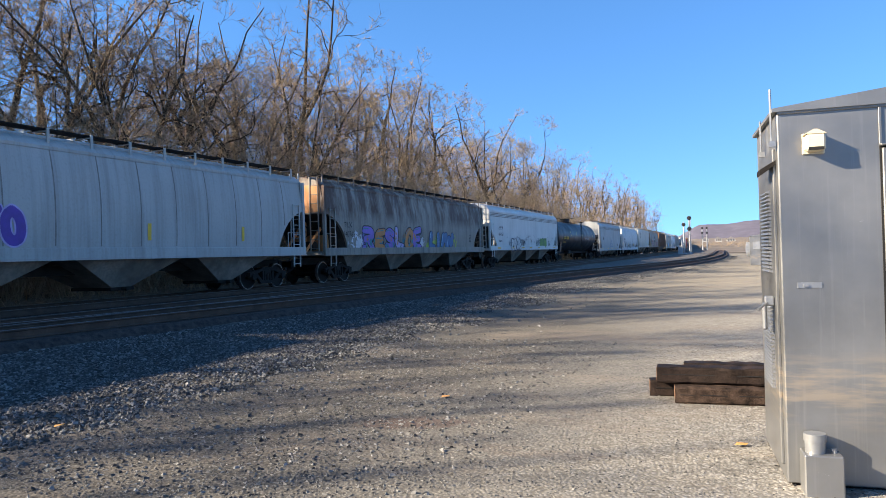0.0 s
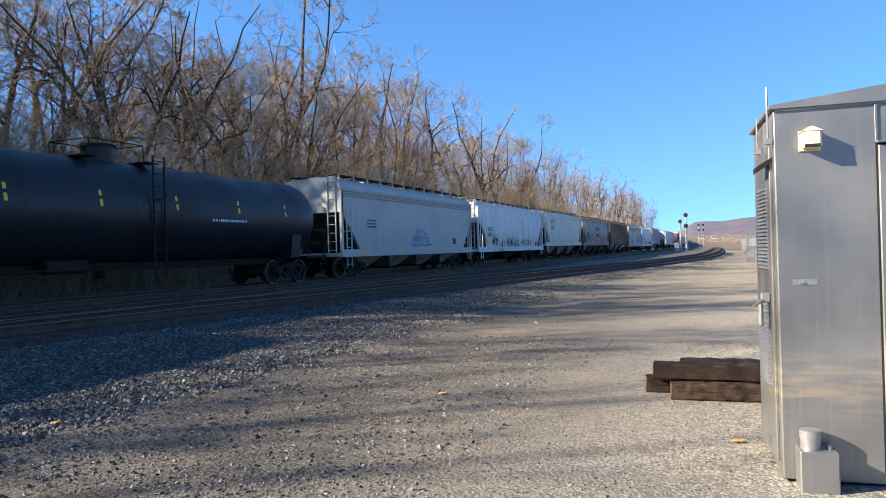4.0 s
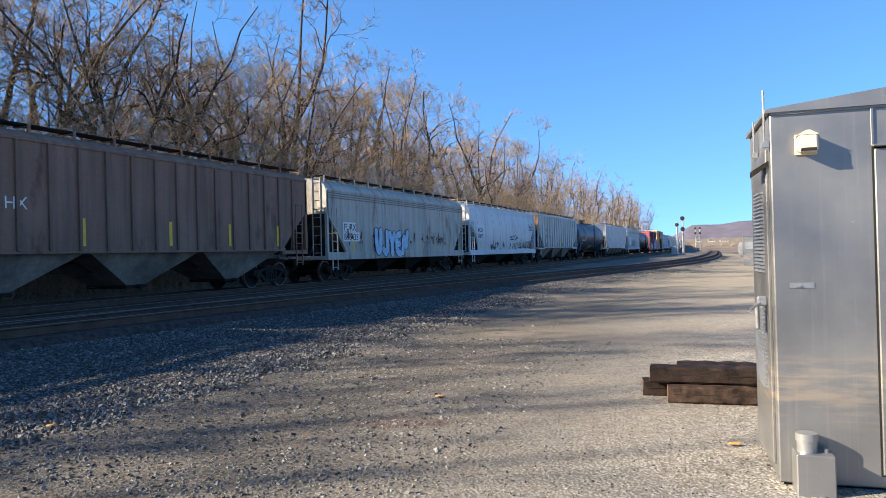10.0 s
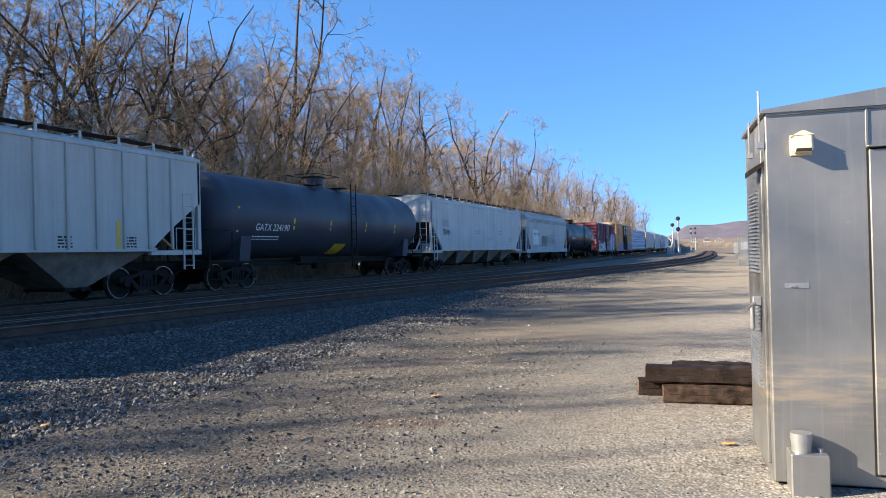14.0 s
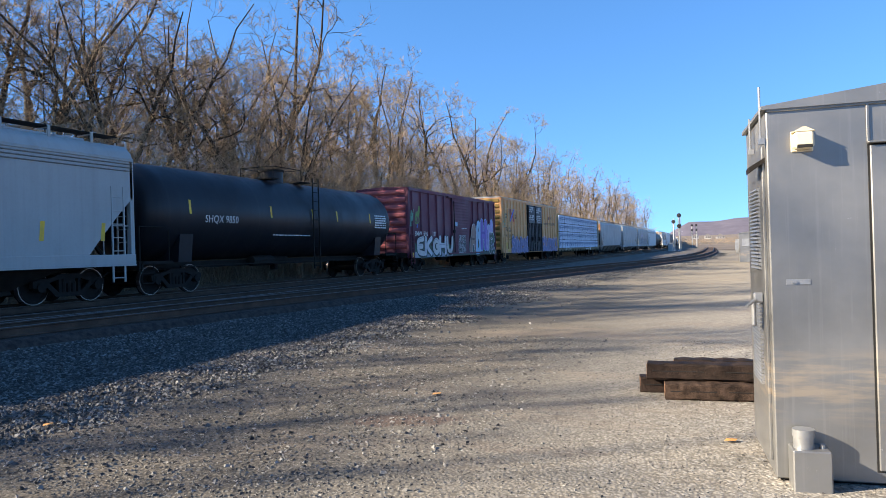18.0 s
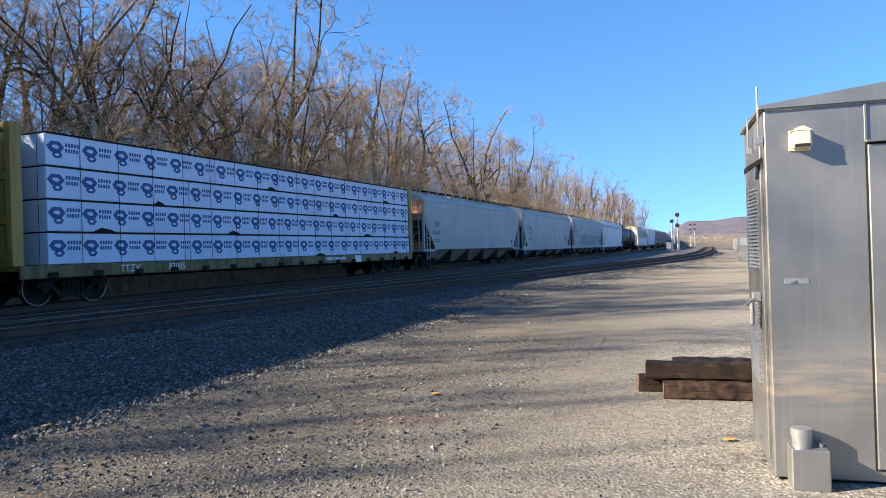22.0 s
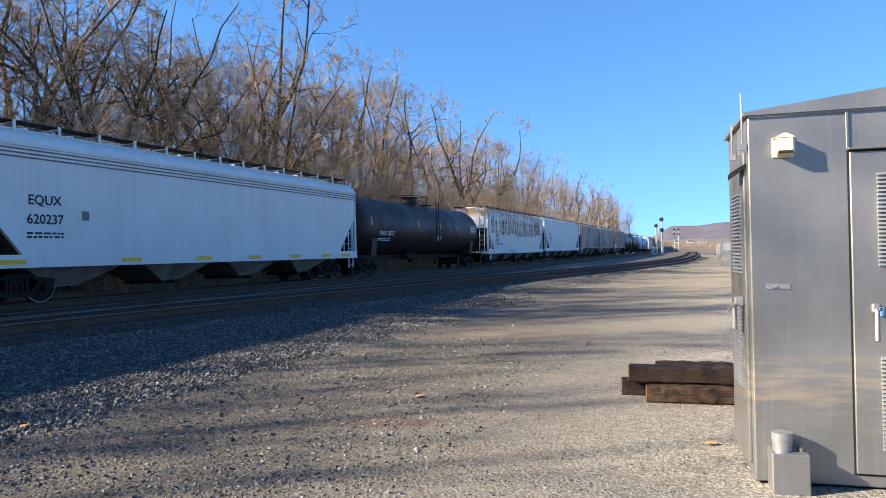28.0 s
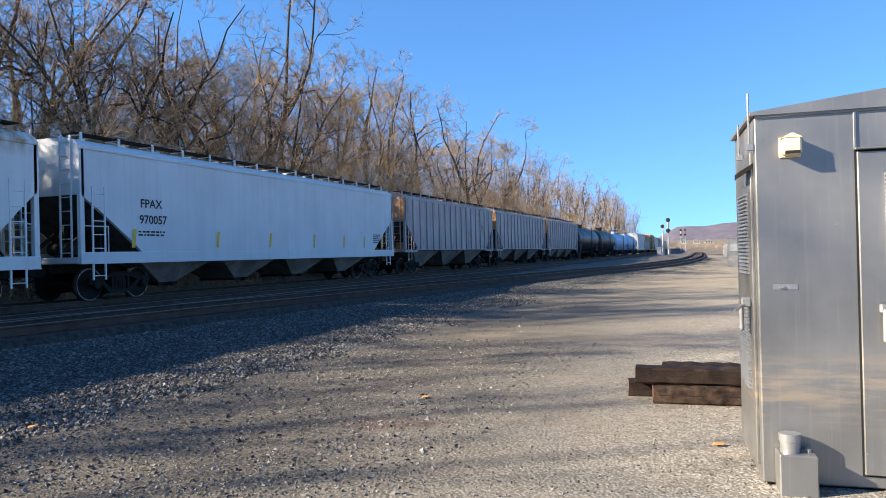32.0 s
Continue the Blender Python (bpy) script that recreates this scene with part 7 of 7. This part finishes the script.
# ---- houses under the ridge ----
HOUSEWALL = plain("white_siding", (0.30, 0.29, 0.28), 0.7, 0, 0.1, 2)
HOUSEROOF = plain("grey_shingle", (0.16, 0.15, 0.15), 0.85, 0, 0.3, 3)
DARKPANE = plain("window_pane", (0.03, 0.035, 0.045), 0.15, 0, 0.1, 3)


def house(x, y, z, w, d, h, label):
    root = empty("house", pose(x, y, z), label, "house", "distant houses")
    part("wall", Build().box(0, w, 0, d, -3, h), HOUSEWALL, root)
    part("roof", Build().prism([(-0.4, h), (w + 0.4, h), (w / 2, h + 0.35 * w)], "y", -0.4, d + 0.4), HOUSEROOF, root)
    for k in range(3):
        part("window", Build().box(w * (0.2 + 0.27 * k), w * (0.2 + 0.27 * k) + 1.1, -0.06, 0.05, h * 0.45, h * 0.45 + 1.5), DARKPANE, root)
    return root


house(-22.5, 700, 5.0, 6, 7, 3.4, "white house with grey roof below the ridge")
house(-13.0, 720, 4.8, 8, 7, 2.8, "long white house with dark windows")
house(-36.0, 760, 5.8, 6, 7, 3.2, "small pale house among scrub")
house(9.0, 700, 5.0, 7, 7, 3.2, "pale house beyond the field")
house(28.0, 730, 5.2, 8, 8, 3.4, "white gabled house beyond the field")


# ---- motion of the train ----
def run(t):
    """Metres that the train has rolled after t seconds."""
    return 15.4 * t - 0.014 * t * t


def motions():
    for car, u in TRAIN:
        rows = []
        for k in range(33):
            s = u - run(k)
            rows.append((k, pose(track_x(s), s, RAIL, 0, 0, math.degrees(max(0.0, s - 110.0) / 4300.0))))
        walk(car, rows)
    centre = dict((car, u) for car, u in TRAIN)
    for car, axle, y in WHEELSETS:
        # the wheels turn while their car goes by the lot
        rows, k = [], 0
        on = [q for q in range(0, 961) if 6.0 < centre[car] + y - run(q / 30) < 44.0]
        if not on:
            continue
        first = run(on[0] / 30)
        turn = lambda q: pose(0, y, 0.46, math.degrees((run(q / 30) - first) / 0.46) % 360)
        if on[0] > 0:
            rows.append((0, turn(on[0])))
        rows += [(q / 30, turn(q)) for q in on]
        if on[-1] < 960:
            rows.append((32.0, turn(on[-1])))
        if len(rows) > 1:
            walk(axle, rows)


motions()
